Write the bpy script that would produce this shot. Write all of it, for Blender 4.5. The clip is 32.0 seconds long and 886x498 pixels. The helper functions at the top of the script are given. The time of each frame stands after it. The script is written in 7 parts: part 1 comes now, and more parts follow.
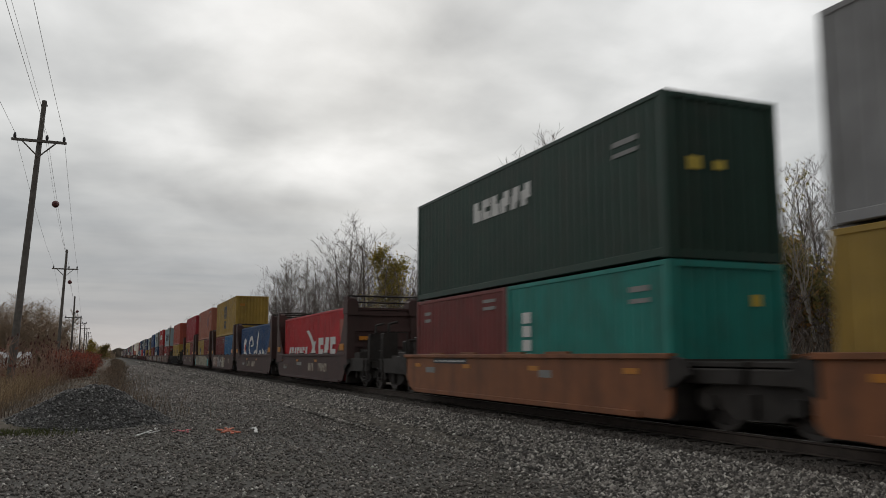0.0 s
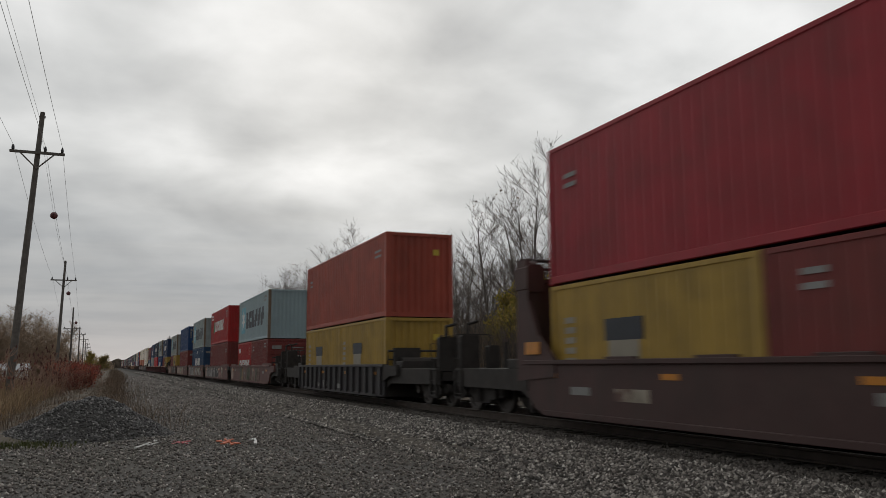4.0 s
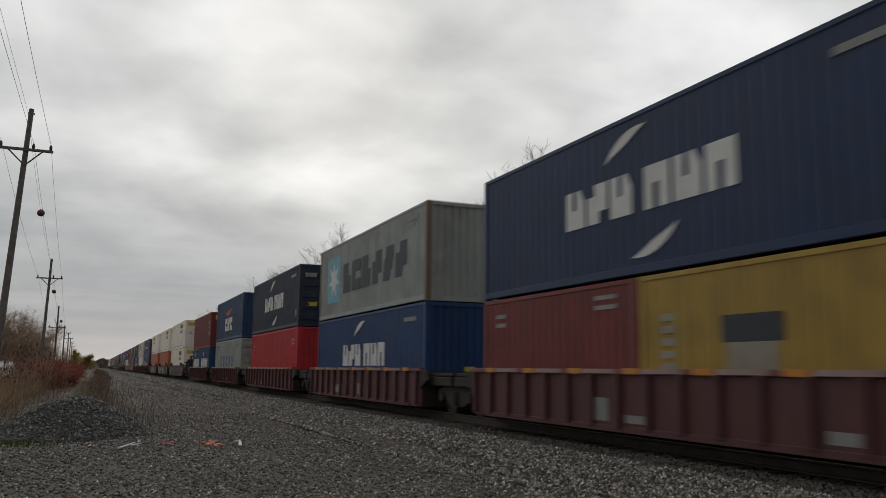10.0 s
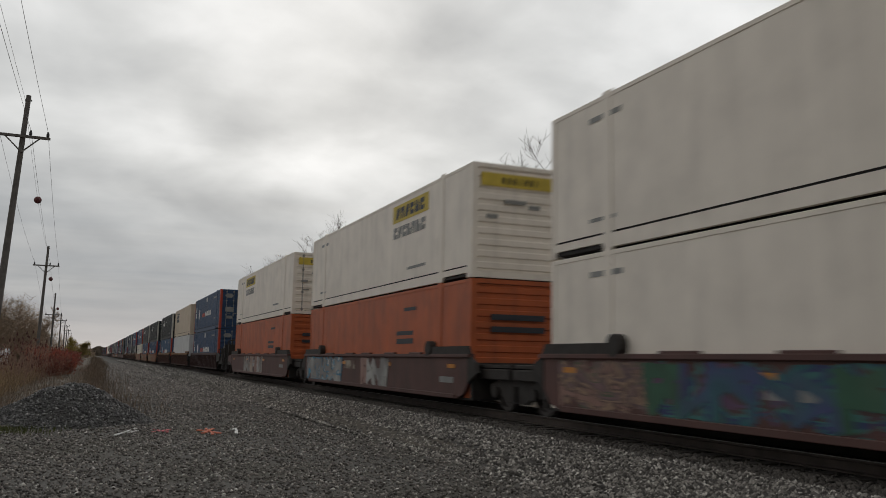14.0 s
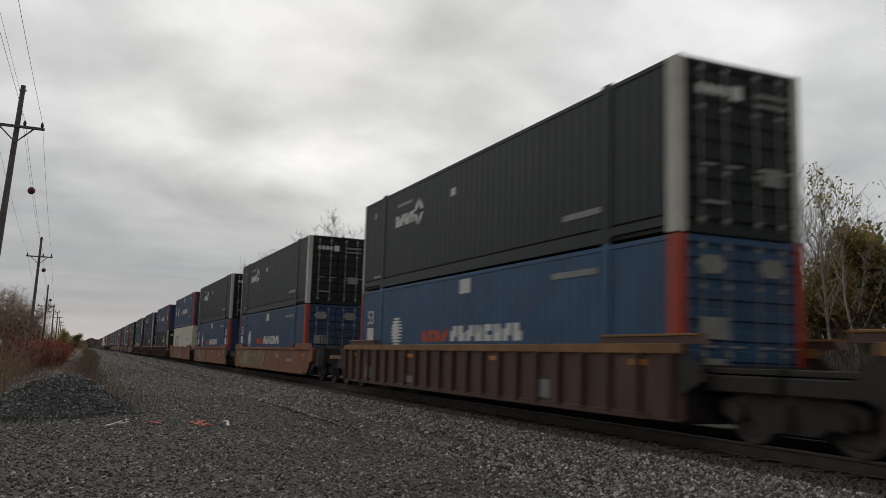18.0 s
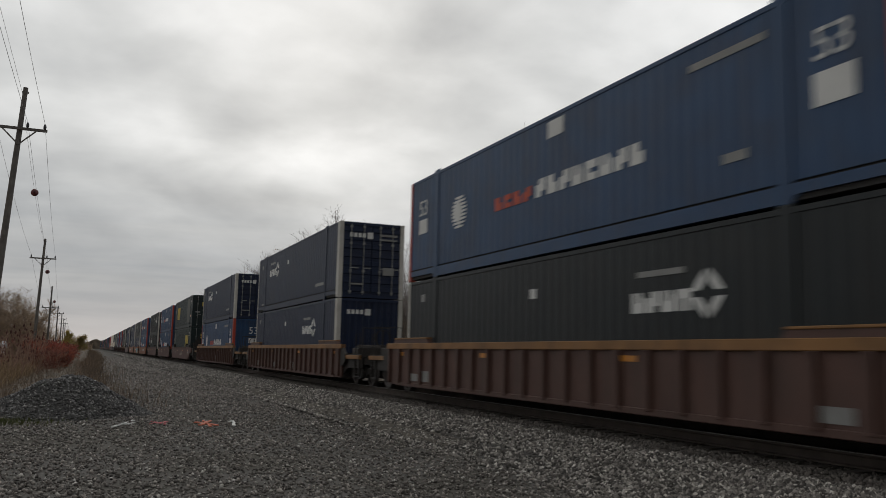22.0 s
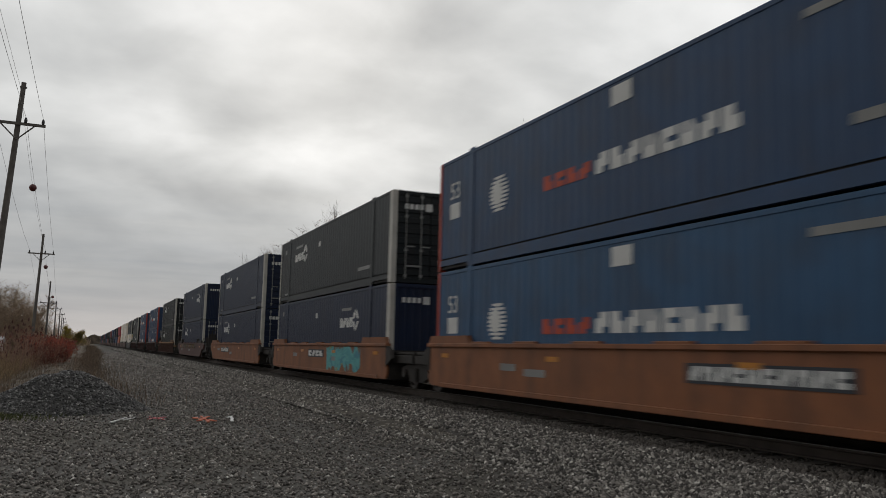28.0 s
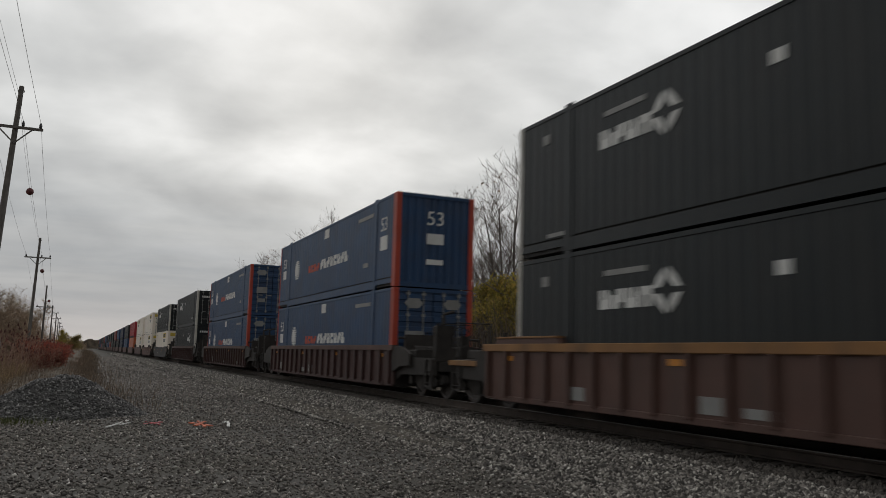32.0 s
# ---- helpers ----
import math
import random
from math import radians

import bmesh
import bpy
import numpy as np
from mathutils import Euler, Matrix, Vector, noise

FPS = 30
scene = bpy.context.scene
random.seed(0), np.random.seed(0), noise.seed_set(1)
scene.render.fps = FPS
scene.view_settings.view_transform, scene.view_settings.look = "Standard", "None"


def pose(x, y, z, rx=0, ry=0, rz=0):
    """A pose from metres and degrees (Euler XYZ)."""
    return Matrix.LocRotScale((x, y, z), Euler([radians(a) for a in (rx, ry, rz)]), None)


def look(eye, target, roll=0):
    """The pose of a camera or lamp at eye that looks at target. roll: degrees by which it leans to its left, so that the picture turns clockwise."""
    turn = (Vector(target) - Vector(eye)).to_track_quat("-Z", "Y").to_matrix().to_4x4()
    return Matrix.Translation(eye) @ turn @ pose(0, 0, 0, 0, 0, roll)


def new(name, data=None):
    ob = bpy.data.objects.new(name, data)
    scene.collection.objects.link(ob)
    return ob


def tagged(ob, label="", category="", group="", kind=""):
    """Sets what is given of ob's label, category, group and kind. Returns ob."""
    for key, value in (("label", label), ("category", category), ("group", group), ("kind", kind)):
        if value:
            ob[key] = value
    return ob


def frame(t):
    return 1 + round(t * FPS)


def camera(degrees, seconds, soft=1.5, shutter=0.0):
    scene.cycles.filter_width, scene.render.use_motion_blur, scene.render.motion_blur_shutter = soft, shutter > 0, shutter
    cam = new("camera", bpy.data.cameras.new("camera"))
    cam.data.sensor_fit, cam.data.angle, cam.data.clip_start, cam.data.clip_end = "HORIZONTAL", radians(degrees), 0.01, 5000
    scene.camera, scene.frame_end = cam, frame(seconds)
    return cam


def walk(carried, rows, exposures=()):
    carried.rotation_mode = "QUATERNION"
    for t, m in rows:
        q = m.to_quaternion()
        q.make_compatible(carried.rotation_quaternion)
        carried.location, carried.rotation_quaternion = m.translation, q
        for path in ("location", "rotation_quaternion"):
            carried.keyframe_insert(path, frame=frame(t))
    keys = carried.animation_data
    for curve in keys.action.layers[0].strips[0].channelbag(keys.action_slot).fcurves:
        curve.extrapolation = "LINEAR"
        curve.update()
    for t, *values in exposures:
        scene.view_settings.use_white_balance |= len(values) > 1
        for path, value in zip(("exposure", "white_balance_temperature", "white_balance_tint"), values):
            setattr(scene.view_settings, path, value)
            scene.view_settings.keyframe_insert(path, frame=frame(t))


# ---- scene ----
# camera: hand-held beside the line, turning a little; z = 0 is the top of the rails
cam = camera(56.42, 32.0, soft=0.65, shutter=0.3)
EYE = 1.118
# seconds, yaw, pitch, roll, small sway of the hand in x, y, z
PATH = [
    (0.0, -21.648, 7.442, -0.147, 0.001, 0.014, 0.005),
    (0.5, -21.530, 7.361, 0.218, 0.004, 0.018, 0.023),
    (1.0, -21.436, 7.406, 0.367, 0.006, 0.017, 0.017),
    (1.5, -21.383, 7.362, 0.525, -0.005, 0.025, 0.023),
    (2.0, -21.232, 7.426, 0.642, 0.003, 0.018, 0.021),
    (2.5, -21.309, 7.483, 0.706, 0.007, 0.013, 0.009),
    (3.0, -21.589, 7.747, 0.276, 0.020, -0.015, 0.005),
    (3.5, -21.583, 7.971, 0.285, 0.006, 0.016, 0.025),
    (5.5, -22.340, 8.103, -0.019, -0.001, 0.017, 0.015),
    (6.0, -22.560, 8.289, -0.206, 0.001, 0.010, 0.007),
    (6.5, -22.826, 8.011, -0.314, 0.011, 0.008, 0.013),
    (7.0, -23.036, 8.004, -0.342, -0.002, 0.013, 0.021),
    (7.5, -23.594, 7.807, -1.019, 0.021, -0.027, 0.011),
    (8.0, -22.954, 8.049, -0.950, 0.007, 0.011, 0.013),
    (8.5, -22.661, 8.036, -0.790, 0.002, 0.015, 0.022),
    (9.0, -23.455, 8.438, -1.292, 0.024, -0.034, 0.013),
    (9.5, -22.714, 8.350, -0.840, 0.010, 0.017, 0.018),
    (10.0, -22.585, 8.348, -0.618, 0.000, 0.015, 0.017),
    (10.5, -22.702, 7.748, -1.290, 0.032, -0.055, -0.003),
    (11.0, -21.976, 7.435, -0.860, 0.015, -0.005, 0.022),
    (11.5, -23.389, 7.789, -1.525, 0.001, 0.018, 0.015),
    (12.0, -23.599, 7.675, -1.603, 0.003, 0.004, 0.018),
    (12.5, -22.917, 7.693, -1.399, 0.007, -0.009, 0.007),
    (13.0, -22.703, 7.653, -1.217, -0.001, 0.013, 0.014),
    (13.5, -22.726, 7.650, -1.110, 0.011, -0.009, 0.011),
    (14.0, -22.837, 7.708, -1.073, -0.003, 0.015, 0.008),
    (14.5, -23.786, 7.538, -2.296, 0.036, -0.054, 0.003),
    (15.0, -22.340, 7.304, -1.049, 0.002, 0.016, 0.022),
    (15.5, -22.838, 7.288, -1.405, -0.002, 0.017, 0.013),
    (17.5, -23.050, 7.293, -1.499, -0.010, 0.008, -0.011),
    (18.0, -23.306, 7.444, -1.708, 0.007, -0.033, -0.019),
    (18.5, -23.046, 7.289, -1.238, -0.014, 0.010, -0.020),
    (19.0, -23.145, 7.272, -1.090, -0.008, 0.007, -0.011),
    (19.5, -22.732, 7.436, -1.006, -0.014, 0.012, -0.019),
    (20.0, -23.631, 7.290, -2.219, 0.023, -0.070, -0.015),
    (20.5, -22.086, 7.075, -1.070, -0.018, 0.011, -0.020),
    (21.0, -23.580, 7.192, -1.874, -0.006, 0.003, -0.013),
    (21.5, -22.686, 7.115, -1.096, -0.014, 0.011, -0.014),
    (22.0, -23.048, 7.319, -1.240, -0.014, 0.005, -0.018),
    (22.5, -22.803, 7.304, -1.154, -0.004, 0.003, -0.018),
    (23.0, -23.119, 7.374, -1.339, -0.006, 0.001, -0.019),
    (23.5, -22.479, 7.318, -1.189, -0.012, 0.003, -0.009),
    (24.0, -22.734, 7.493, -1.438, 0.004, -0.031, -0.007),
    (24.5, -22.493, 7.502, -1.151, -0.013, 0.003, -0.021),
    (25.0, -22.736, 7.475, -1.040, -0.007, -0.007, -0.010),
    (25.5, -23.176, 7.658, -1.420, -0.014, -0.004, -0.021),
    (27.5, -22.704, 6.863, -1.097, -0.015, 0.009, -0.007),
    (28.0, -23.163, 7.054, -1.366, -0.013, -0.006, -0.013),
    (28.5, -23.140, 7.074, -1.513, 0.001, -0.024, -0.021),
    (29.0, -23.021, 7.355, -1.511, -0.012, 0.013, -0.011),
    (29.5, -23.875, 7.274, -2.309, 0.013, -0.051, -0.023),
    (30.0, -23.148, 6.868, -1.573, -0.011, -0.002, -0.014),
    (30.5, -23.376, 6.958, -1.439, -0.003, 0.004, -0.017),
    (31.0, -23.421, 7.460, -1.677, -0.017, 0.010, -0.011),
    (31.5, -23.240, 7.277, -1.372, -0.024, 0.010, -0.011),
    (32.0, -23.379, 7.434, -1.545, -0.018, 0.008, -0.015),
]
walk(cam, [(t, pose(x, y, EYE + z, 90 + pitch, roll, yaw)) for t, yaw, pitch, roll, x, y, z in PATH])
# ---- sky and light: a closed grey cloud cover late in the day ----
world = bpy.data.worlds.new("sky")
scene.world = world
world.use_nodes = True
wn, wl = world.node_tree.nodes, world.node_tree.links
wn.clear()


def wnode(kind, **values):
    n = wn.new(kind)
    for k, v in values.items():
        n.inputs[k].default_value = v
    return n


def wmath(op, a, b=None):
    n = wn.new("ShaderNodeMath")
    n.operation = op
    for i, v in enumerate((a, b)):
        if v is None:
            continue
        if isinstance(v, (int, float)):
            n.inputs[i].default_value = v
        else:
            wl.new(v, n.inputs[i])
    return n.outputs[0]


SUN_AZ, SUN_EL = radians(15), radians(24)
tc = wn.new("ShaderNodeTexCoord")
sep = wn.new("ShaderNodeSeparateXYZ")
wl.new(tc.outputs["Generated"], sep.inputs[0])
up = wmath("ADD", wmath("MAXIMUM", sep.outputs[2], 0.0), 0.25)
comb = wn.new("ShaderNodeCombineXYZ")
wl.new(wmath("DIVIDE", sep.outputs[0], up), comb.inputs[0])
wl.new(wmath("DIVIDE", sep.outputs[1], up), comb.inputs[1])
comb.inputs[2].default_value = 3.7
big = wnode("ShaderNodeTexNoise", Scale=1.15, Detail=3.0, Roughness=0.5, Distortion=0.4)
fine = wnode("ShaderNodeTexNoise", Scale=3.4, Detail=6.0, Roughness=0.48, Distortion=0.15)
wl.new(comb.outputs[0], big.inputs["Vector"])
wl.new(comb.outputs[0], fine.inputs["Vector"])
dot = wn.new("ShaderNodeVectorMath")
dot.operation = "DOT_PRODUCT"
wl.new(tc.outputs["Generated"], dot.inputs[0])
dot.inputs[1].default_value = (math.sin(SUN_AZ) * math.cos(SUN_EL), math.cos(SUN_AZ) * math.cos(SUN_EL), math.sin(SUN_EL))
# thinner, brighter rifts and thicker, greyer heaps of the cover: azimuth, elevation, their spreads in degrees, and how strong
RIFTS = [(17.0, 14.6, 4.5, 1.5, 0.95), (4.0, 13.2, 7.0, 1.7, 0.85), (11.0, 13.6, 4.0, 1.2, 0.5), (26.5, 18.5, 3.5, 2.6, 0.45), (6.0, 23.5, 14.0, 2.6, 0.42), (-4.0, 16.5, 5.0, 4.0, 0.35), (38.0, 21.0, 9.0, 4.0, 0.35),
         (4.5, 17.8, 8.0, 1.9, -0.75), (15.0, 18.5, 5.0, 1.6, -0.35), (21.0, 21.6, 4.8, 2.4, -0.8), (23.5, 16.8, 3.2, 1.6, -0.5), (2.0, 9.3, 9.0, 1.6, -0.35), (31.0, 15.0, 5.0, 3.0, -0.3), (33.0, 24.0, 4.0, 2.0, -0.3)]
ragged = wnode("ShaderNodeTexNoise", Scale=5.0, Detail=5.0, Roughness=0.5)
wl.new(tc.outputs["Generated"], ragged.inputs["Vector"])
rag = wn.new("ShaderNodeSeparateXYZ")
wl.new(ragged.outputs["Color"], rag.inputs[0])
azim = wmath("ADD", wmath("MULTIPLY", wmath("ARCTAN2", sep.outputs[0], sep.outputs[1]), 57.3), wmath("MULTIPLY", wmath("SUBTRACT", rag.outputs[0], 0.5), 11.0))
elev = wmath("ADD", wmath("MULTIPLY", wmath("ARCSINE", sep.outputs[2]), 57.3), wmath("MULTIPLY", wmath("SUBTRACT", rag.outputs[1], 0.5), 4.0))
cover = wmath("ADD", wmath("MULTIPLY", big.outputs["Fac"], 0.45), wmath("MULTIPLY", fine.outputs["Fac"], 0.36))
cover = wmath("ADD", cover, 0.105)
for az, el, sa, se, much in RIFTS:
    off = wmath("ADD", wmath("POWER", wmath("DIVIDE", wmath("SUBTRACT", azim, az), sa), 2.0), wmath("POWER", wmath("DIVIDE", wmath("SUBTRACT", elev, el), se), 2.0))
    cover = wmath("ADD", cover, wmath("MULTIPLY", wmath("EXPONENT", wmath("MULTIPLY", off, -1.0)), 0.078 * much))
ramp = wn.new("ShaderNodeValToRGB")
ramp.color_ramp.elements[0].position, ramp.color_ramp.elements[0].color = 0.39, (0.44, 0.448, 0.45, 1)
ramp.color_ramp.elements[1].position, ramp.color_ramp.elements[1].color = 0.63, (0.88, 0.88, 0.868, 1)
mid = ramp.color_ramp.elements.new(0.5)
mid.color = (0.62, 0.626, 0.618, 1)
wl.new(cover, ramp.inputs[0])
nishita = wn.new("ShaderNodeTexSky")
nishita.sky_type, nishita.sun_disc = "NISHITA", False
nishita.sun_elevation, nishita.sun_rotation = SUN_EL, SUN_AZ
thin = wn.new("ShaderNodeMixRGB")
thin.inputs["Fac"].default_value = 0.004
wl.new(ramp.outputs["Color"], thin.inputs["Color1"])
wl.new(nishita.outputs["Color"], thin.inputs["Color2"])
# the cover piles up, greyer, towards the horizon
deep = wn.new("ShaderNodeMapRange")
deep.interpolation_type = "SMOOTHSTEP"
wl.new(sep.outputs[2], deep.inputs["Value"])
deep.inputs["From Min"].default_value, deep.inputs["From Max"].default_value = 0.05, 0.235
grey = wn.new("ShaderNodeMixRGB")
wl.new(wmath("SUBTRACT", 0.82, wmath("MULTIPLY", deep.outputs[0], 0.82)), grey.inputs["Fac"])
wl.new(thin.outputs["Color"], grey.inputs["Color1"])
band_at = wn.new("ShaderNodeCombineXYZ")
wl.new(wmath("MULTIPLY", sep.outputs[0], 1.6), band_at.inputs[0])
wl.new(wmath("MULTIPLY", sep.outputs[1], 1.6), band_at.inputs[1])
wl.new(wmath("MULTIPLY", sep.outputs[2], 17.0), band_at.inputs[2])
bands = wnode("ShaderNodeTexNoise", Scale=1.3, Detail=5.0, Roughness=0.55, Distortion=0.3)
wl.new(band_at.outputs[0], bands.inputs["Vector"])
banks = wn.new("ShaderNodeValToRGB")
banks.color_ramp.elements[0].position, banks.color_ramp.elements[0].color = 0.38, (0.215, 0.238, 0.27, 1)
banks.color_ramp.elements[1].position, banks.color_ramp.elements[1].color = 0.66, (0.40, 0.40, 0.40, 1)
wl.new(bands.outputs["Fac"], banks.inputs[0])
wl.new(banks.outputs["Color"], grey.inputs["Color2"])
# a clearer, warm strip low over the horizon
low = wmath("POWER", wmath("SUBTRACT", 1.0, wmath("MINIMUM", wmath("MULTIPLY", wmath("ABSOLUTE", sep.outputs[2]), 13.0), 1.0)), 1.5)
strip = wn.new("ShaderNodeMixRGB")
wl.new(wmath("MULTIPLY", low, 0.6), strip.inputs["Fac"])
wl.new(grey.outputs["Color"], strip.inputs["Color1"])
strip.inputs["Color2"].default_value = (0.78, 0.70, 0.64, 1)
back = wn.new("ShaderNodeBackground")
back.inputs["Strength"].default_value = 1.0
# away from the hidden sun the unseen sky is dimmed to hold down side light
ahead = wn.new("ShaderNodeMapRange")
ahead.interpolation_type = "SMOOTHSTEP"
wl.new(dot.outputs["Value"], ahead.inputs["Value"])
ahead.inputs["From Min"].default_value, ahead.inputs["From Max"].default_value = -0.35, 0.75
ahead.inputs["To Min"].default_value, ahead.inputs["To Max"].default_value = 0.47, 1.0
shade = wn.new("ShaderNodeMixRGB")
shade.blend_type, shade.inputs["Fac"].default_value = "MULTIPLY", 1.0
wl.new(strip.outputs["Color"], shade.inputs["Color1"])
wl.new(ahead.outputs[0], shade.inputs["Color2"])
wl.new(shade.outputs["Color"], back.inputs["Color"])
wout = wn.new("ShaderNodeOutputWorld")
wl.new(back.outputs[0], wout.inputs[0])

sun_data = bpy.data.lights.new("sun", "SUN")
sun_data.energy, sun_data.angle, sun_data.color = 0.3, radians(30), (1.0, 0.96, 0.9)
sun = new("sun", sun_data)
sun.matrix_basis = look((0, 0, 60), (-math.sin(SUN_AZ) * math.cos(SUN_EL), -math.cos(SUN_AZ) * math.cos(SUN_EL), 60 - math.sin(SUN_EL)))
scene.view_settings.exposure = 0.0
# ---- materials ----
def mat(name, colour, rough=0.6, metal=0.0, spread=0.12, scale=3.0, dirt=0.0, dirt_colour=(0.06, 0.045, 0.035), streak=0.0,
        bump=0.0, bump_scale=60.0, second=None, second_at=0.55, random=0.0, second_scale=None):
    """A painted, worn or grown surface: colour with variation at two scales, streaks of dirt that run down, fine relief."""
    m = bpy.data.materials.new(name)
    m.use_nodes = True
    n, l = m.node_tree.nodes, m.node_tree.links
    bsdf = n["Principled BSDF"]
    bsdf.inputs["Roughness"].default_value, bsdf.inputs["Metallic"].default_value = rough, metal
    co = n.new("ShaderNodeTexCoord")

    def noise_node(s, detail=4.0, stretch=None):
        t = n.new("ShaderNodeTexNoise")
        t.inputs["Scale"].default_value, t.inputs["Detail"].default_value = s, detail
        if stretch:
            mp = n.new("ShaderNodeMapping")
            mp.inputs["Scale"].default_value = stretch
            l.new(co.outputs["Object"], mp.inputs["Vector"])
            l.new(mp.outputs[0], t.inputs["Vector"])
        else:
            l.new(co.outputs["Object"], t.inputs["Vector"])
        return t.outputs["Fac"]

    def ramp_node(fac, a, b):
        r = n.new("ShaderNodeMapRange")
        r.inputs["From Min"].default_value, r.inputs["From Max"].default_value = a, b
        l.new(fac, r.inputs["Value"])
        return r.outputs[0]

    def mix(fac, c1, c2, blend="MIX"):
        x = n.new("ShaderNodeMixRGB")
        x.blend_type = blend
        for s, v in (("Fac", fac), ("Color1", c1), ("Color2", c2)):
            if isinstance(v, (int, float)):
                x.inputs[s].default_value = v
            elif isinstance(v, tuple):
                x.inputs[s].default_value = (*v, 1)
            else:
                l.new(v, x.inputs[s])
        return x.outputs[0]

    lo = tuple(max(0.0, c * (1 - spread)) for c in colour)
    hi = tuple(min(1.0, c * (1 + spread)) for c in colour)
    out = mix(ramp_node(noise_node(scale), 0.3, 0.7), lo, hi)
    if second:
        out = mix(ramp_node(noise_node(second_scale or scale * 0.35, 6.0), second_at - 0.06, second_at + 0.06), out, second)
    fine_lo = tuple(1 - spread * 0.8 for _ in range(3))
    out = mix(0.7, out, mix(noise_node(scale * 9, 5.0), fine_lo, (1.0, 1.0, 1.0)), "MULTIPLY")
    if streak:
        s = n.new("ShaderNodeMath")
        s.operation = "MULTIPLY"
        l.new(ramp_node(noise_node(1.0, 5.0, (3.0, 3.0, 0.25)), 0.5, 0.75), s.inputs[0])
        s.inputs[1].default_value = streak
        out = mix(s.outputs[0], out, dirt_colour)
    if dirt:
        s = n.new("ShaderNodeMath")
        s.operation = "MULTIPLY"
        l.new(ramp_node(noise_node(1.4, 8.0), 0.45, 0.72), s.inputs[0])
        s.inputs[1].default_value = dirt
        out = mix(s.outputs[0], out, dirt_colour)
    if random:
        info = n.new("ShaderNodeObjectInfo")
        out = mix(random, out, mix(info.outputs["Random"], (0.45, 0.45, 0.45), (1.0, 1.0, 1.0)), "MULTIPLY")
    l.new(out, bsdf.inputs["Base Color"])
    if bump:
        b = n.new("ShaderNodeBump")
        b.inputs["Strength"].default_value, b.inputs["Distance"].default_value = bump, 0.01
        l.new(noise_node(bump_scale, 6.0), b.inputs["Height"])
        l.new(b.outputs[0], bsdf.inputs["Normal"])
    return m


def island_mat(name, stops, rough=0.9, thin=0.0):
    """Loose pieces that differ in tone one by one (stones, leaves, blades)."""
    m = bpy.data.materials.new(name)
    m.use_nodes = True
    n, l = m.node_tree.nodes, m.node_tree.links
    bsdf = n["Principled BSDF"]
    bsdf.inputs["Roughness"].default_value = rough
    g = n.new("ShaderNodeNewGeometry")
    r = n.new("ShaderNodeValToRGB")
    r.color_ramp.elements[0].position, r.color_ramp.elements[0].color = stops[0][0], (*stops[0][1], 1)
    r.color_ramp.elements[1].position, r.color_ramp.elements[1].color = stops[-1][0], (*stops[-1][1], 1)
    for p, c in stops[1:-1]:
        r.color_ramp.elements.new(p).color = (*c, 1)
    l.new(g.outputs["Random Per Island"], r.inputs[0])
    t = n.new("ShaderNodeTexNoise")
    t.inputs["Scale"].default_value = 40.0
    x = n.new("ShaderNodeMixRGB")
    x.blend_type, x.inputs["Fac"].default_value = "MULTIPLY", 0.5
    l.new(r.outputs[0], x.inputs["Color1"])
    l.new(t.outputs["Fac"], x.inputs["Color2"])
    l.new(x.outputs[0], bsdf.inputs["Base Color"])
    if thin:
        tr, both = n.new("ShaderNodeBsdfTranslucent"), n.new("ShaderNodeMixShader")
        l.new(r.outputs[0], tr.inputs["Color"])
        both.inputs[0].default_value = thin
        l.new(bsdf.outputs[0], both.inputs[1])
        l.new(tr.outputs[0], both.inputs[2])
        l.new(both.outputs[0], n["Material Output"].inputs["Surface"])
    return m


PAINTS = {}


def paint(name, rgb, streak=0.25, dirt=0.25, rough=0.5, spread=0.14):
    if name not in PAINTS:
        PAINTS[name] = mat(name, rgb, rough=rough, spread=spread, scale=0.9, streak=streak, dirt=dirt, bump=0.08, bump_scale=25)
        # chalky old paint mirrors little
        PAINTS[name].node_tree.nodes["Principled BSDF"].inputs["Specular IOR Level"].default_value = 0.5 if sum(rgb) > 1.2 else 0.32
    return PAINTS[name]


# container paints
C = dict(
    green=(0.016, 0.052, 0.036), teal=(0.02, 0.26, 0.22), maroon=(0.21, 0.042, 0.038), red=(0.56, 0.03, 0.04), hred=(0.43, 0.020, 0.021),
    crimson=(0.37, 0.028, 0.042), salmon=(0.44, 0.165, 0.11), rust=(0.41, 0.085, 0.055), yellow=(0.43, 0.28, 0.058), blue=(0.028, 0.085, 0.215),
    lblue=(0.035, 0.17, 0.36), mgrey=(0.34, 0.40, 0.40), mblue=(0.33, 0.43, 0.46), mgreen=(0.365, 0.39, 0.372), greybox=(0.34, 0.34, 0.345), navy=(0.018, 0.042, 0.11),
    cmablue=(0.022, 0.07, 0.15), cmadark=(0.02, 0.034, 0.062), abl=(0.015, 0.06, 0.18), white=(0.90, 0.82, 0.72), postred=(0.46, 0.065, 0.035), orange=(0.50, 0.12, 0.04),
    sblue=(0.026, 0.067, 0.15), sblue2=(0.034, 0.098, 0.20), black=(0.0115, 0.016, 0.0185), unavy=(0.011, 0.021, 0.054), csx=(0.014, 0.027, 0.029), beige=(0.66, 0.55, 0.42),
    pwhite=(0.66, 0.67, 0.67), cream=(0.72, 0.68, 0.57), tan=(0.33, 0.30, 0.24), rusty=(0.20, 0.145, 0.10), oldwhite=(0.56, 0.54, 0.49))
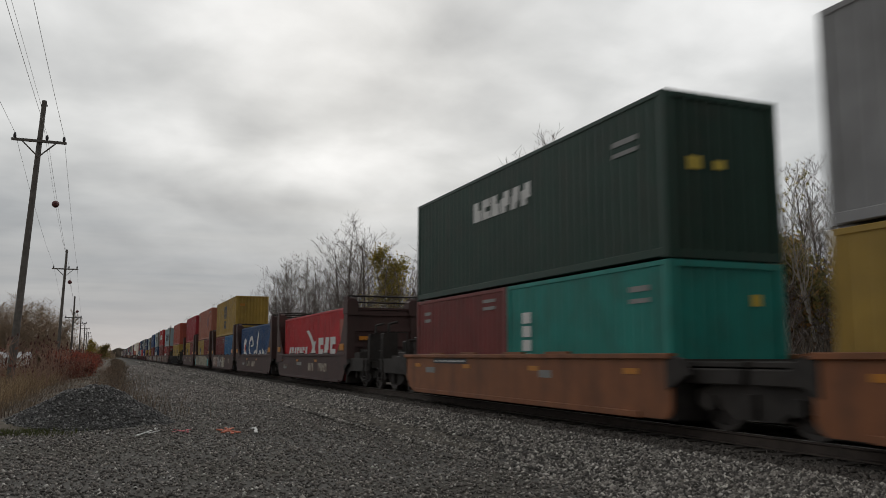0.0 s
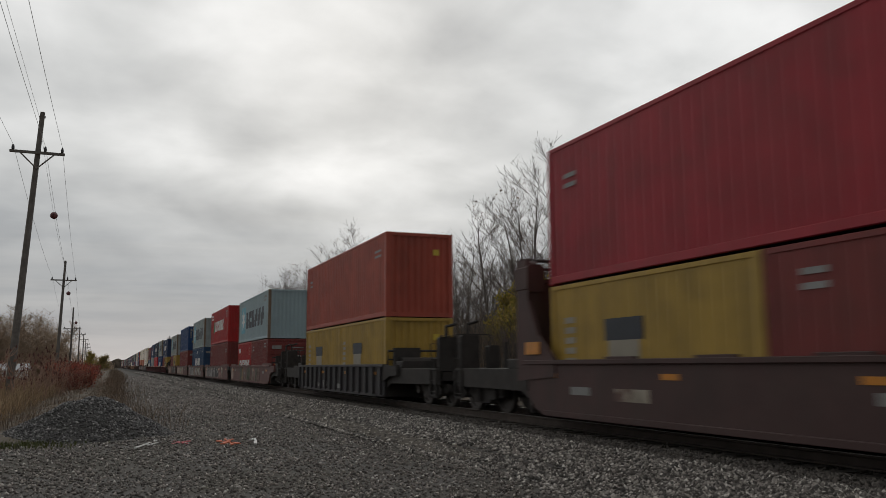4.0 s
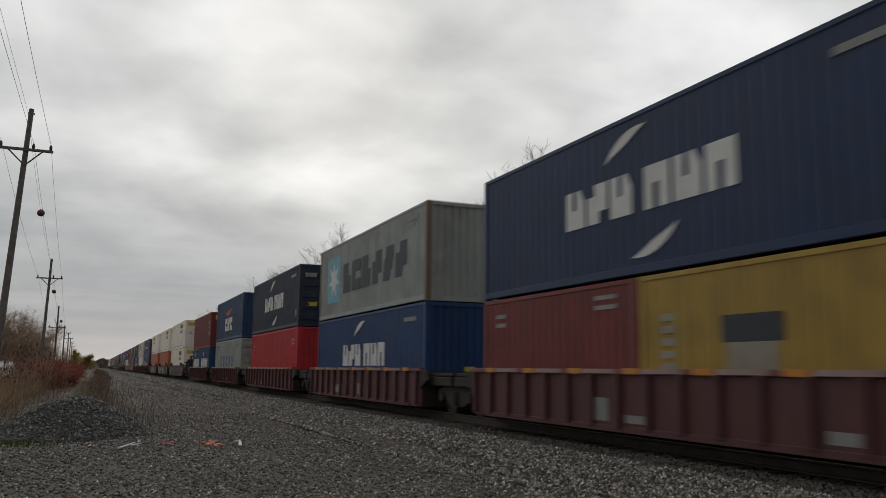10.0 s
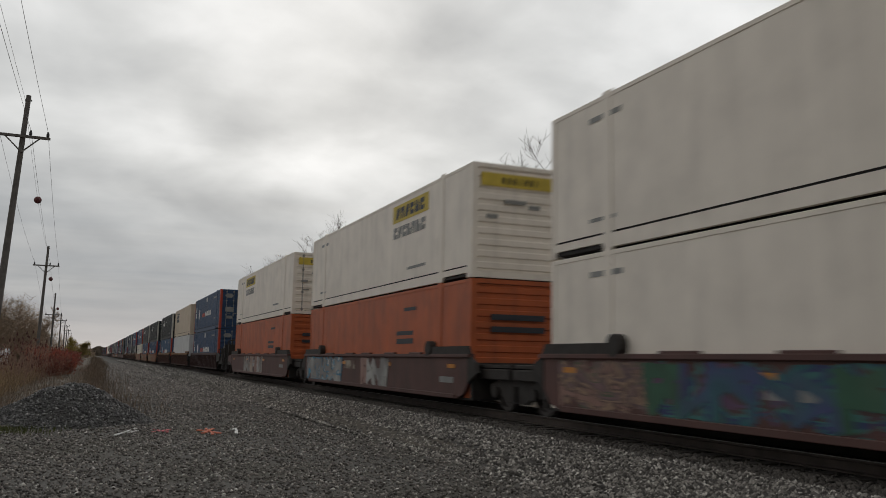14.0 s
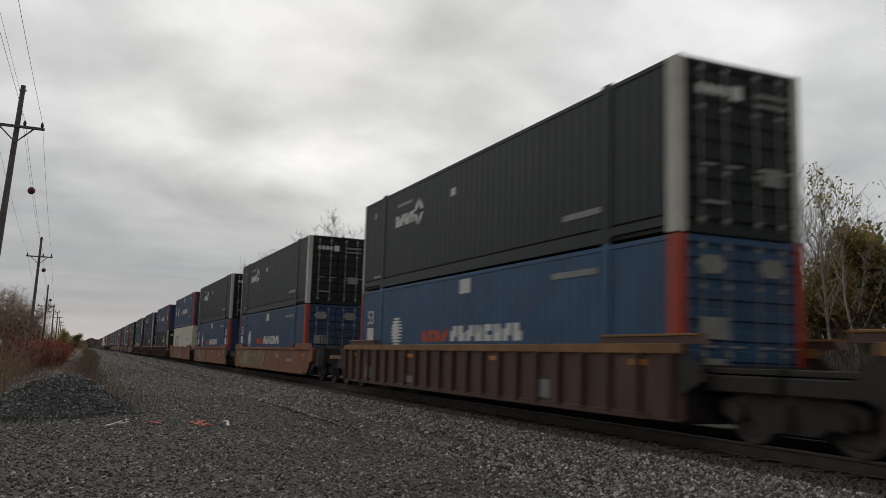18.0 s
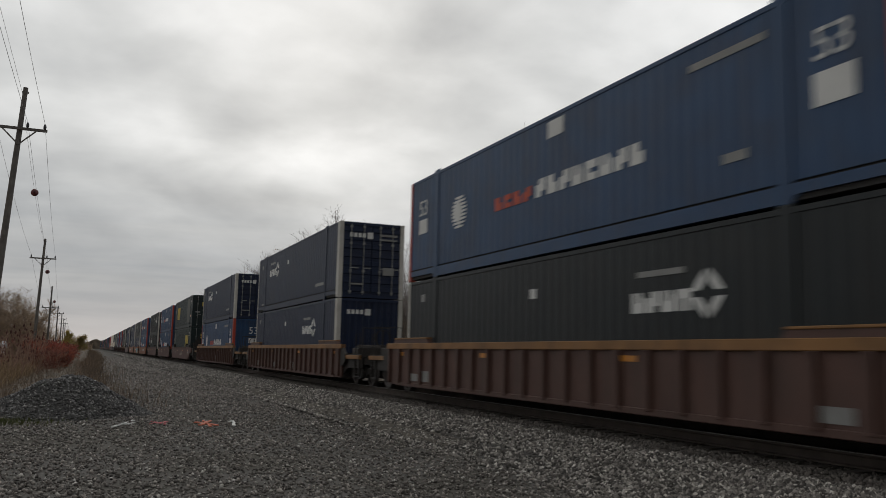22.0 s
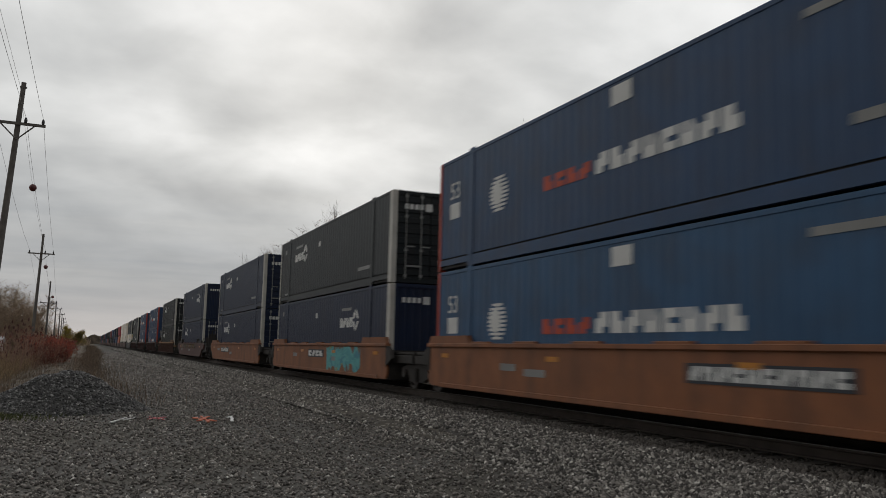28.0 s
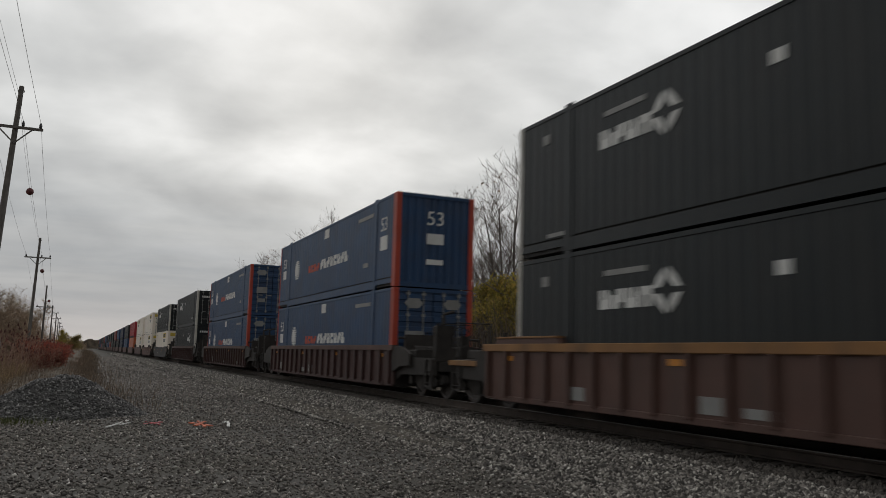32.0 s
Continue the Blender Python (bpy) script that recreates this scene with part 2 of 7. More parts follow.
for key, rgb in C.items():
    light, deep = sum(rgb) > 1.2, sum(rgb) < 0.1
    paint("paint_" + key, rgb, streak=0.3 if key == "oldwhite" else 0.11 if light or deep else 0.25, dirt=0.3 if key == "oldwhite" else 0.1 if light or deep else 0.25, spread=0.05 if light else 0.14)
# well-car paints
W = dict(ttx=(0.27, 0.098, 0.037), brown=(0.066, 0.030, 0.027), faded=(0.155, 0.070, 0.060), bmaroon=(0.112, 0.036, 0.037), bchord=(0.20, 0.078, 0.075), rustbrown=(0.102, 0.050, 0.038),
         dred=(0.105, 0.044, 0.036), dgrey=(0.045, 0.042, 0.045), ochre=(0.28, 0.135, 0.042))
for key, rgb in W.items():
    PAINTS["steel_" + key] = mat("steel_" + key, rgb, rough=0.65, spread=0.2, scale=1.3, streak=0.35, dirt=0.32, dirt_colour=(0.045, 0.032, 0.026), bump=0.2, bump_scale=30)
M_WHITE = mat("white_lettering", (0.70, 0.70, 0.68), dirt=0.15, spread=0.05)
M_DARK = mat("dark_lettering", (0.03, 0.035, 0.045), spread=0.1)
M_CYAN = mat("light_blue_lettering", (0.16, 0.42, 0.52), dirt=0.1)
M_GREEN = mat("green_lettering", (0.02, 0.22, 0.08))
M_YELLOW = mat("yellow_lettering", (0.62, 0.46, 0.06), dirt=0.1)
M_ORED = mat("orange_red_lettering", (0.50, 0.07, 0.03))
M_BLUE = mat("blue_lettering", (0.03, 0.09, 0.24))
M_AMBER = mat("amber_reflector", (0.62, 0.24, 0.02), rough=0.3, dirt=0.3)
M_GREY = mat("grey_lettering", (0.27, 0.27, 0.26), dirt=0.2)
M_STENCIL = mat("worn_cream_stencil", (0.42, 0.37, 0.29), spread=0.2, scale=2.0, dirt=0.6, second=(0.13, 0.07, 0.055), second_at=0.5, second_scale=2.6)
M_TAPE = mat("worn_pale_tape", (0.42, 0.30, 0.28), spread=0.3, scale=2.0, dirt=0.6, dirt_colour=(0.14, 0.05, 0.05))
M_PANEL = mat("bare_patch", (0.085, 0.09, 0.075))
M_UNDER = mat("dirty_running_gear", (0.034, 0.029, 0.026), rough=0.8, spread=0.3, scale=4, dirt=0.4, dirt_colour=(0.045, 0.034, 0.028), bump=0.3)
M_TYRE = mat("worn_wheel_steel", (0.10, 0.09, 0.085), rough=0.45, metal=0.6, spread=0.2, scale=6)
# near-black: the shade in the rail groove, and the container floors
M_GROOVE_FLOOR = mat("dark_groove_floor", (0.03, 0.028, 0.027), rough=0.8)
M_GALV = mat("galvanised_steel", (0.28, 0.28, 0.27), rough=0.5, metal=0.4)


def graffiti_mat(name, colours, scale=0.8):
    """Sprayed paint: patches of a few colours with crisp, wandering edges, dulled by dirt."""
    m = bpy.data.materials.new(name)
    m.use_nodes = True
    n, l = m.node_tree.nodes, m.node_tree.links
    bsdf = n["Principled BSDF"]
    bsdf.inputs["Roughness"].default_value = 0.6
    co = n.new("ShaderNodeTexCoord")
    t = n.new("ShaderNodeTexNoise")
    t.inputs["Scale"].default_value, t.inputs["Detail"].default_value, t.inputs["Distortion"].default_value = scale, 2.0, 2.4
    mp = n.new("ShaderNodeMapping")
    mp.inputs["Scale"].default_value = (1.0, 0.9, 1.5)
    l.new(co.outputs["Object"], mp.inputs["Vector"])
    l.new(mp.outputs[0], t.inputs["Vector"])
    r = n.new("ShaderNodeValToRGB")
    r.color_ramp.interpolation = "CONSTANT"
    k = len(colours)
    r.color_ramp.elements[0].position, r.color_ramp.elements[0].color = 0.0, (*colours[0], 1)
    r.color_ramp.elements[1].position, r.color_ramp.elements[1].color = 0.66, (*colours[-1], 1)
    for i in range(1, k - 1):
        r.color_ramp.elements.new(0.34 + 0.32 * i / (k - 1)).color = (*colours[i], 1)
    l.new(t.outputs["Fac"], r.inputs[0])
    d = n.new("ShaderNodeTexNoise")
    d.inputs["Scale"].default_value, d.inputs["Detail"].default_value = 3.0, 6.0
    l.new(co.outputs["Object"], d.inputs["Vector"])
    x = n.new("ShaderNodeMixRGB")
    x.blend_type, x.inputs["Fac"].default_value = "MULTIPLY", 0.45
    l.new(r.outputs[0], x.inputs["Color1"])
    l.new(d.outputs["Fac"], x.inputs["Color2"])
    l.new(x.outputs[0], bsdf.inputs["Base Color"])
    return m


GRAF = {k: graffiti_mat("graffiti_" + k, c) for k, c in (
    ("grey_white", [(0.40, 0.40, 0.38), (0.06, 0.06, 0.06), (0.58, 0.57, 0.54), (0.16, 0.09, 0.08), (0.30, 0.30, 0.29), (0.48, 0.47, 0.45)]),
    ("teal_blue", [(0.03, 0.14, 0.16), (0.04, 0.06, 0.17), (0.06, 0.22, 0.21), (0.09, 0.05, 0.05), (0.14, 0.07, 0.14), (0.04, 0.11, 0.2)]),
    ("tan_orange", [(0.34, 0.19, 0.15), (0.14, 0.08, 0.07), (0.36, 0.23, 0.15), (0.16, 0.10, 0.10), (0.24, 0.14, 0.14), (0.11, 0.12, 0.07), (0.30, 0.18, 0.14), (0.18, 0.09, 0.08)]),
    ("blue_grey", [(0.08, 0.36, 0.56), (0.52, 0.52, 0.50), (0.15, 0.14, 0.15), (0.44, 0.44, 0.43), (0.66, 0.65, 0.62), (0.10, 0.30, 0.46)]),
    ("olive_grey", [(0.52, 0.48, 0.36), (0.42, 0.39, 0.29), (0.58, 0.54, 0.42), (0.30, 0.28, 0.21)]),
    ("cyan", [(0.10, 0.42, 0.46), (0.14, 0.50, 0.50), (0.08, 0.34, 0.42), (0.40, 0.42, 0.10)]))}
M_GRAFW = mat("sprayed_grey_white", (0.46, 0.45, 0.43), spread=0.3, scale=1.5, dirt=0.5, second=(0.25, 0.24, 0.23), second_at=0.5)
M_GRAFP = mat("sprayed_pink", (0.36, 0.21, 0.175), spread=0.3, scale=1.5, dirt=0.5, second=(0.52, 0.42, 0.34), second_at=0.5)
M_GRAFT = mat("sprayed_teal", (0.035, 0.15, 0.165), spread=0.4, scale=1.5, dirt=0.5, second=(0.06, 0.075, 0.2), second_at=0.5)
M_GRAFD = mat("sprayed_dark_outline", (0.05, 0.046, 0.046), spread=0.3, scale=2.0, dirt=0.3)
M_GRAFB = mat("sprayed_blue", (0.06, 0.26, 0.42), spread=0.3, scale=2.0, dirt=0.3)
M_GRAFY = mat("sprayed_cream", (0.50, 0.45, 0.36), spread=0.3, scale=1.5, dirt=0.5, second=(0.36, 0.27, 0.18), second_at=0.55)
M_GRAFE = mat("sprayed_green", (0.05, 0.30, 0.14), spread=0.3, scale=1.5, dirt=0.3)
M_GRAFE2 = mat("sprayed_dark_green", (0.04, 0.13, 0.075), spread=0.3, scale=1.5, dirt=0.4)
M_GRAFO = mat("sprayed_olive", (0.16, 0.17, 0.09), spread=0.3, scale=1.5, dirt=0.4)
M_GRAFS = mat("sprayed_sand", (0.33, 0.215, 0.115), spread=0.35, scale=1.2, dirt=0.5, second=(0.24, 0.12, 0.05), second_at=0.55)
M_DULLP = mat("sprayed_dull_pink", (0.21, 0.12, 0.10), spread=0.35, scale=1.5, dirt=0.5, second=(0.15, 0.075, 0.065), second_at=0.5)
M_DULLM = mat("sprayed_dull_ochre", (0.27, 0.17, 0.075), spread=0.35, scale=1.5, dirt=0.5)
M_DULLO = mat("sprayed_dull_green", (0.085, 0.095, 0.055), spread=0.35, scale=1.5, dirt=0.5)
M_DULLY = mat("sprayed_dull_cream", (0.30, 0.25, 0.20), spread=0.35, scale=1.5, dirt=0.5)
M_GRAFK = mat("sprayed_khaki", (0.36, 0.335, 0.25), spread=0.25, scale=1.5, dirt=0.3)
M_GRAFK2 = mat("sprayed_grey_khaki", (0.22, 0.205, 0.165), spread=0.25, scale=1.5, dirt=0.3)
# cloud of colour behind, colours of the strokes, outline
SPRAY = {0: (GRAF["grey_white"], [M_GRAFW, M_GRAFW, M_GRAFD], M_GRAFD), 1: (None, [M_GRAFP, M_GRAFY, M_GRAFP], None), 2: (GRAF["teal_blue"], [M_GRAFT, M_GRAFT, M_GRAFE2], None),
         3: (GRAF["tan_orange"], [M_DULLP, M_DULLM, M_DULLO, M_DULLP, M_DULLY, M_DULLO, M_DULLM, M_DULLP], None), 4: (None, [M_GRAFW, M_GRAFW, M_GRAFP], M_GRAFP), 5: (GRAF["blue_grey"], [M_GRAFW, M_GRAFW], M_GRAFB),
         6: (M_GRAFE, [M_GRAFP, M_GRAFY], None), 7: (None, [M_GRAFS], None), 8: (GRAF["olive_grey"], [M_GRAFK, M_GRAFK, M_GRAFK2], None), 9: (GRAF["cyan"], [], None), 10: (None, [M_GRAFY, M_GRAFW], M_GRAFD),
         11: (GRAF["grey_white"], [M_GRAFD, M_GRAFD, M_GRAFW], None), 12: (None, [M_GRAFP, M_GRAFW], None), 13: (GRAF["tan_orange"], [], None), 14: (M_GRAFO, [M_GRAFS, M_GRAFS], None)}
# oily stones, with the train's shadow put into their dark tones
M_BLACKST = island_mat("shaded_oily_stone", [(0.0, (0.06, 0.052, 0.046)), (1.0, (0.16, 0.14, 0.122))])
M_RAIL = mat("rail_steel", (0.075, 0.058, 0.049), rough=0.9, metal=0.0, spread=0.2)
M_RAILTOP = mat("polished_rail_head", (0.35, 0.34, 0.33), rough=0.35, metal=1.0, spread=0.05)
M_DIRT = mat("dirt_strip", (0.082, 0.069, 0.052), rough=1.0, spread=0.4, scale=8, bump=0.8, bump_scale=30)
M_CLUMP = mat("olive_brown_twig", (0.37, 0.275, 0.195), rough=0.95, spread=0.3, scale=2)
M_TIE = mat("creosoted_timber", (0.07, 0.058, 0.049), rough=0.9, spread=0.35, scale=5, bump=0.5, random=0.5)
M_POLE = mat("weathered_pole_timber", (0.155, 0.143, 0.132), rough=0.9, spread=0.25, scale=4, bump=0.4, streak=0.3)
M_WIRE = mat("wire", (0.22, 0.22, 0.225), rough=0.6)
M_INSUL = mat("dark_insulator", (0.03, 0.03, 0.035), rough=0.4)
M_BALL = mat("faded_red_marker", (0.13, 0.032, 0.034), rough=0.6, spread=0.2)
M_STEM = mat("red_brown_stem", (0.34, 0.22, 0.165), rough=0.95, spread=0.3, scale=3)
M_BARK = mat("grey_bark", (0.17, 0.15, 0.137), rough=0.95, spread=0.3, scale=3)
M_BARKL = mat("pale_bark", (0.36, 0.32, 0.28), rough=0.95, spread=0.3, scale=3)
M_TWIG = mat("brown_twig", (0.16, 0.13, 0.113), rough=0.95, spread=0.3, scale=2)
M_LEAFY = island_mat("yellow_green_leaf", [(0.0, (0.22, 0.20, 0.05)), (0.5, (0.38, 0.31, 0.07)), (1.0, (0.55, 0.38, 0.09))], thin=0.45)
M_LEAFO = island_mat("olive_leaf", [(0.0, (0.19, 0.19, 0.09)), (0.6, (0.38, 0.32, 0.12)), (1.0, (0.56, 0.34, 0.13))], thin=0.45)
M_LEAFB = island_mat("dead_brown_leaf", [(0.0, (0.08, 0.05, 0.03)), (0.6, (0.14, 0.08, 0.04)), (1.0, (0.26, 0.13, 0.04))], thin=0.45)
M_LEAFR = island_mat("red_sumac_leaf", [(0.0, (0.12, 0.05, 0.042)), (0.5, (0.24, 0.085, 0.065)), (1.0, (0.30, 0.16, 0.11))], thin=0.45)
M_LEAFRED = island_mat("bright_red_leaf", [(0.0, (0.17, 0.05, 0.042)), (0.5, (0.33, 0.08, 0.06)), (1.0, (0.40, 0.15, 0.085))], thin=0.45)
M_GRASS = island_mat("dry_grass", [(0.0, (0.24, 0.16, 0.09)), (0.6, (0.44, 0.31, 0.18)), (1.0, (0.60, 0.45, 0.28))])
M_WEED = island_mat("dead_weed", [(0.0, (0.13, 0.095, 0.072)), (0.7, (0.26, 0.19, 0.135)), (1.0, (0.42, 0.31, 0.21))])
M_THICK = island_mat("thicket_stem", [(0.0, (0.08, 0.068, 0.058)), (0.7, (0.20, 0.165, 0.135)), (1.0, (0.36, 0.25, 0.15))])
M_GREENG = island_mat("green_grass", [(0.0, (0.06, 0.08, 0.02)), (1.0, (0.14, 0.15, 0.04))])
M_STONE = island_mat("ballast_stone", [(0.0, (0.048, 0.043, 0.039)), (0.36, (0.122, 0.110, 0.099)), (0.64, (0.28, 0.256, 0.23)), (0.9, (0.46, 0.425, 0.38)), (1.0, (0.88, 0.83, 0.76))])
M_STONEW = island_mat("pale_stone", [(0.0, (0.30, 0.29, 0.27)), (1.0, (0.80, 0.77, 0.70))])
M_STONED = island_mat("road_stone", [(0.0, (0.072, 0.063, 0.057)), (0.4, (0.186, 0.166, 0.15)), (0.7, (0.345, 0.31, 0.28)), (0.94, (0.52, 0.475, 0.425)), (1.0, (0.88, 0.84, 0.79))])
M_STONEP = island_mat("pile_stone", [(0.0, (0.055, 0.053, 0.053)), (0.6, (0.175, 0.17, 0.168)), (0.92, (0.32, 0.312, 0.305)), (1.0, (0.52, 0.50, 0.48))])
M_ROAD = mat("gravel_road", (0.10, 0.092, 0.083), rough=0.95, spread=0.4, scale=22, second=(0.078, 0.07, 0.056), second_at=0.52, second_scale=0.45, bump=1.0, bump_scale=45)
M_BED = mat("ballast_bed", (0.062, 0.057, 0.051), rough=0.95, spread=0.4, scale=25, bump=1.0, bump_scale=40)
M_DARKBED = mat("shaded_oily_bed", (0.078, 0.067, 0.059), rough=0.95, spread=0.4, scale=20, bump=1.0, bump_scale=40)
M_FIELD = mat("dry_field", (0.20, 0.15, 0.095), rough=1.0, spread=0.3, scale=1.5, second=(0.14, 0.12, 0.06), second_at=0.55, second_scale=0.06, bump=0.6, bump_scale=8)
M_BANK = mat("leaf_litter", (0.055, 0.044, 0.033), rough=1.0, spread=0.4, scale=3, second=(0.09, 0.065, 0.04), second_at=0.55, second_scale=0.7, bump=0.8, bump_scale=12)
M_SOIL = mat("weedy_soil", (0.10, 0.082, 0.062), rough=1.0, spread=0.35, scale=4, second=(0.15, 0.12, 0.085), second_at=0.5, second_scale=0.8, bump=0.8, bump_scale=15)
M_HILL = mat("far_woods", (0.17, 0.14, 0.11), rough=1.0, spread=0.5, scale=0.25, bump=0.5, bump_scale=0.6)
M_PAINTO = mat("orange_marking_paint", (0.66, 0.19, 0.11), rough=0.8)
M_PAINTP = mat("pink_marking_paint", (0.62, 0.14, 0.16), rough=0.8)
M_PAINTW = mat("white_marking_paint", (0.72, 0.72, 0.70), rough=0.8)
M_SHED = mat("white_shed_metal", (0.62, 0.62, 0.62), rough=0.5, streak=0.2)
M_SHEDR = mat("grey_shed_roof", (0.30, 0.31, 0.33), rough=0.5)
# ---- mesh helpers ----
class Shape:
    """Collects vertices and faces of one mesh."""

    def __init__(self):
        self.v, self.f = [], []

    def quads(self, pts, faces):
        k = len(self.v)
        self.v.extend(pts)
        self.f.extend(tuple(i + k for i in fc) for fc in faces)
        return self

    def box(self, x0, x1, y0, y1, z0, z1, c=0.0):
        """A box; c: the width of its bevelled upright and long edges."""
        if c <= 0:
            p = [(x, y, z) for z in (z0, z1) for x, y in ((x0, y0), (x1, y0), (x1, y1), (x0, y1))]
            return self.quads(p, [(0, 3, 2, 1), (4, 5, 6, 7), (0, 1, 5, 4), (1, 2, 6, 5), (2, 3, 7, 6), (3, 0, 4, 7)])
        ring = [(x0 + c, z0), (x1 - c, z0), (x1, z0 + c), (x1, z1 - c), (x1 - c, z1), (x0 + c, z1), (x0, z1 - c), (x0, z0 + c)]
        return self.prism(ring, y0, y1, "y")

    def prism(self, ring, a, b, axis):
        """Extrudes a closed outline: (x, z) along y, (y, z) along x or (x, y) along z."""
        def at(p, h):
            return {"y": (p[0], h, p[1]), "x": (h, p[0], p[1]), "z": (p[0], p[1], h)}[axis]
        n = len(ring)
        fs = [tuple(range(n)), tuple(range(2 * n - 1, n - 1, -1))]
        fs += [(i, n + i, n + (i + 1) % n, (i + 1) % n) for i in range(n)]
        return self.quads([at(p, a) for p in ring] + [at(p, b) for p in ring], fs)

    def tube(self, path, radii, sides=6, cap=True):
        rings = []
        for i, p in enumerate(path):
            p = Vector(p)
            d = (Vector(path[min(i + 1, len(path) - 1)]) - Vector(path[max(i - 1, 0)])).normalized()
            a = d.orthogonal().normalized() if i == 0 else (a - d * a.dot(d)).normalized()
            b = d.cross(a)
            rings.append([tuple(p + (a * math.cos(t) + b * math.sin(t)) * radii[i]) for t in (2 * math.pi * k / sides for k in range(sides))])
        fs = [(i * sides + k, i * sides + (k + 1) % sides, (i + 1) * sides + (k + 1) % sides, (i + 1) * sides + k) for i in range(len(path) - 1) for k in range(sides)]
        if cap:
            fs += [tuple(range(sides - 1, -1, -1)), tuple((len(path) - 1) * sides + k for k in range(sides))]
        return self.quads([p for r in rings for p in r], fs)

    def mesh(self, name):
        me = bpy.data.meshes.new(name)
        me.from_pydata(self.v, [], self.f)
        me.materials.append(None)
        return me


def arrays_mesh(name, verts, tris):
    """A mesh from numpy arrays of vertices and triangles."""
    me = bpy.data.meshes.new(name)
    verts, tris = np.asarray(verts, np.float32), np.asarray(tris, np.int32)
    me.vertices.add(len(verts))
    me.vertices.foreach_set("co", verts.ravel())
    me.loops.add(tris.size)
    me.loops.foreach_set("vertex_index", tris.ravel())
    me.polygons.add(len(tris))
    me.polygons.foreach_set("loop_start", np.arange(0, tris.size, 3, dtype=np.int32))
    me.update(calc_edges=True)
    me.materials.append(None)
    return me


def part(name, shape, material, parent=None, label="", at=None):
    """Links a shape, or a mesh shared with others, as one object, under its thing."""
    me = shape.mesh(name) if isinstance(shape, Shape) else shape
    ob = new(name, me)
    ob.material_slots[0].link = "OBJECT"
    ob.material_slots[0].material = material
    if parent is not None:
        ob.parent = parent
    if at is not None:
        ob.matrix_basis = at if isinstance(at, Matrix) else Matrix.Translation(at)
    if label:
        ob["label"] = label
    return ob


def thing(name, at, label, category, group="", kind=""):
    ob = new(name)
    ob.matrix_basis = at if isinstance(at, Matrix) else Matrix.Translation(at)
    ob.empty_display_size = 0.3
    return tagged(ob, label, category, group, kind)


def smooth(ob):
    ob.data.polygons.foreach_set("use_smooth", [True] * len(ob.data.polygons))
    return ob


rng = np.random.default_rng(7)
# ---- ground and track: the line runs along y, D is its centre ----
D, ZG = 9.685, -0.48


def ground_height(x, y):
    """Rolls a little off the road, falls a little into the field, rises to a bank behind the line."""
    h = ZG - 0.05 + 0.02 * math.sin(x * 0.9 + y * 0.21) + 0.015 * math.sin(y * 0.7 - x * 0.4)
    if x > 14:
        h += min((x - 14) * 0.10, 3.0)
    if x < -4:
        h -= min((-4 - x) * 0.02, 0.5)
    return h


def sheet(name, xs, ys, height, material, label, category):
    s = Shape()
    pts = [(x, y, height(x, y)) for y in ys for x in xs]
    n = len(xs)
    s.quads(pts, [(j * n + i, j * n + i + 1, (j + 1) * n + i + 1, (j + 1) * n + i) for j in range(len(ys) - 1) for i in range(n - 1)])
    return tagged(smooth(part(name, s, material)), label, category, kind="structure")


def spaced(a, b, n, power=1.0):
    return [a + (b - a) * (i / n) ** power for i in range(n + 1)]


sheet("ground", [-2500, -900, -300, -120, -60, -30, -18, -12, -8, -5, -3.5] + spaced(-2.5, 14, 40) + [16, 19, 23, 28, 35, 45, 60, 100, 300, 900, 2500],
      [-300, -100, -40, -15] + spaced(-5, 60, 90) + [70, 85, 105, 130, 170, 230, 320, 450, 650, 1000, 1600, 2600],
      lambda x, y: ground_height(x, y), M_FIELD, "dry tan field grass and bare soil reaching to the horizon", "ground")
sheet("gravel_road", spaced(0.6, 6.6, 24), [-30] + spaced(-6, 60, 110) + [75, 100, 140, 200, 300, 450, 700],
      lambda x, y: ZG + 0.03 + 0.02 * math.sin(x * 2.1 + 0.3 * y) + 0.012 * math.sin(1.7 * y + x), M_ROAD, "grey crushed gravel access road beside the railway line", "road")
sheet("gravel_apron", spaced(-9, 0.6, 24), spaced(-8, 60, 110),
      lambda x, y: ZG + 0.028 + 0.02 * math.sin(x * 2.1 + 0.3 * y) + 0.012 * math.sin(1.7 * y + x), M_ROAD, "grey gravel turning place in front of the stone heap", "ground")
sheet("verge", spaced(-6, 0.62, 24), spaced(19.4, 60, 60) + [75, 100, 140, 200, 300, 450, 700],
      lambda x, y: ZG - 0.01 + min(1.0, (y - 19.4) / 2.0, (0.62 - x) / 0.6) * (0.12 + 0.05 * math.sin(x * 1.3 + y * 0.37) * math.sin(y * 0.9) + 0.2 * max(0.0, 1 - abs(x + 1.2) / 1.6)), M_SOIL, "weedy brown soil verge between road and field", "ground")

sheet("bank", [13.9, 15, 17, 20, 24, 30, 40, 60, 90], [-40] + spaced(-10, 120, 60) + [160, 220, 320, 500, 800],
      lambda x, y: ground_height(x, y) + 0.22 + 0.06 * math.sin(1.3 * x + 0.7 * y), M_BANK, "dark leaf litter and brush on the bank behind the line", "ground")

# ballast: a shouldered bed, its toe at the road
TOE, CREST, TOP = 5.3, 7.98, -0.20


def bed_height(x):
    if x <= CREST:
        return ZG + 0.05 + (TOP - ZG - 0.05) * max(0.0, min(1.0, (x - TOE) / (CREST - TOE))) ** 0.8
    return TOP


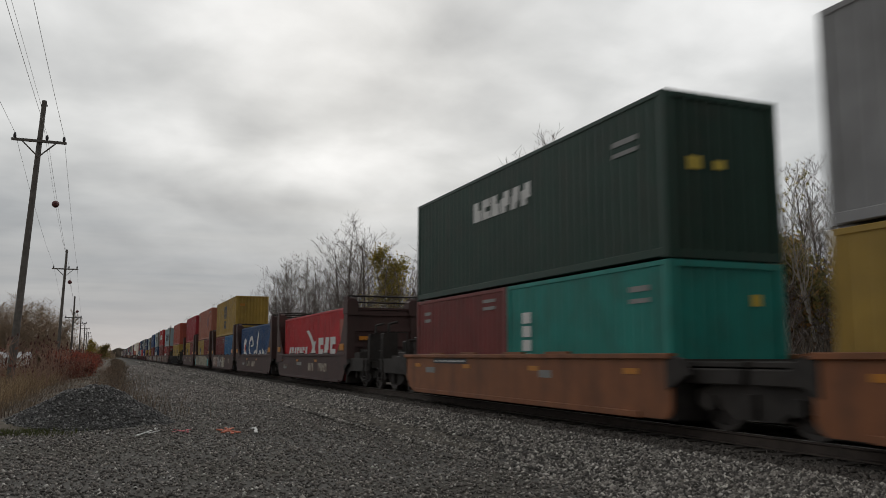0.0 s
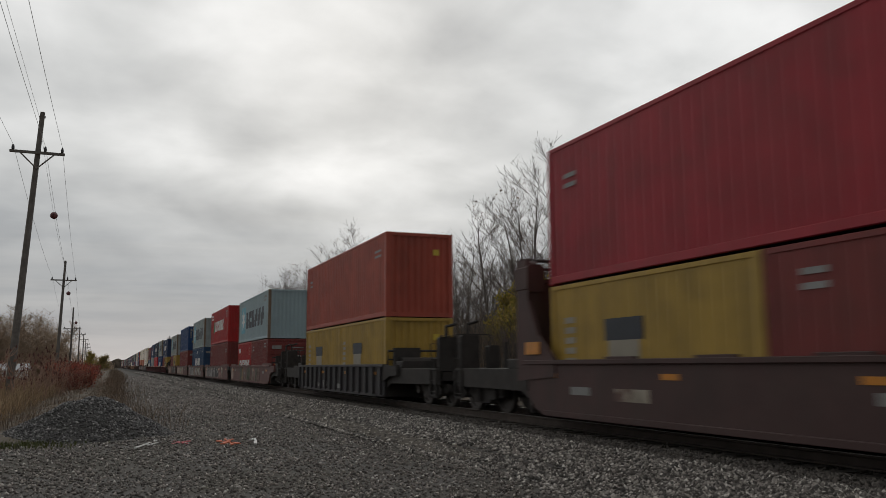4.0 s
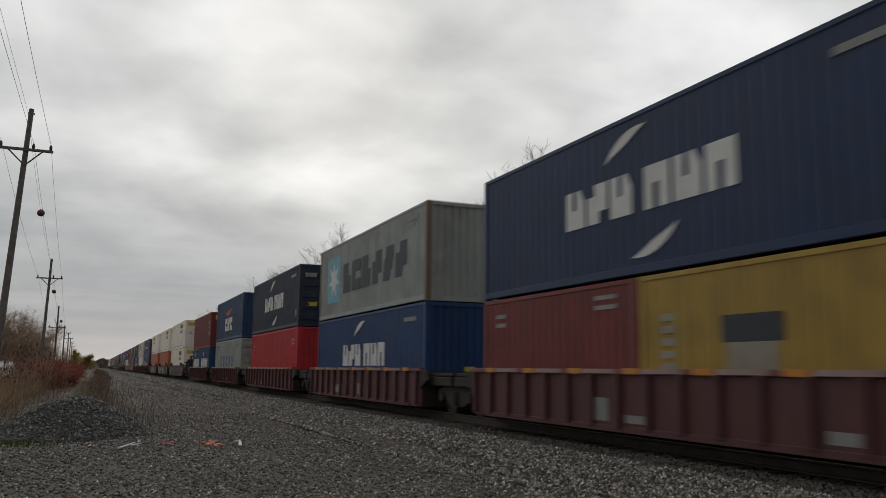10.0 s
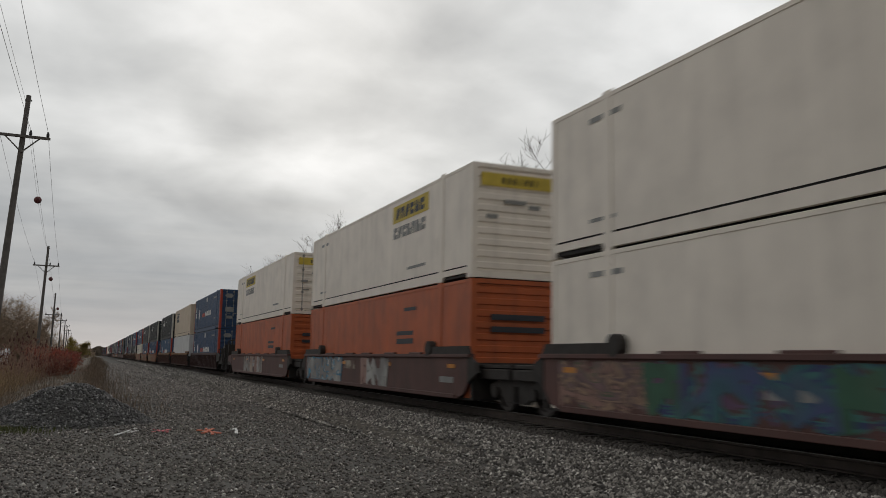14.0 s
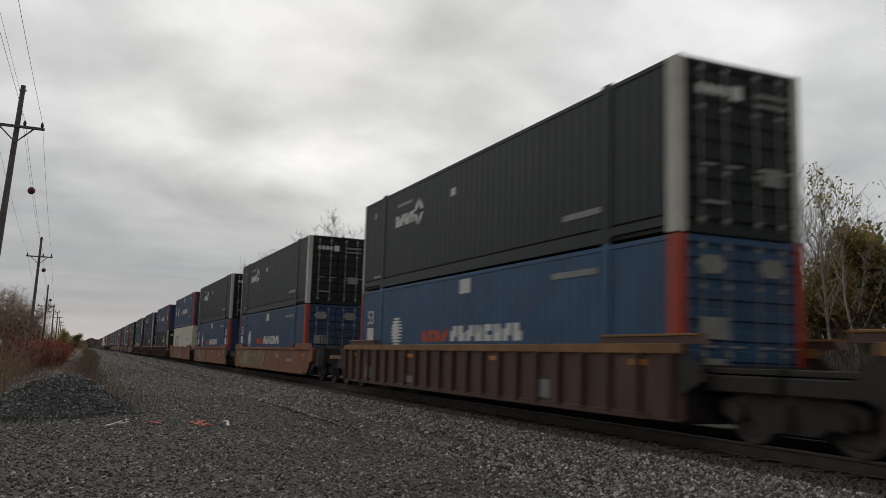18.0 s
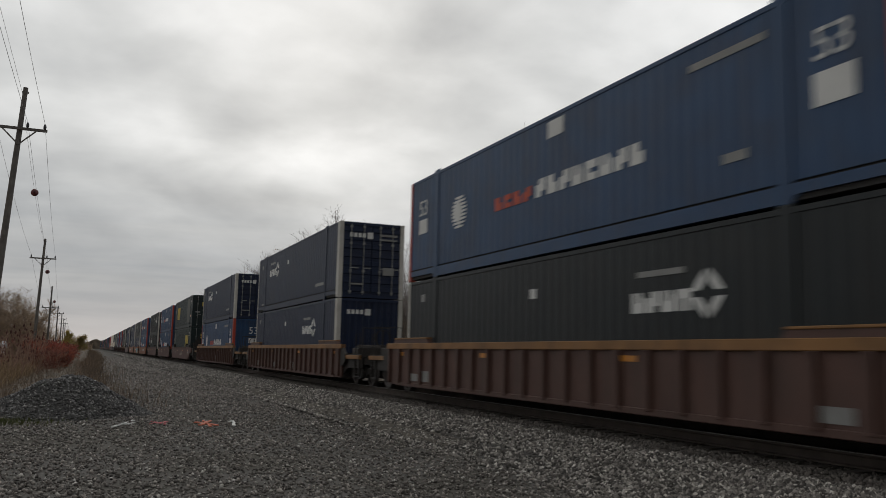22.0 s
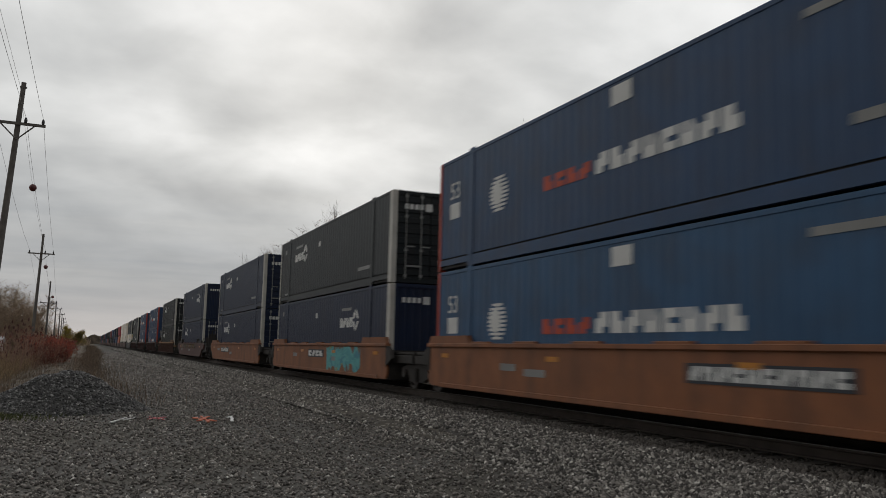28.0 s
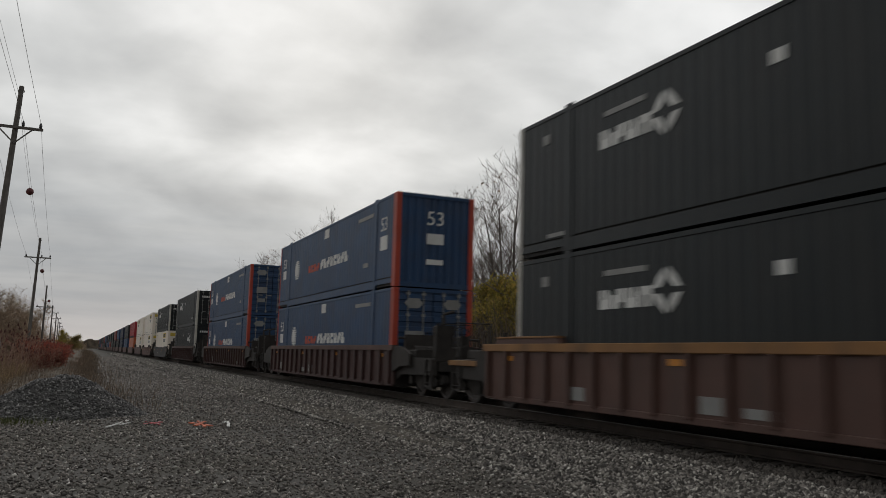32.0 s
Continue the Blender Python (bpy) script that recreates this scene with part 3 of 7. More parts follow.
far_ys = [-60] + spaced(-20, 60, 100) + [75, 100, 140, 200, 300, 500, 800, 1500]
sheet("ballast", spaced(TOE, 7.72, 12), far_ys, lambda x, y: bed_height(x) + 0.012 * math.sin(9 * x + 3 * y), M_BED, "pale crushed-stone railway ballast shoulder", "ballast")
# the dark bed begins where the train's shadow ends, not at the sleepers
sheet("track_bed", spaced(7.70, 2 * D - 8.08, 14), far_ys, lambda x, y: min(TOP, bed_height(x)) - 0.015, M_DARKBED, "oily stone bed under the track, coloured dark for the train's shadow", "ballast")
sheet("ballast_far", spaced(2 * D - 8.1, 2 * D - TOE, 8), far_ys, lambda x, y: bed_height(2 * D - x), M_DARKBED, "dark crushed-stone shoulder behind the track", "ballast")

track = thing("track", (D, 0, 0), "standard-gauge railway track with steel rails on timber sleepers", "railway track", kind="structure")
for side in (-1, 1):
    s = Shape()
    c = side * 0.755
    s.prism([(c - 0.07, -0.185), (c + 0.07, -0.185), (c + 0.07, -0.165), (c + 0.012, -0.15), (c + 0.012, -0.05), (c + 0.036, -0.035), (c + 0.036, -0.006),
             (c - 0.036, -0.006), (c - 0.036, -0.035), (c - 0.012, -0.05), (c - 0.012, -0.15), (c - 0.07, -0.165)], -60, 1500, "y")
    rail = part("rail", s, M_RAIL, track)
    part("rail_head", Shape().box(c - 0.03, c + 0.03, -60, 1500, -0.006, 0.0), M_RAILTOP, rail, "bright worn running surface")
tie_mesh = Shape().box(-1.3, 1.3, -0.11, 0.11, -0.36, -0.185, 0.012).mesh("tie")
for i in range(150):
    part("tie", tie_mesh, M_TIE, track, at=(rng.uniform(-0.03, 0.03), -6 + i * 0.52, rng.uniform(-0.008, 0.004)))

sheet("dirt_strip", spaced(5.25, 6.25, 10), far_ys[42:], lambda x, y: bed_height(x) + 0.016 - 0.05 * (abs(x - 5.75) / 0.5) ** 3, M_DIRT, "brown dirt strip along the foot of the ballast", "ground")

# ---- loose stones ----
OCTA_V = np.array([(1, 0, 0), (-1, 0, 0), (0, 1, 0), (0, -1, 0), (0, 0, 1), (0, 0, -1)], float)
OCTA_F = np.array([(0, 2, 4), (2, 1, 4), (1, 3, 4), (3, 0, 4), (2, 0, 5), (1, 2, 5), (3, 1, 5), (0, 3, 5)])


def stones(name, centres, sizes, material, label, category):
    """Angular stones, each with its own shape and turn, joined into one object."""
    n = len(centres)
    v = OCTA_V[None] * rng.uniform(0.55, 1.25, (n, 6, 1)) + rng.normal(0, 0.22, (n, 6, 3))
    v *= sizes[:, None, None] * np.array([1, 1, 0.75])
    a = rng.uniform(0, 2 * math.pi, n)
    ca, sa = np.cos(a), np.sin(a)
    x = v[:, :, 0] * ca[:, None] - v[:, :, 1] * sa[:, None]
    y = v[:, :, 0] * sa[:, None] + v[:, :, 1] * ca[:, None]
    v = np.stack([x, y, v[:, :, 2]], -1) + centres[:, None, :]
    f = OCTA_F[None] + (np.arange(n) * 6)[:, None, None]
    ob = part(name, arrays_mesh(name, v.reshape(-1, 3), f.reshape(-1, 3)), material)
    return tagged(ob, label, category, kind="stuff")


def scatter(n, x0, x1, y0, y1, near=1.0):
    """Points in a rectangle, thicker towards its near end."""
    return rng.uniform(x0, x1, n), y0 + (y1 - y0) * rng.uniform(0, 1, n) ** near


n = 62000
x, y = scatter(n, TOE - 0.1, 7.72, 5.2, 75, 2.1)
keep = (abs(x - 5.75 - 0.12 * np.sin(y * 0.6)) > 0.38) | (rng.uniform(0, 1, n) < 0.22) | (y < 13 + 3 * np.sin(x * 9))
x, y, n = x[keep], y[keep], int(keep.sum())
z = np.array([bed_height(v) for v in x]) + 0.005
stones("ballast_stones", np.stack([x, y, z], 1), rng.uniform(0.020, 0.044, n) * (1 + 0.010 * y), M_STONE, "pale angular ballast stones heaped along the track", "stones")
x, y = scatter(15000, TOE + 0.3, 7.72, 66, 230, 1.4)
stones("far_ballast_stones", np.stack([x, y, [bed_height(v) + 0.01 for v in x]], 1), rng.uniform(0.03, 0.06, len(x)) * (0.8 + 0.012 * y), M_STONE, "pale ballast stones farther along the line", "stones")
# dark stones, half of them crowded along the edge of the train's painted shadow
n = 12000
x, y = scatter(n, 7.62, D + 1.6, 5.0, 60, 1.8)
x = np.where(rng.uniform(0, 1, n) < 0.5, 7.62 + (x - 7.62) * 0.22, x)
stones("bed_stones", np.stack([x, y, [min(TOP, bed_height(v)) - 0.006 for v in x]], 1), rng.uniform(0.024, 0.05, n), M_BLACKST, "oily stones beside and between the sleepers, coloured dark for the train's shadow", "stones")
n = 78000
x, y = scatter(n, -5.5, TOE + 0.6, 7.0, 46, 1.8)
keep = (y < 19.3) | (x > 0.6)
x, y = x[keep], y[keep]
z = ZG + 0.040 + 0.02 * np.sin(x * 2.1 + 0.3 * y) + 0.012 * np.sin(1.7 * y + x)
stones("road_stones", np.stack([x, y, z], 1), (0.0105 + 0.021 * rng.uniform(0, 1, len(x)) ** 2.2) * (1 + 0.014 * y + 0.012 * np.maximum(0, y - 40)), M_STONED, "small grey gravel stones on the road", "stones")

x, y = scatter(24000, 0.5, TOE + 0.2, 30, 150, 1.5)
stones("road_grit", np.stack([x, y, ZG + 0.034 + 0.02 * np.sin(x * 2.1 + 0.3 * y)], 1), rng.uniform(0.018, 0.05, len(x)) * (0.55 + 0.014 * y), M_STONED, "darker worn gravel farther along the road", "stones")
n = 240
x, y = scatter(n, -5.5, TOE, 8.6, 24, 1.4)
keep = (y < 19.3) | (x > 0.6)
x, y = x[keep], y[keep]
stones("scattered_stones", np.stack([x, y, np.full(len(x), ZG + 0.05)], 1), rng.uniform(0.018, 0.038, len(x)), M_STONEW, "larger pale stones strewn over the gravel", "stones")

# ---- the stone heap ----
PX, PY = -0.45, 21.3


def heap(x, y):
    r = math.hypot((x - PX) / 1.95, (y - PY) / 1.75)
    bumpy = 0.10 * noise.noise((x * 1.7, y * 1.7, 0)) + 0.05 * noise.noise((x * 4, y * 4, 3))
    h = 1.06 * (1 - r)
    return ZG + 0.02 + max(-0.1, min(h, 0.52 + 0.32 * h) + bumpy * min(1, max(0.0, 1.3 - r)))


s = Shape()
gx, gy = spaced(PX - 2.3, PX + 2.3, 50), spaced(PY - 2.1, PY + 2.1, 46)
s.quads([(a, b, heap(a, b)) for b in gy for a in gx], [(j * 51 + i, j * 51 + i + 1, (j + 1) * 51 + i + 1, (j + 1) * 51 + i) for j in range(46) for i in range(50) if max(heap(gx[i], gy[j]), heap(gx[i + 1], gy[j + 1])) > ZG - 0.05])
heap_ob = thing("stone_heap", (0, 0, 0), "dark heap of crushed stone dumped beside the road", "heap")
part("mound", s, mat("heap_core", (0.085, 0.082, 0.078), rough=0.95, spread=0.4, scale=20, bump=1.0, bump_scale=40), heap_ob)
n = 15000
x, y = rng.uniform(PX - 2.3, PX + 2.3, n), rng.uniform(PY - 2.1, PY + 2.0, n)
z = np.array([heap(a, b) for a, b in zip(x, y)])
keep = z > ZG + 0.0
st = stones("gravel", np.stack([x, y, z + 0.008], 1)[keep], rng.uniform(0.014, 0.045, n)[keep], M_STONEP, "loose dark stones of the heap", "stones")
st.parent = heap_ob
del st["category"]


# ---- paint marks sprayed on the gravel ----
def spray(strokes, material, label):
    """A mark of a few uneven strokes lying on the stones."""
    (cx, cy), _, _ = strokes[0]
    t = thing("paint_mark", (cx, cy, ZG + 0.06), label, "paint mark")
    for (x0, y0), (x1, y1), w in strokes:
        d = Vector((x1 - x0, y1 - y0, 0))
        side = Vector((-d.y, d.x, 0)).normalized()
        k = 9
        left, right = [], []
        for i in range(k + 1):
            p = Vector((x0 - cx, y0 - cy, 0)) + d * (i / k)
            a, b = p + side * w * rng.uniform(0.2, 1.3), p - side * w * rng.uniform(0.2, 1.3)
            left.append((a.x, a.y))
            right.append((b.x, b.y))
        part("stroke", Shape().prism(right + left[::-1], -0.01, 0.012, "z"), material, t)


spray([((2.18, 17.7), (2.50, 18.7), 0.04), ((2.52, 17.6), (2.16, 18.4), 0.04), ((2.34, 17.4), (2.36, 18.8), 0.026)], M_PAINTO, "bright orange cross sprayed on the gravel")
spray([((2.80, 17.4), (2.99, 18.7), 0.03), ((2.99, 18.7), (2.84, 18.4), 0.024)], M_PAINTW, "white stroke sprayed on the gravel")
spray([((1.22, 18.1), (1.62, 18.6), 0.04), ((1.30, 18.7), (1.52, 18.0), 0.026)], M_PAINTP, "faded pink mark sprayed on the gravel")
spray([((0.50, 17.5), (0.95, 19.0), 0.03), ((0.75, 18.0), (0.98, 18.5), 0.024)], M_PAINTW, "white crossed strokes sprayed on the gravel")


# ---- the pole line ----
def line_pole(x, y, top, arm_z, half, lean, label):
    p = thing("utility_pole", (x, y, ZG), label, "utility pole", "pole line along the railway")
    h = top - ZG
    part("shaft", Shape().tube([(0, 0, -0.3), (lean * 0.5, 0, h * 0.5), (lean, 0, h)], [0.19, 0.155, 0.115], 12), M_POLE, p)
    az, ax = arm_z - ZG, lean * (arm_z - ZG) / h
    part("crossarm", Shape().box(ax - half, ax + half, -0.24, -0.13, az - 0.06, az + 0.07, 0.015), M_POLE, p)
    for sgn in (-1, 1):
        part("brace", Shape().tube([(ax + sgn * half * 0.62, -0.2, az - 0.04), (ax, -0.17, az - 0.80)], [0.036, 0.036], 6), M_POLE, p)
    for dx in (-0.88 * half, 0.28 * half, 0.90 * half):
        part("insulator", Shape().tube([(ax + dx, -0.18, az + 0.06), (ax + dx, -0.18, az + 0.12), (ax + dx, -0.18, az + 0.22), (ax + dx, -0.18, az + 0.34)],
                                       [0.03, 0.07, 0.075, 0.04], 8), M_INSUL, p)
    part("top_bracket", Shape().box(lean - 0.16, lean + 0.16, -0.05, 0.05, h - 0.28, h - 0.2, 0.01), M_GALV, p)
    return [(x + ax - 0.88 * half, y - 0.18, arm_z + 0.34), (x + ax + 0.28 * half, y - 0.18, arm_z + 0.34), (x + ax + 0.9 * half, y - 0.18, arm_z + 0.34), (x + lean - 0.16, y, top - 0.2)]


POLES = [(-3.75, -8.0, 13.7, 11.8, 1.3, 0.0), (-4.55, 45.0, 13.9, 11.75, 1.25, 0.72), (-5.5, 98.0, 12.6, 10.45, 1.3, 0.32), (-6.4, 150.0, 10.95, 7.4, 1.3, 0.1),
         (-7.0, 203.0, 10.1, 8.4, 1.3, 0.0), (-7.7, 256.0, 10.4, 8.8, 1.3, 0.0), (-8.6, 310.0, 10.6, 8.9, 1.3, 0.0), (-9.5, 365.0, 10.8, 9.0, 1.3, 0.0)]
ends = [line_pole(*p, "weathered grey timber pole with one crossarm and three insulators") for p in POLES]
for a, b in zip(ends, ends[1:]):
    for i in range(4):
        span = b[i][1] - a[i][1]
        sag = (0.645 if a[i][1] > 0 else 0.0) if i == 3 else 0.45
        path = [(a[i][0] + (b[i][0] - a[i][0]) * t, a[i][1] + span * t, a[i][2] + (b[i][2] - a[i][2]) * t - sag * 4 * t * (1 - t)) for t in (k / 14 for k in range(15))]
        tagged(part("overhead_wire", Shape().tube(path, [0.0085 if i < 3 else 0.007] * 15, 5), M_WIRE), "thin dark overhead wire slung between the poles", "wire", "wires of the pole line")
for bx, by, bz in ((-4.58, 68.0, 12.5), (-5.86, 122.0, 11.0), (-6.80, 176.0, 9.69)):
    ball = thing("marker_ball", (bx, by, bz), "dark red marker ball clamped on an overhead wire", "marker ball", "marker balls")
    s = Shape()
    for k in range(1):
        prof = [(0.27 * math.sin(math.pi * j / 10), 0.27 * math.cos(math.pi * j / 10)) for j in range(11)]
        s.tube([(0, 0, q) for _, q in prof], [max(r, 0.004) for r, _ in prof], 16)
    smooth(part("shell", s, M_BALL, ball))
    part("clamp", Shape().tube([(0, -0.34, 0.02), (0, 0.34, 0.02)], [0.03, 0.03], 6), M_INSUL, ball)
for i, (px, py, ph) in enumerate(((24, 330, 14), (23, 380, 15), (25, 430, 15), (24, 490, 16))):
    p = thing("utility_pole", (px, py, ZG), "distant dark pole with a short crossarm beyond the train", "utility pole", "far poles")
    part("shaft", Shape().tube([(0, 0, 0), (0, 0, ph)], [0.2, 0.13], 8), M_POLE, p)
    part("crossarm", Shape().box(-1.2, 1.2, -0.1, 0.1, ph - 1.6, ph - 1.35, 0.02), M_POLE, p)
# ---- trees and plants ----
def branch_tubes(r, height, levels, spread, upright=0.35, twig_r=0.011, fork_lo=0.25, sides=(7, 5, 4, 3), counts=(9, 6, 5, 4), base_r=None):
    """The limbs of one bare tree, from the trunk out to the twigs: a list of (path, radii, level)."""
    limbs = []

    def grow(p, d, length, rad, level):
        n = (6, 4, 3, 2)[level]
        path, radii, pts = [tuple(p)], [rad], [(p.copy(), d.copy())]
        for i in range(n):
            jitter = Vector((r.normal(), r.normal(), r.normal() * 0.5)) * (0.06 if level == 0 else 0.16)
            d = (d + jitter + Vector((0, 0, upright * 0.25 * (level > 0)))).normalized()
            p = p + d * (length / n)
            path.append(tuple(p))
            radii.append(max(twig_r * 0.6, rad * (1 - 0.82 * (i + 1) / n)))
            pts.append((p.copy(), d.copy()))
        limbs.append((path, radii, level))
        if level >= levels:
            return
        for k in range(counts[level]):
            f = fork_lo + (0.98 - fork_lo) * (k + r.uniform(0, 0.9)) / counts[level] if level == 0 else r.uniform(0.2, 1.0)
            i = min(int(f * n), n - 1)
            q, e = pts[i][0].lerp(pts[i + 1][0], f * n - i), pts[i][1]
            a = r.uniform(0, 2 * math.pi)
            side = Vector((math.cos(a), math.sin(a), 0))
            nd = (e * r.uniform(0.5, 1.0) + side * spread * r.uniform(0.6, 1.3) + Vector((0, 0, upright))).normalized()
            grow(q, nd, length * r.uniform(0.32, 0.54) * (1.2 - 0.72 * f if level == 0 else 1), max(twig_r, rad * (1 - 0.8 * f) * 0.55), level + 1)

    grow(Vector((0, 0, -0.2)), Vector((r.normal() * 0.04, r.normal() * 0.04, 1)), height * 0.92, base_r or height * 0.011, 0)
    return limbs


def leaf_mesh(name, centres, size, r, droop=0.0):
    """Small folded leaves, two triangles each."""
    n = len(centres)
    a = r.normal(size=(n, 3))
    a /= np.linalg.norm(a, axis=1)[:, None]
    b = np.cross(a, r.normal(size=(n, 3)))
    b /= np.linalg.norm(b, axis=1)[:, None]
    sz = size * r.uniform(0.6, 1.4, n)[:, None]
    c = np.asarray(centres)
    v = np.stack([c - a * sz, c + b * sz * 0.55, c + a * sz, c - b * sz * 0.55 + np.cross(a, b) * sz * 0.25], 1)
    k = (np.arange(n) * 4)[:, None]
    t = np.concatenate([k + [[0, 1, 2]], k + [[0, 2, 3]]])
    return arrays_mesh(name, v.reshape(-1, 3), t)


def tree_meshes(seed, height, levels=3, spread=0.9, leaves=0, leaf=0.05, top_only=False, fill=False, **kw):
    r = np.random.default_rng(seed)
    limbs = branch_tubes(r, height, levels, spread, **kw)
    tall = height / max(p[2] for path, _, _ in limbs for p in path)
    limbs = [([tuple(q * tall for q in p) for p in path], radii, level) for path, radii, level in limbs]
    trunk, twigs, tips = Shape(), Shape(), []
    for path, radii, level in limbs:
        (trunk if level <= 1 else twigs).tube(path, radii, (7, 5, 3, 3)[level], cap=False)
        if level >= 2:
            tips.extend(path[1:])
    out = [trunk.mesh("trunk"), twigs.mesh("twigs"), None]
    if leaves:
        t = np.array(tips)
        if top_only:
            t = t[t[:, 2] > np.quantile(t[:, 2], 0.72)]
        c = t[r.integers(0, len(t), leaves)] + r.normal(0, 0.12 if not fill else 0.35, (leaves, 3))
        out[2] = leaf_mesh("leaves", c, leaf, r)
    return out


BARE = [tree_meshes(11, 16, counts=(13, 7, 6), spread=0.9, upright=0.3, leaves=45, leaf=0.10, top_only=True), tree_meshes(12, 15, counts=(13, 7, 6), spread=1.0, upright=0.28),
        tree_meshes(13, 17, counts=(14, 7, 6), spread=0.85, upright=0.32, leaves=70, leaf=0.09, top_only=True), tree_meshes(14, 13, counts=(13, 7, 6), spread=0.95, upright=0.3, fork_lo=0.15),
        tree_meshes(15, 12, counts=(12, 8, 6), spread=1.05, upright=0.28, fork_lo=0.12)]
FAR = [tree_meshes(16, 15, counts=(15, 8, 5), spread=0.95, upright=0.32, twig_r=0.014, base_r=0.1), tree_meshes(17, 16, counts=(15, 8, 5), spread=0.9, upright=0.34, twig_r=0.014, base_r=0.1)]
CLUMP = [tree_meshes(18, 11, counts=(14, 7, 5), spread=0.85, upright=0.4, fork_lo=0.12, twig_r=0.034), tree_meshes(19, 10, counts=(14, 7, 5), spread=0.95, upright=0.4, fork_lo=0.1, twig_r=0.034)]
PALE = [tree_meshes(21, 9, counts=(12, 5, 4), spread=0.65, leaves=120, leaf=0.075, top_only=True, base_r=0.085), tree_meshes(22, 8, counts=(11, 5, 4), spread=0.7, leaves=120, leaf=0.07, top_only=True, base_r=0.07)]
LEAFY = [tree_meshes(31, 7, counts=(13, 7, 5), spread=1.0, leaves=6500, leaf=0.14, fill=True, fork_lo=0.12), tree_meshes(32, 6.5, counts=(13, 7, 5), spread=1.1, leaves=6500, leaf=0.14, fill=True, fork_lo=0.1)]
YELLOW = tree_meshes(41, 12, counts=(14, 7, 5), spread=1.15, leaves=7000, leaf=0.12, fill=True, fork_lo=0.16)
SHRUB = [tree_meshes(51, 3.0, counts=(9, 6, 5), spread=1.1, fork_lo=0.05, base_r=0.03), tree_meshes(52, 2.4, counts=(9, 6, 5), spread=1.2, fork_lo=0.05, base_r=0.03, leaves=110, leaf=0.085)]


def plant(meshes, x, y, scale, turn, bark, twig, leaf, name, label, category, group, z=None):
    t = thing(name, Matrix.Translation((x, y, ground_height(x, y) if z is None else z)) @ Matrix.Rotation(radians(turn), 4, "Z") @ Matrix.Diagonal((scale, scale, scale, 1)), label, category, group)
    part("trunk", meshes[0], bark, t)
    part("crown", meshes[1], twig, t)
    if meshes[2] is not None:
        part("foliage", meshes[2], leaf, t)
    return t


def canopy(y):
    """Height of the wood behind the line: it climbs with distance, then keeps level."""
    return float(np.interp(y, (14, 24, 28, 31, 37, 45, 57, 110, 160, 500), (4.8, 5.6, 7.0, 8.8, 12.2, 15.6, 16.8, 15.2, 12.2, 12.0)))


def rise(meshes):
    return max(v.co.z for v in meshes[1].vertices)


# bare wood behind the line
r = np.random.default_rng(5)
for i in range(96):
    y = 33 + 420 * (i / 96) ** 1.5 + r.uniform(-1.5, 1.5)
    x = 27 + r.uniform(0, 16) + 0.02 * y if y < 80 else (17 if not 84 < y < 99 else 33) + r.uniform(0, 13)
    m = BARE[int(r.integers(0, 5))] if y < 95 else FAR[i % 2]
    plant(m, x, y, r.uniform(0.74, 0.97) * canopy(y) / rise(m), r.uniform(0, 360), M_BARK, M_TWIG, M_LEAFB, "bare_tree", "bare grey autumn tree with fine twigs behind the railway", "tree", "bare wood behind the line")
for x, y, sc in ((30, 57, 1.06), (30, 44, 1.0), (29, 48, 0.98), (31, 41, 0.9), (30, 36.5, 0.8), (28, 31.5, 0.72), (33, 70, 1.02), (32, 106, 1.2)):
    m = BARE[int(sc * 100) % 5]
    plant(m, x, y, 0.97 * canopy(y) / rise(m), x * y, M_BARK, M_TWIG, M_LEAFB, "bare_tree", "tall bare grey tree with a few last leaves", "tree", "bare wood behind the line")
for x, y, high in ((25.6, 96, 18.0), (27.6, 98, 17.2), (24.2, 93.5, 15.5), (29.0, 101, 15.8), (22.5, 99, 14.0), (21.5, 108, 14.0)):
    m = BARE[int(x * 10) % 5]
    plant(m, x, y, high / rise(m), x * y, M_BARK, M_TWIG, M_LEAFB, "bare_tree", "tall bare grey tree in a clump beyond the train", "tree", "bare wood behind the line")
# denser low growth and leafy trees
for i in range(13):
    plant(LEAFY[i % 2], 29 + r.uniform(0, 5), 14 + i * 1.25 + r.uniform(-0.5, 0.5), r.uniform(0.72, 0.9), r.uniform(0, 360), M_BARK, M_TWIG, M_LEAFO, "leafy_tree",
          "olive-green leafy tree turning yellow", "tree", "leafy trees behind the line")
for x, y, sc in ((29.5, 30.5, 0.8), (31.5, 32.5, 0.88), (29.5, 34.0, 0.76), (32, 36.0, 0.84), (30, 38.0, 0.66)):
    plant(LEAFY[int(y) % 2], x, y, sc, x * y * 5, M_BARK, M_TWIG, M_LEAFO, "leafy_tree", "olive-brown leafy tree among bare trunks", "tree", "leafy trees behind the line")
for x, y, k in ((27, 24.0, 0), (26.5, 22.2, 1), (28, 27, 0), (26, 26.5, 1), (27.5, 20.3, 0), (28.5, 30, 1), (26, 18.5, 1)):
    plant(PALE[k], x, y, 0.98, x * 31 + y * 7, M_BARKL, M_BARKL, M_LEAFY, "birch", "slender pale-barked tree with few yellow leaves", "tree", "pale saplings behind the line")
plant(YELLOW, 30.2, 93, 1.08, 40, M_BARK, M_TWIG, M_LEAFY, "leafy_tree", "tree with yellow-green autumn leaves", "tree", "leafy trees behind the line")
for x, y, sc in ((27.5, 46.5, 0.38), (27, 40.5, 0.3), (28.5, 36, 0.36)):
    plant(YELLOW, x, y, sc, x * y * 3, M_BARK, M_TWIG, M_LEAFY, "leafy_tree", "small bushy tree with orange-yellow leaves", "tree", "leafy trees behind the line")
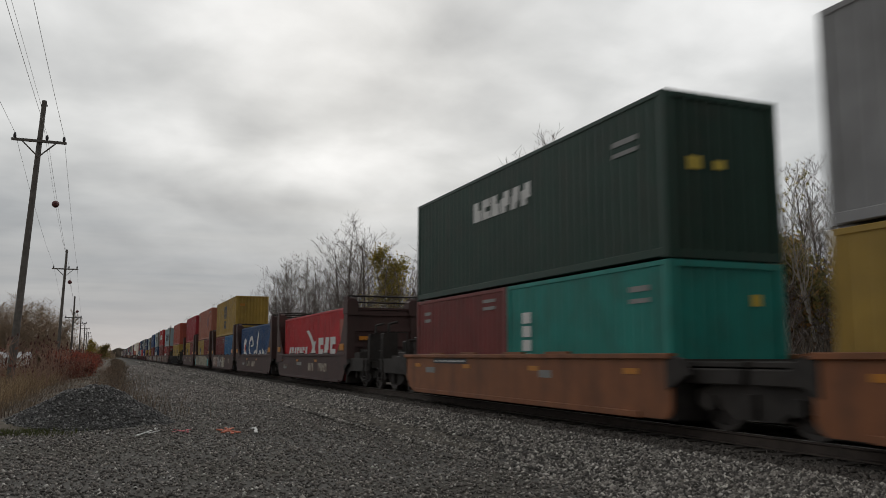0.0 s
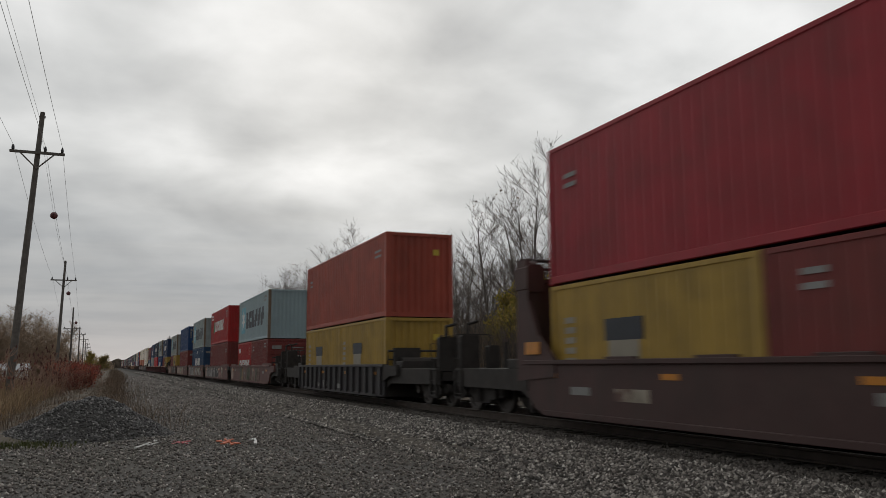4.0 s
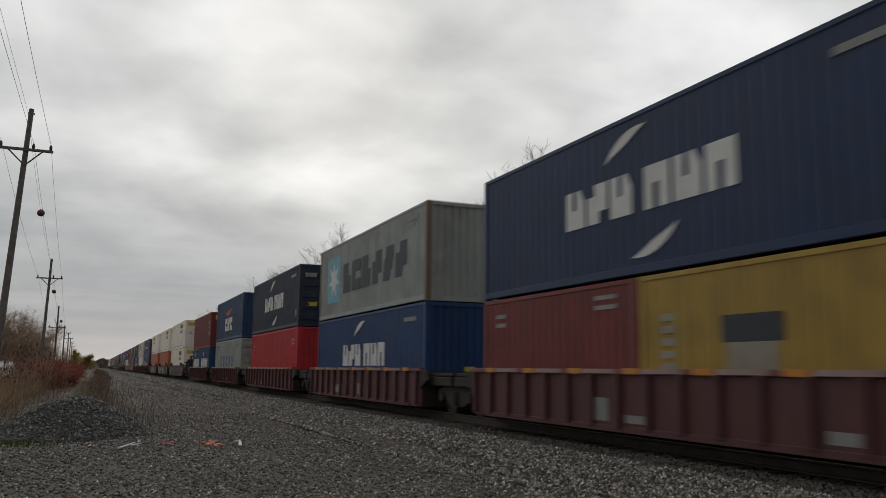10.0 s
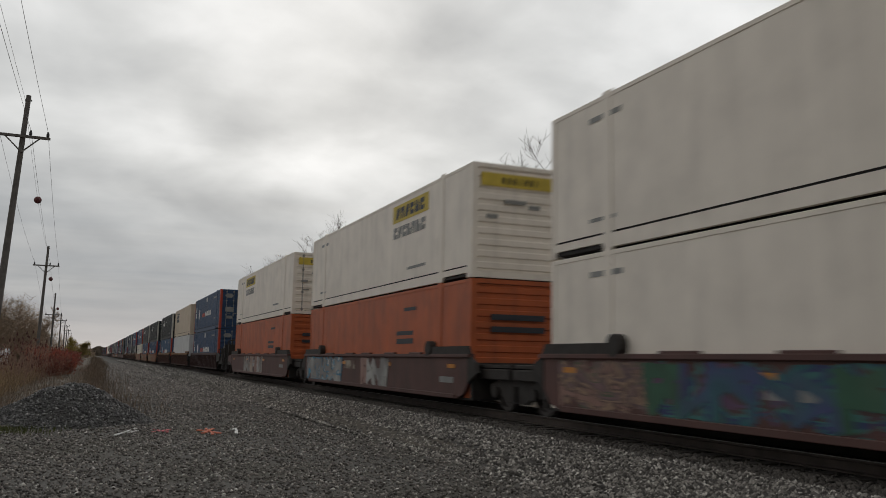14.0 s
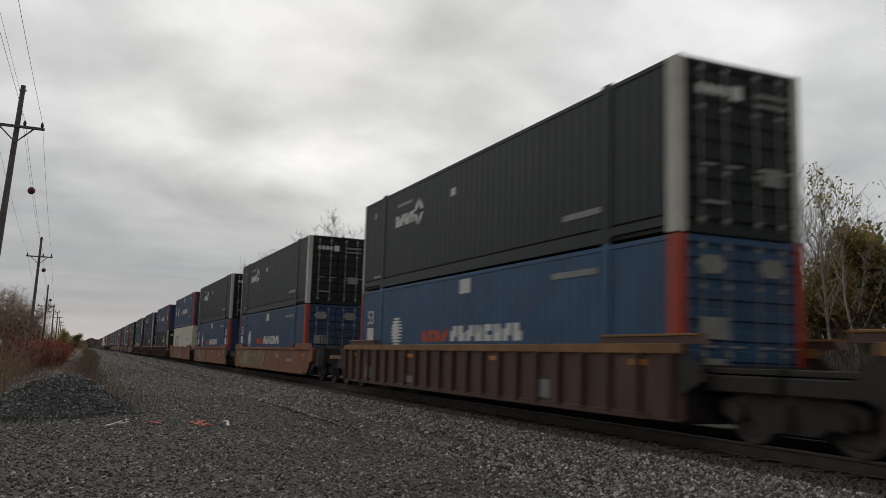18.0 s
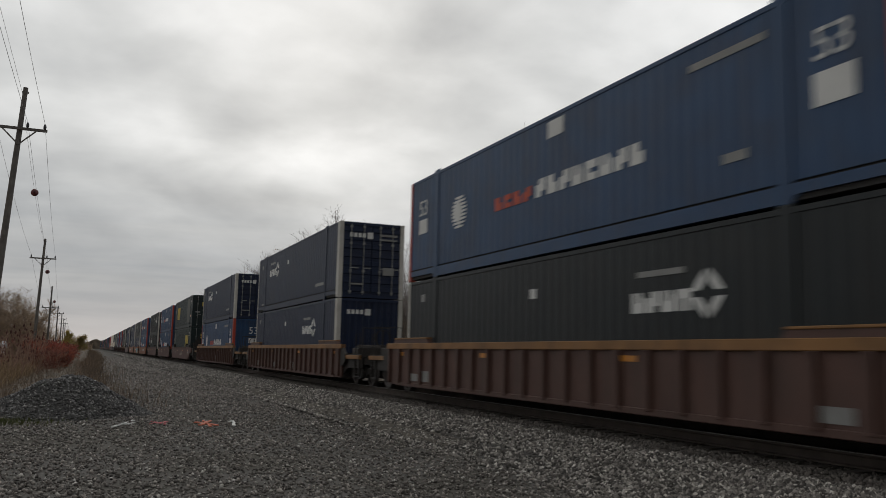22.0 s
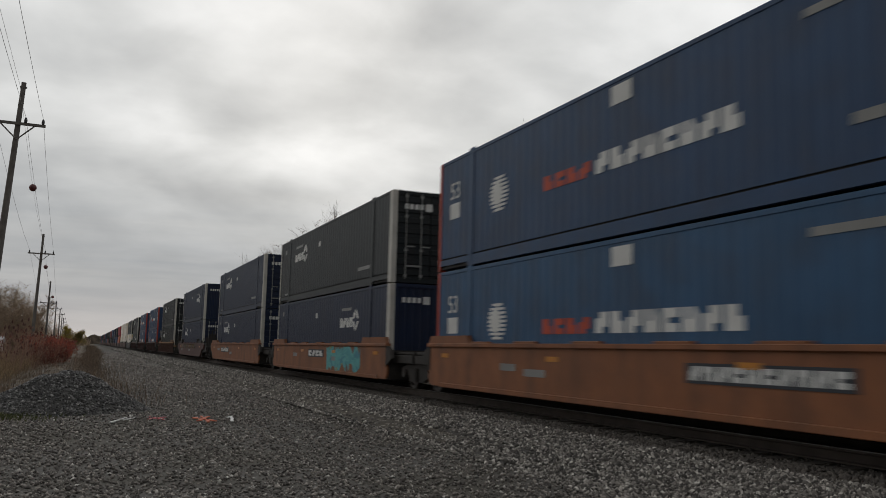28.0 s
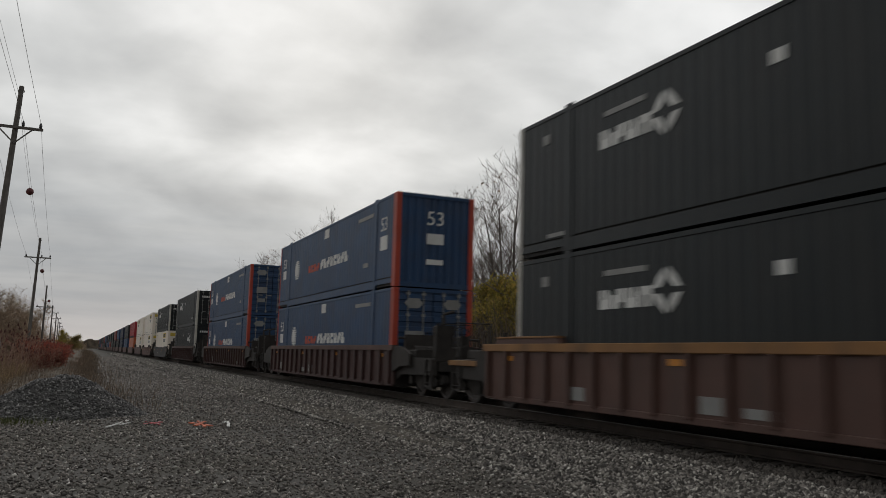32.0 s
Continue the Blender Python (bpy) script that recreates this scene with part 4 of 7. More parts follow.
plant(YELLOW, 27, 52, 0.35, 140, M_BARK, M_TWIG, M_LEAFY, "leafy_tree", "small bushy tree with orange-yellow leaves", "tree", "leafy trees behind the line")
for x, y, sc in ((25.5, 45, 0.8), (26.5, 48.5, 0.86), (27.2, 52.5, 0.84), (25.6, 41.0, 0.72), (28.0, 56.5, 0.8)):
    plant(LEAFY[int(y) % 2], x, y, sc, x * y * 7, M_BARK, M_TWIG, M_LEAFY, "leafy_tree", "low spreading tree with golden-olive leaves", "tree", "leafy trees behind the line")
for i in range(52):
    y = 17 + 160 * (i / 60) ** 1.5
    plant(SHRUB[i % 2], 19 + r.uniform(0, 9), y + r.uniform(-1, 1), r.uniform(0.8, 1.5), r.uniform(0, 360), M_TWIG, M_TWIG, M_LEAFB, "shrub", "leafless brown shrub in the undergrowth", "shrub", "undergrowth behind the line")

# bare wood and red bushes beyond the field
for i in range(22):
    plant(CLUMP[i % 2], -38 + i * 1.44 + r.uniform(-1, 1), 148 + r.uniform(-10, 16), r.uniform(0.85, 1.1) * (1.0 if i < 18 else 0.85), r.uniform(0, 360), M_CLUMP, M_CLUMP, M_LEAFB, "bare_tree",
          "bare pale-brown tree in a clump beyond the field", "tree", "clump beyond the field")
def sumac(seed, height, heads, leaves):
    """A suckering bush: forked bare stems with dark seed heads at their tips, and a few last leaves."""
    r2 = np.random.default_rng(seed)
    wood, cones, tips = Shape(), Shape(), []
    for k in range(9):
        a = 2 * math.pi * k / 9 + r2.uniform(-0.4, 0.4)
        p, d, h = Vector((math.cos(a), math.sin(a), 0)) * r2.uniform(0.05, 0.7), Vector((math.cos(a) * 0.25, math.sin(a) * 0.25, 1)).normalized(), height * r2.uniform(0.6, 0.85)
        mid = p + d * h * 0.5 + Vector((r2.normal() * 0.1, r2.normal() * 0.1, 0))
        top = mid + d * h * 0.45
        wood.tube([tuple(p), tuple(mid), tuple(top)], [0.028, 0.02, 0.012], 5, cap=False)
        for start, n_ in ((mid, 3), (top, 4)):
            for _ in range(n_):
                b = r2.uniform(0, 2 * math.pi)
                e = Vector((math.cos(b) * 0.75, math.sin(b) * 0.75, r2.uniform(0.5, 1.1))).normalized()
                tip = start + e * r2.uniform(0.3, 0.62) * height * 0.42
                bend = start.lerp(tip, 0.5) - Vector((0, 0, 0.06))
                wood.tube([tuple(start), tuple(bend), tuple(tip)], [0.014, 0.011, 0.008], 4, cap=False)
                tips.append(tip)
    for tip in tips:
        if r2.uniform() < heads:
            h = r2.uniform(0.13, 0.24)
            cones.tube([tuple(tip - Vector((0, 0, 0.03))), tuple(tip + Vector((0, 0, h * 0.35))), tuple(tip + Vector((0.02, 0, h)))], [0.022, 0.05, 0.008], 5)
    out = [wood.mesh("trunk"), cones.mesh("seed_heads"), None]
    if leaves:
        t = np.array([tuple(p) for p in tips])
        c = t[r2.integers(0, len(t), leaves)] + r2.normal(0, 0.2, (leaves, 3)) - np.array([0, 0, 0.12])
        out[2] = leaf_mesh("leaves", c, 0.085, r2)
    return out


M_SEED = mat("dark_red_seed_head", (0.12, 0.05, 0.042), rough=0.95, spread=0.35, scale=6)
SUMAC = [sumac(61, 3.4, 0.42, 0), sumac(62, 3.0, 0.36, 60), sumac(63, 2.3, 0.35, 900), sumac(64, 2.0, 0.3, 1000)]


def sumac_bush(k, x, y, scale, turn, leaf, label, group):
    t = thing("sumac", Matrix.Translation((x, y, ground_height(x, y))) @ Matrix.Rotation(radians(turn), 4, "Z") @ Matrix.Diagonal((scale, scale, scale, 1)), label, "shrub", group)
    part("trunk", SUMAC[k][0], M_STEM, t)
    tagged(part("seed_heads", SUMAC[k][1], M_SEED, t, "dark red seed heads"), kind="stuff")
    if SUMAC[k][2] is not None:
        part("foliage", SUMAC[k][2], leaf, t)


for i in range(11):
    y = 38 + i * 1.4 + r.uniform(-0.5, 0.5)
    sumac_bush(i % 2, -3.6 + r.uniform(-3.0, 1.9) - 0.02 * (y - 37), y, r.uniform(0.62, 0.9), r.uniform(0, 360), M_LEAFR, "bare sumac bush with dark red seed heads", "shrubs under the poles")
for i in range(13):
    sumac_bush(2, -1.7 - 0.05 * i + r.uniform(-1.1, 0.5), 52 + i * 5, r.uniform(0.55, 0.9), r.uniform(0, 360), M_LEAFR, "sumac bush with dull red leaves at the verge", "sumac at the verge")
for x, y, sc in ((-1.7, 57, 0.72), (-2.6, 60, 0.95), (-2.1, 64, 0.9), (-3.1, 67, 1.05), (-2.2, 72, 0.95), (-3.4, 79, 1.0), (-2.6, 86, 0.9)):
    sumac_bush(3, x, y, sc, x * y * 5, M_LEAFRED, "sumac bush in bright red autumn leaf", "sumac at the verge")
plant(YELLOW, -3.2, 150, 0.36, 20, M_BARK, M_TWIG, M_LEAFY, "leafy_tree", "low tree with yellow-green leaves beside the line", "tree", "trees at the bend")
plant(LEAFY[0], -1.6, 160, 0.52, 20, M_BARK, M_TWIG, M_LEAFO, "leafy_tree", "low olive tree beside the line", "tree", "trees at the bend")


def blades(name, xs, ys, zs, h, w, material, label, category):
    """Upright dry stalks, bent a little, two triangles each."""
    n = len(xs)
    a = rng.uniform(0, 2 * math.pi, n)
    hh = h * rng.uniform(0.5, 1.25, n)
    lean = rng.normal(0, 0.36, (n, 2)) * hh[:, None]
    c = np.stack([xs, ys, zs], 1)
    d = np.stack([np.cos(a), np.sin(a), np.zeros(n)], 1) * np.broadcast_to(w, n)[:, None]
    mid = c + np.stack([lean[:, 0] * 0.3, lean[:, 1] * 0.3, hh * 0.55], 1)
    top = c + np.stack([lean[:, 0], lean[:, 1], hh], 1)
    v = np.stack([c - d, c + d, mid + d * 0.7, mid - d * 0.7, top], 1)
    k = (np.arange(n) * 5)[:, None]
    t = np.concatenate([k + [[0, 1, 2]], k + [[0, 2, 3]], k + [[3, 2, 4]]])
    return tagged(part(name, arrays_mesh(name, v.reshape(-1, 3), t), material), label, category, kind="stuff")


n = 30000
x, y = rng.uniform(-22, -2.6, n), 24 + 60 * rng.uniform(0, 1, n) ** 1.5
blades("dry_grass", x, y, np.array([ground_height(a, b) for a, b in zip(x, y)]), 0.95, 0.013, M_GRASS, "tall dry straw-coloured grass in the field", "grass")
n = 7500
x, y = rng.normal(-1.2, 1.3, n), 22.5 + 60 * rng.uniform(0, 1, n) ** 1.6
blades("dead_weeds", x, y, np.full(n, ZG + 0.02), 0.5, 0.007, M_WEED, "dead brown weeds along the verge", "weeds")
n = 5200
y = 30 + 210 * rng.uniform(0, 1, n) ** 1.4
x = rng.normal(-0.2, 0.5, n) + np.clip((y - 40) * 0.012, 0, 1.0)
blades("verge_weeds", x, y, np.full(n, ZG + 0.02), 0.28 + 0.003 * y, 0.006 + 0.0001 * y, M_WEED, "dead brown weeds that close in on the road", "weeds")
n = 46000
x, y = rng.uniform(20, 46, n), 14 + 260 * rng.uniform(0, 1, n) ** 1.7
blades("thicket", x, y, np.array([ground_height(a, b) for a, b in zip(x, y)]), np.where(y < 34, 1.5, 4.2), 0.018, M_THICK, "dense brown thicket of leafless stems under the trees", "thicket")
def stand(name, x, y, h, tw, wide, material, label, category, low=0.28, flare=0.7):
    """Crowded bare stems, each with its side twigs, joined into one object."""
    n = len(x)
    foot = np.stack([x, y, [ground_height(a, b) - 0.1 for a, b in zip(x, y)]], 1)
    bend = rng.normal(0, 0.075, (n, 4, 2)).cumsum(1) * h[:, None, None]
    bend -= bend[:, :1]
    knots = np.stack([np.concatenate([bend[:, k], (h * k / 3)[:, None]], 1) for k in range(4)], 1) + foot[:, None]
    rad = (wide + 0.0038 * h)[:, None] * np.array([1.0, 0.72, 0.45, 0.15])
    ring = np.array([(math.cos(2.094 * k), math.sin(2.094 * k), 0) for k in range(3)])
    v1 = (knots[:, :, None] + rad[:, :, None, None] * ring).reshape(-1, 3)
    q = np.array([(j * 3 + k, j * 3 + (k + 1) % 3, j * 3 + 3 + (k + 1) % 3) for j in range(3) for k in range(3)] + [(j * 3 + k, j * 3 + 3 + (k + 1) % 3, j * 3 + 3 + k) for j in range(3) for k in range(3)])
    f1 = (q[None] + (np.arange(n) * 12)[:, None, None]).reshape(-1, 3)
    f = rng.uniform(low, 0.99, (n, tw)) * 3
    k = np.minimum(f.astype(int), 2)
    i = np.arange(n)[:, None]
    base = knots[i, k] * (1 - (f - k))[..., None] + knots[i, k + 1] * (f - k)[..., None]
    a = rng.uniform(0, 2 * math.pi, (n, tw))
    ln = h[:, None] * rng.uniform(0.08, 0.25, (n, tw)) * (1.25 - f / 3.4)
    tip = base + np.stack([np.cos(a) * ln * flare, np.sin(a) * ln * flare, ln * rng.uniform(0.3, 1.1, (n, tw))], -1)
    w = np.stack([-np.sin(a), np.cos(a), np.zeros((n, tw))], -1) * wide
    v2 = np.stack([base - w, base + w, tip, base - np.array([0, 0, 1.6 * wide])], 2).reshape(-1, 3)
    f2 = ((np.arange(n * tw) * 4)[:, None, None] + np.array([(0, 1, 2), (1, 3, 2), (3, 0, 2)])).reshape(-1, 3) + len(v1)
    return tagged(part(name, arrays_mesh(name, np.concatenate([v1, v2]), np.concatenate([f1, f2])), material), label, category, kind="stuff")


n = 1500
x, y = rng.uniform(27, 54, n), 24 + 144 * rng.uniform(0, 1, n) ** 1.5
keep = (y > 34) | (rng.uniform(0, 1, n) < 0.3)
x, y, n = x[keep], y[keep], int(keep.sum())
stand("sapling_stand", x, y, np.array([canopy(b) for b in y]) * rng.uniform(0.28, 0.70, n), 34, 0.011, M_TWIG, "crowded leafless saplings between the taller trees", "saplings")
n = 1000
x, y = rng.uniform(17, 52, n), 78 + 200 * rng.uniform(0, 1, n) ** 1.3
stand("grey_wood", x, y, np.array([canopy(b) for b in y]) * rng.uniform(0.4, 0.78, n), 40, 0.015, M_TWIG, "grey-brown bare wood that thickens along the line", "woods", 0.25, 1.0)
n = 1300
x, y = rng.uniform(-48, -7.4, n), rng.uniform(140, 168, n)
stand("bare_copse", x, y, rng.uniform(4.0, 11.8, n) * np.clip((-3.5 - x) / 7, 0.55, 1.0), 44, 0.034, M_CLUMP, "pale-brown bare copse beyond the dry field", "woods", 0.2, 1.5)
n = 700
y = 44 + 230 * rng.uniform(0, 1, n) ** 1.2
x = rng.normal(-2.6, 1.5, n) - 0.012 * y
stand("brush", x, y, rng.uniform(0.5, 1.5, n) * (0.8 + 0.003 * y), 26, 0.009, M_STEM, "low reddish-brown brush along the verge", "brush", 0.05, 1.5)
n = 1100
y = rng.uniform(300, 640, n)
x = np.where(rng.uniform(0, 1, n) < 0.6, rng.uniform(-90, 1, n), rng.uniform(16, 70, n))
stand("far_woods", x, y, rng.uniform(3.5, 8.0, n) * np.clip(abs(x - 8) / 14, 0.6, 1.4), 26, 0.09, M_CLUMP, "distant bare woods that close the view along the line", "woods", 0.1, 1.3)
n = 1800
x, y = rng.normal(-2.3, 0.8, n), rng.normal(19.1, 0.45, n)
blades("green_grass", x, y, np.full(n, ZG + 0.03), 0.09, 0.008, M_GREENG, "low patch of green grass in the gravel", "grass")

# far woods that close the view along the line
s = Shape()
ridge = []
for i in range(721):
    a = -60 + i * 0.2
    swell = 4 + 4 * min(1.0, max(0.0, (a + 1.2) / 1.6)) + 4 * noise.noise((a * 0.13, 0, 0))
    ridge.append((900 * math.sin(radians(a)), 900 * math.cos(radians(a)), swell + 2.2 * noise.noise((a * 1.9, 5, 0)) + 1.6 * noise.noise((a * 6.3, 9, 0))))
m = len(ridge)
s.quads([(x, y, ZG - 3) for x, y, _ in ridge] + ridge + [(x * 1.3, y * 1.3, z * 0.8) for x, y, z in ridge],
        [(i, i + 1, m + i + 1, m + i) for i in range(m - 1)] + [(m + i, m + i + 1, 2 * m + i + 1, 2 * m + i) for i in range(m - 1)])
tagged(part("backdrop", s, M_HILL), "low wooded rise far beyond the fields", "hill", kind="structure")

# white sheds beyond the field
for x, y, w in ((-15.5, 118, 11), (-38, 128, 12)):
    shed = thing("shed", (x, y, ZG - 1.0), "long low white metal shed with a grey roof", "shed", "sheds beyond the field")
    part("wall", Shape().box(-w / 2, w / 2, -3, 3, 0, 2.3, 0.02), M_SHED, shed)
    part("roof", Shape().prism([(-3.3, 2.25), (3.3, 2.25), (0, 3.1)], -w / 2 - 0.3, w / 2 + 0.3, "x"), M_SHEDR, shed)
    part("door", Shape().box(-1.2, 1.2, -3.06, -2.99, 0, 2.0), M_SHEDR, shed)
# ---- containers: x across, y along (far end at +y), origin on the floor's middle ----
SIZES = {"20": (6.06, 2.44, 2.59), "20h": (6.06, 2.44, 2.896), "40": (12.19, 2.44, 2.59), "40h": (12.19, 2.44, 2.896), "53": (16.15, 2.59, 2.896)}
CACHE = {}


def cached(key, build):
    if key not in CACHE:
        CACHE[key] = build()
    return CACHE[key]


def corrugated(y0, y1, z0, z1, x, depth, pitch, flat=0.4):
    """An upright sheet folded into trapezoid ribs: x is its outer face, depth how far the folds go in."""
    s = Shape()
    n = max(2, round((y1 - y0) / pitch))
    p = (y1 - y0) / n
    prof = []
    for i in range(n):
        a = y0 + i * p
        prof += [(a, x), (a + p * flat, x), (a + p * 0.5, x + depth), (a + p * (0.5 + flat), x + depth)]
    prof.append((y1, x))
    k = len(prof)
    s.quads([(b, a, z0) for a, b in prof] + [(b, a, z1) for a, b in prof], [(i + 1, i, k + i, k + i + 1) for i in range(k - 1)])
    return s.mesh("side_panel")


def end_sheet(w, z0, z1, y, depth, sign, pitch=0.25):
    s = Shape()
    n = round(w / pitch)
    p = w / n
    prof = []
    for i in range(n):
        a = -w / 2 + i * p
        prof += [(a, y), (a + p * 0.4, y), (a + p * 0.5, y + depth * sign), (a + p * 0.9, y + depth * sign)]
    prof.append((w / 2, y))
    k = len(prof)
    s.quads([(a, b, z0) for a, b in prof] + [(a, b, z1) for a, b in prof], [(i, i + 1, k + i + 1, k + i) for i in range(k - 1)])
    return s.mesh("end_wall")


def door_leaf(w, z0, z1, ribs):
    """A door leaf with pressed horizontal ribs, hung in the plane y = 0 and facing -y."""
    h = (z1 - z0) / ribs
    prof = [(0.05, z0), (0.05, z1), (0.0, z1)]
    for i in reversed(range(ribs)):
        a = z0 + h * i
        prof += [(0.0, a + h * 0.82), (-0.035, a + h * 0.74), (-0.035, a + h * 0.28), (0.0, a + h * 0.2)]
    prof.append((0.0, z0))
    return Shape().prism(prof, 0.01, w - 0.01, "x").mesh("door")


def lock_rods(w, z0, z1):
    s = Shape()
    for x in (0.28 * w, 0.72 * w):
        s.tube([(x, -0.055, z0 - 0.04), (x, -0.055, z1 + 0.04)], [0.019, 0.019], 6)
        for z in (z0 + 0.06, z0 + 0.85, z1 - 0.7, z1 - 0.06):
            s.box(x - 0.05, x + 0.05, -0.085, -0.03, z - 0.04, z + 0.04)
        s.box(x, x + 0.3, -0.08, -0.06, z0 + 0.95, z0 + 0.99)
    return s.mesh("locking_gear")


def blocks(rects, x, thick=0.006):
    """Flat plates on the near side wall, by their outlines in (y, z)."""
    s = Shape()
    for outline in rects:
        s.prism(outline, x - thick, x, "x")
    return s


# plain notched blocks on a unit cell (u, v)
NOTCHED = [
    [(0, 0), (0.36, 0), (0.36, 0.58), (0.6, 0.58), (0.6, 0), (1, 0), (1, 1), (0, 1)],
    [(0, 0), (0.62, 0), (0.7, 0.3), (0.86, 0.3), (1, 1), (0.3, 1), (0.22, 0.64), (0.1, 0.64)],
    [(0, 0), (1, 0), (1, 0.36), (0.4, 0.36), (0.4, 0.6), (1, 0.6), (1, 1), (0, 1)],
    [(0, 0), (1, 0), (1, 0.55), (0.68, 0.55), (0.68, 1), (0, 1)],
    [(0, 0), (0.6, 0), (0.6, 0.3), (1, 0.3), (1, 1), (0.38, 1), (0.38, 0.7), (0, 0.7)],
    [(0, 0), (1, 0), (1, 0.68), (0.76, 1), (0.56, 1), (0.56, 0.5), (0.36, 0.5), (0.36, 1), (0, 1)],
]


def glyphs(n, u0, u1, z0, z1, seed, gap=0.18):
    """A row of plain notched blocks where lettering stands."""
    p = (u1 - u0) / n
    g = max(gap, 0.14)
    return [[(u0 + (i + u * (1 - g)) * p, z0 + v * (z1 - z0)) for u, v in NOTCHED[(seed + i * 5 + (i * i) // 2) % 6]] for i in range(n)]


def poly_plate(pts, x, thick=0.007):
    return Shape().prism(pts, x - thick, x, "x")


def star(cy, cz, r1, r2, n=7):
    return [(cy + (r1 if k % 2 == 0 else r2) * math.sin(math.pi * k / n), cz + (r1 if k % 2 == 0 else r2) * math.cos(math.pi * k / n)) for k in range(2 * n)]


def arc(cy, cz, r, a0, a1, w, n=8):
    outer = [(cy + r * math.cos(radians(a0 + (a1 - a0) * k / n)), cz + r * math.sin(radians(a0 + (a1 - a0) * k / n))) for k in range(n + 1)]
    inner = [(cy + (r - w * math.sin(math.pi * k / n)) * math.cos(radians(a0 + (a1 - a0) * k / n)), cz + (r - w * math.sin(math.pi * k / n)) * math.sin(radians(a0 + (a1 - a0) * k / n))) for k in range(n - 1, 0, -1)]
    return outer + inner


def disc(cy, cz, r, n=16):
    return [(cy + r * math.cos(2 * math.pi * k / n), cz + r * math.sin(2 * math.pi * k / n)) for k in range(n)]


def side_number(c, x, y, z):
    """The white size number 53 on a container's side, with its base at z."""
    def lettered():
        f = bpy.data.curves.new("number", "FONT")
        f.body, f.size, f.extrude, f.align_x = "53", 0.62, 0.004, "CENTER"
        f.materials.append(M_WHITE)
        return f
    t = new("size_number", cached("side_number", lettered))
    t.parent, t.matrix_basis = c, Matrix(((0, 0, -1, x - 0.003), (-1, 0, 0, y), (0, 1, 0, z), (0, 0, 0, 1)))
    t["label"] = "white size number 53"


def logo(c, kind, L, H, x):
    """The painted emblem of one container, in plain shapes. u runs from the far end towards the near one."""
    half = L / 2

    def rects(rs):
        return [[(half - u, v) for u, v in (r if isinstance(r, list) else [(r[0], r[2]), (r[1], r[2]), (r[1], r[3]), (r[0], r[3])])] for r in rs]

    def put(name, rs, m, label=""):
        for k, one in enumerate(rects(rs)):
            part("letter_block" if name == "lettering" else name.rstrip("s"), blocks([one], x), m, c, label if k == 0 else "")

    if kind in ("star", "star_pale"):
        part("emblem_field", blocks(rects([(1.3, 3.1, 0.62, 2.42)]), x), M_CYAN, c, "light blue square with a white star")
        part("emblem_star", poly_plate([(half - 2.2 + a, b) for a, b in star(0, 1.52, 0.8, 0.32)], x - 0.007), M_WHITE, c)
        put("lettering", glyphs(6, 3.5, 10.7, 0.9, 2.0, 3, 0.14), M_DARK, "broad dark block lettering")
        put("number_bars", [(10.6, 11.5, 2.5, 2.62), (10.6, 11.2, 2.3, 2.4)], M_GREY)
    elif kind == "arcs":
        put("lettering", glyphs(3, 3.8, 6.1, 1.1, 1.85, 5, 0.08) + glyphs(3, 6.35, 8.7, 1.1, 1.85, 6, 0.08), M_WHITE, "white block lettering between two arcs")
        part("emblem_arc", poly_plate([(half - 6.2 + a, b) for a, b in arc(0, 1.35, 1.3, 38, 100, 0.2)], x), M_WHITE, c)
        part("emblem_arc", poly_plate([(half - 6.2 + a, b) for a, b in arc(0, 1.6, 1.3, 218, 280, 0.2)], x), M_WHITE, c)
        put("number_bars", [(10.4, 11.4, 2.4, 2.52), (11.5, 11.75, 0.5, 0.8)], M_GREY)
    elif kind == "arcs_small":
        put("lettering", glyphs(6, 0.6, 5.0, 1.05, 1.75, 5, 0.08), M_WHITE, "white block lettering")
        part("emblem_arc", poly_plate([(half - 2.4 + a, b) for a, b in arc(0, 1.25, 1.05, 38, 100, 0.18)], x), M_WHITE, c)
    elif kind == "triangle":
        part("emblem_triangle", poly_plate([(half - 2.15, 1.05), (half - 3.1, 1.05), (half - 2.75, 1.98), (half - 2.45, 1.98)], x), M_GREEN, c, "green triangle emblem")
        put("lettering", glyphs(7, 3.3, 9.2, 1.1, 1.95, 8), M_WHITE, "white block lettering")
        put("sticker", [(0.5, 1.6, 2.2, 2.34), (0.5, 1.6, 2.5, 2.64), (0.5, 0.6, 2.34, 2.5), (1.5, 1.6, 2.34, 2.5)], M_WHITE)
        put("number_bars", [(10.6, 11.4, 2.45, 2.55), (10.6, 11.4, 2.25, 2.33), (10.6, 11.4, 2.05, 2.13)], M_GREY)
    elif kind == "triangle_small":
        part("emblem_triangle", poly_plate([(half - 0.4, 0.95), (half - 0.95, 0.95), (half - 0.75, 1.45), (half - 0.6, 1.45)], x), M_GREEN, c)
        put("lettering", glyphs(7, 1.0, 5.4, 0.95, 1.4, 8), M_WHITE, "white block lettering")
        put("sticker", [(0.4, 1.3, 1.9, 2.2)], M_WHITE)
        put("number_bars", [(5.0, 5.5, 1.75 + k * 0.2, 1.81 + k * 0.2) for k in range(3)], PAINTS["paint_salmon"])
    elif kind in ("ring", "ring_near"):
        o = 3.2 if kind == "ring" else 10.9
        z = 2.0 if kind == "ring" else 1.85
        put("lettering", glyphs(4, o - 0.15, o + 1.4, z - 0.24, z + 0.1, 11, 0.1), M_WHITE, "white block lettering beside a notched ring")
        s = Shape()
        for k in range(4):
            a = math.pi / 2 * k
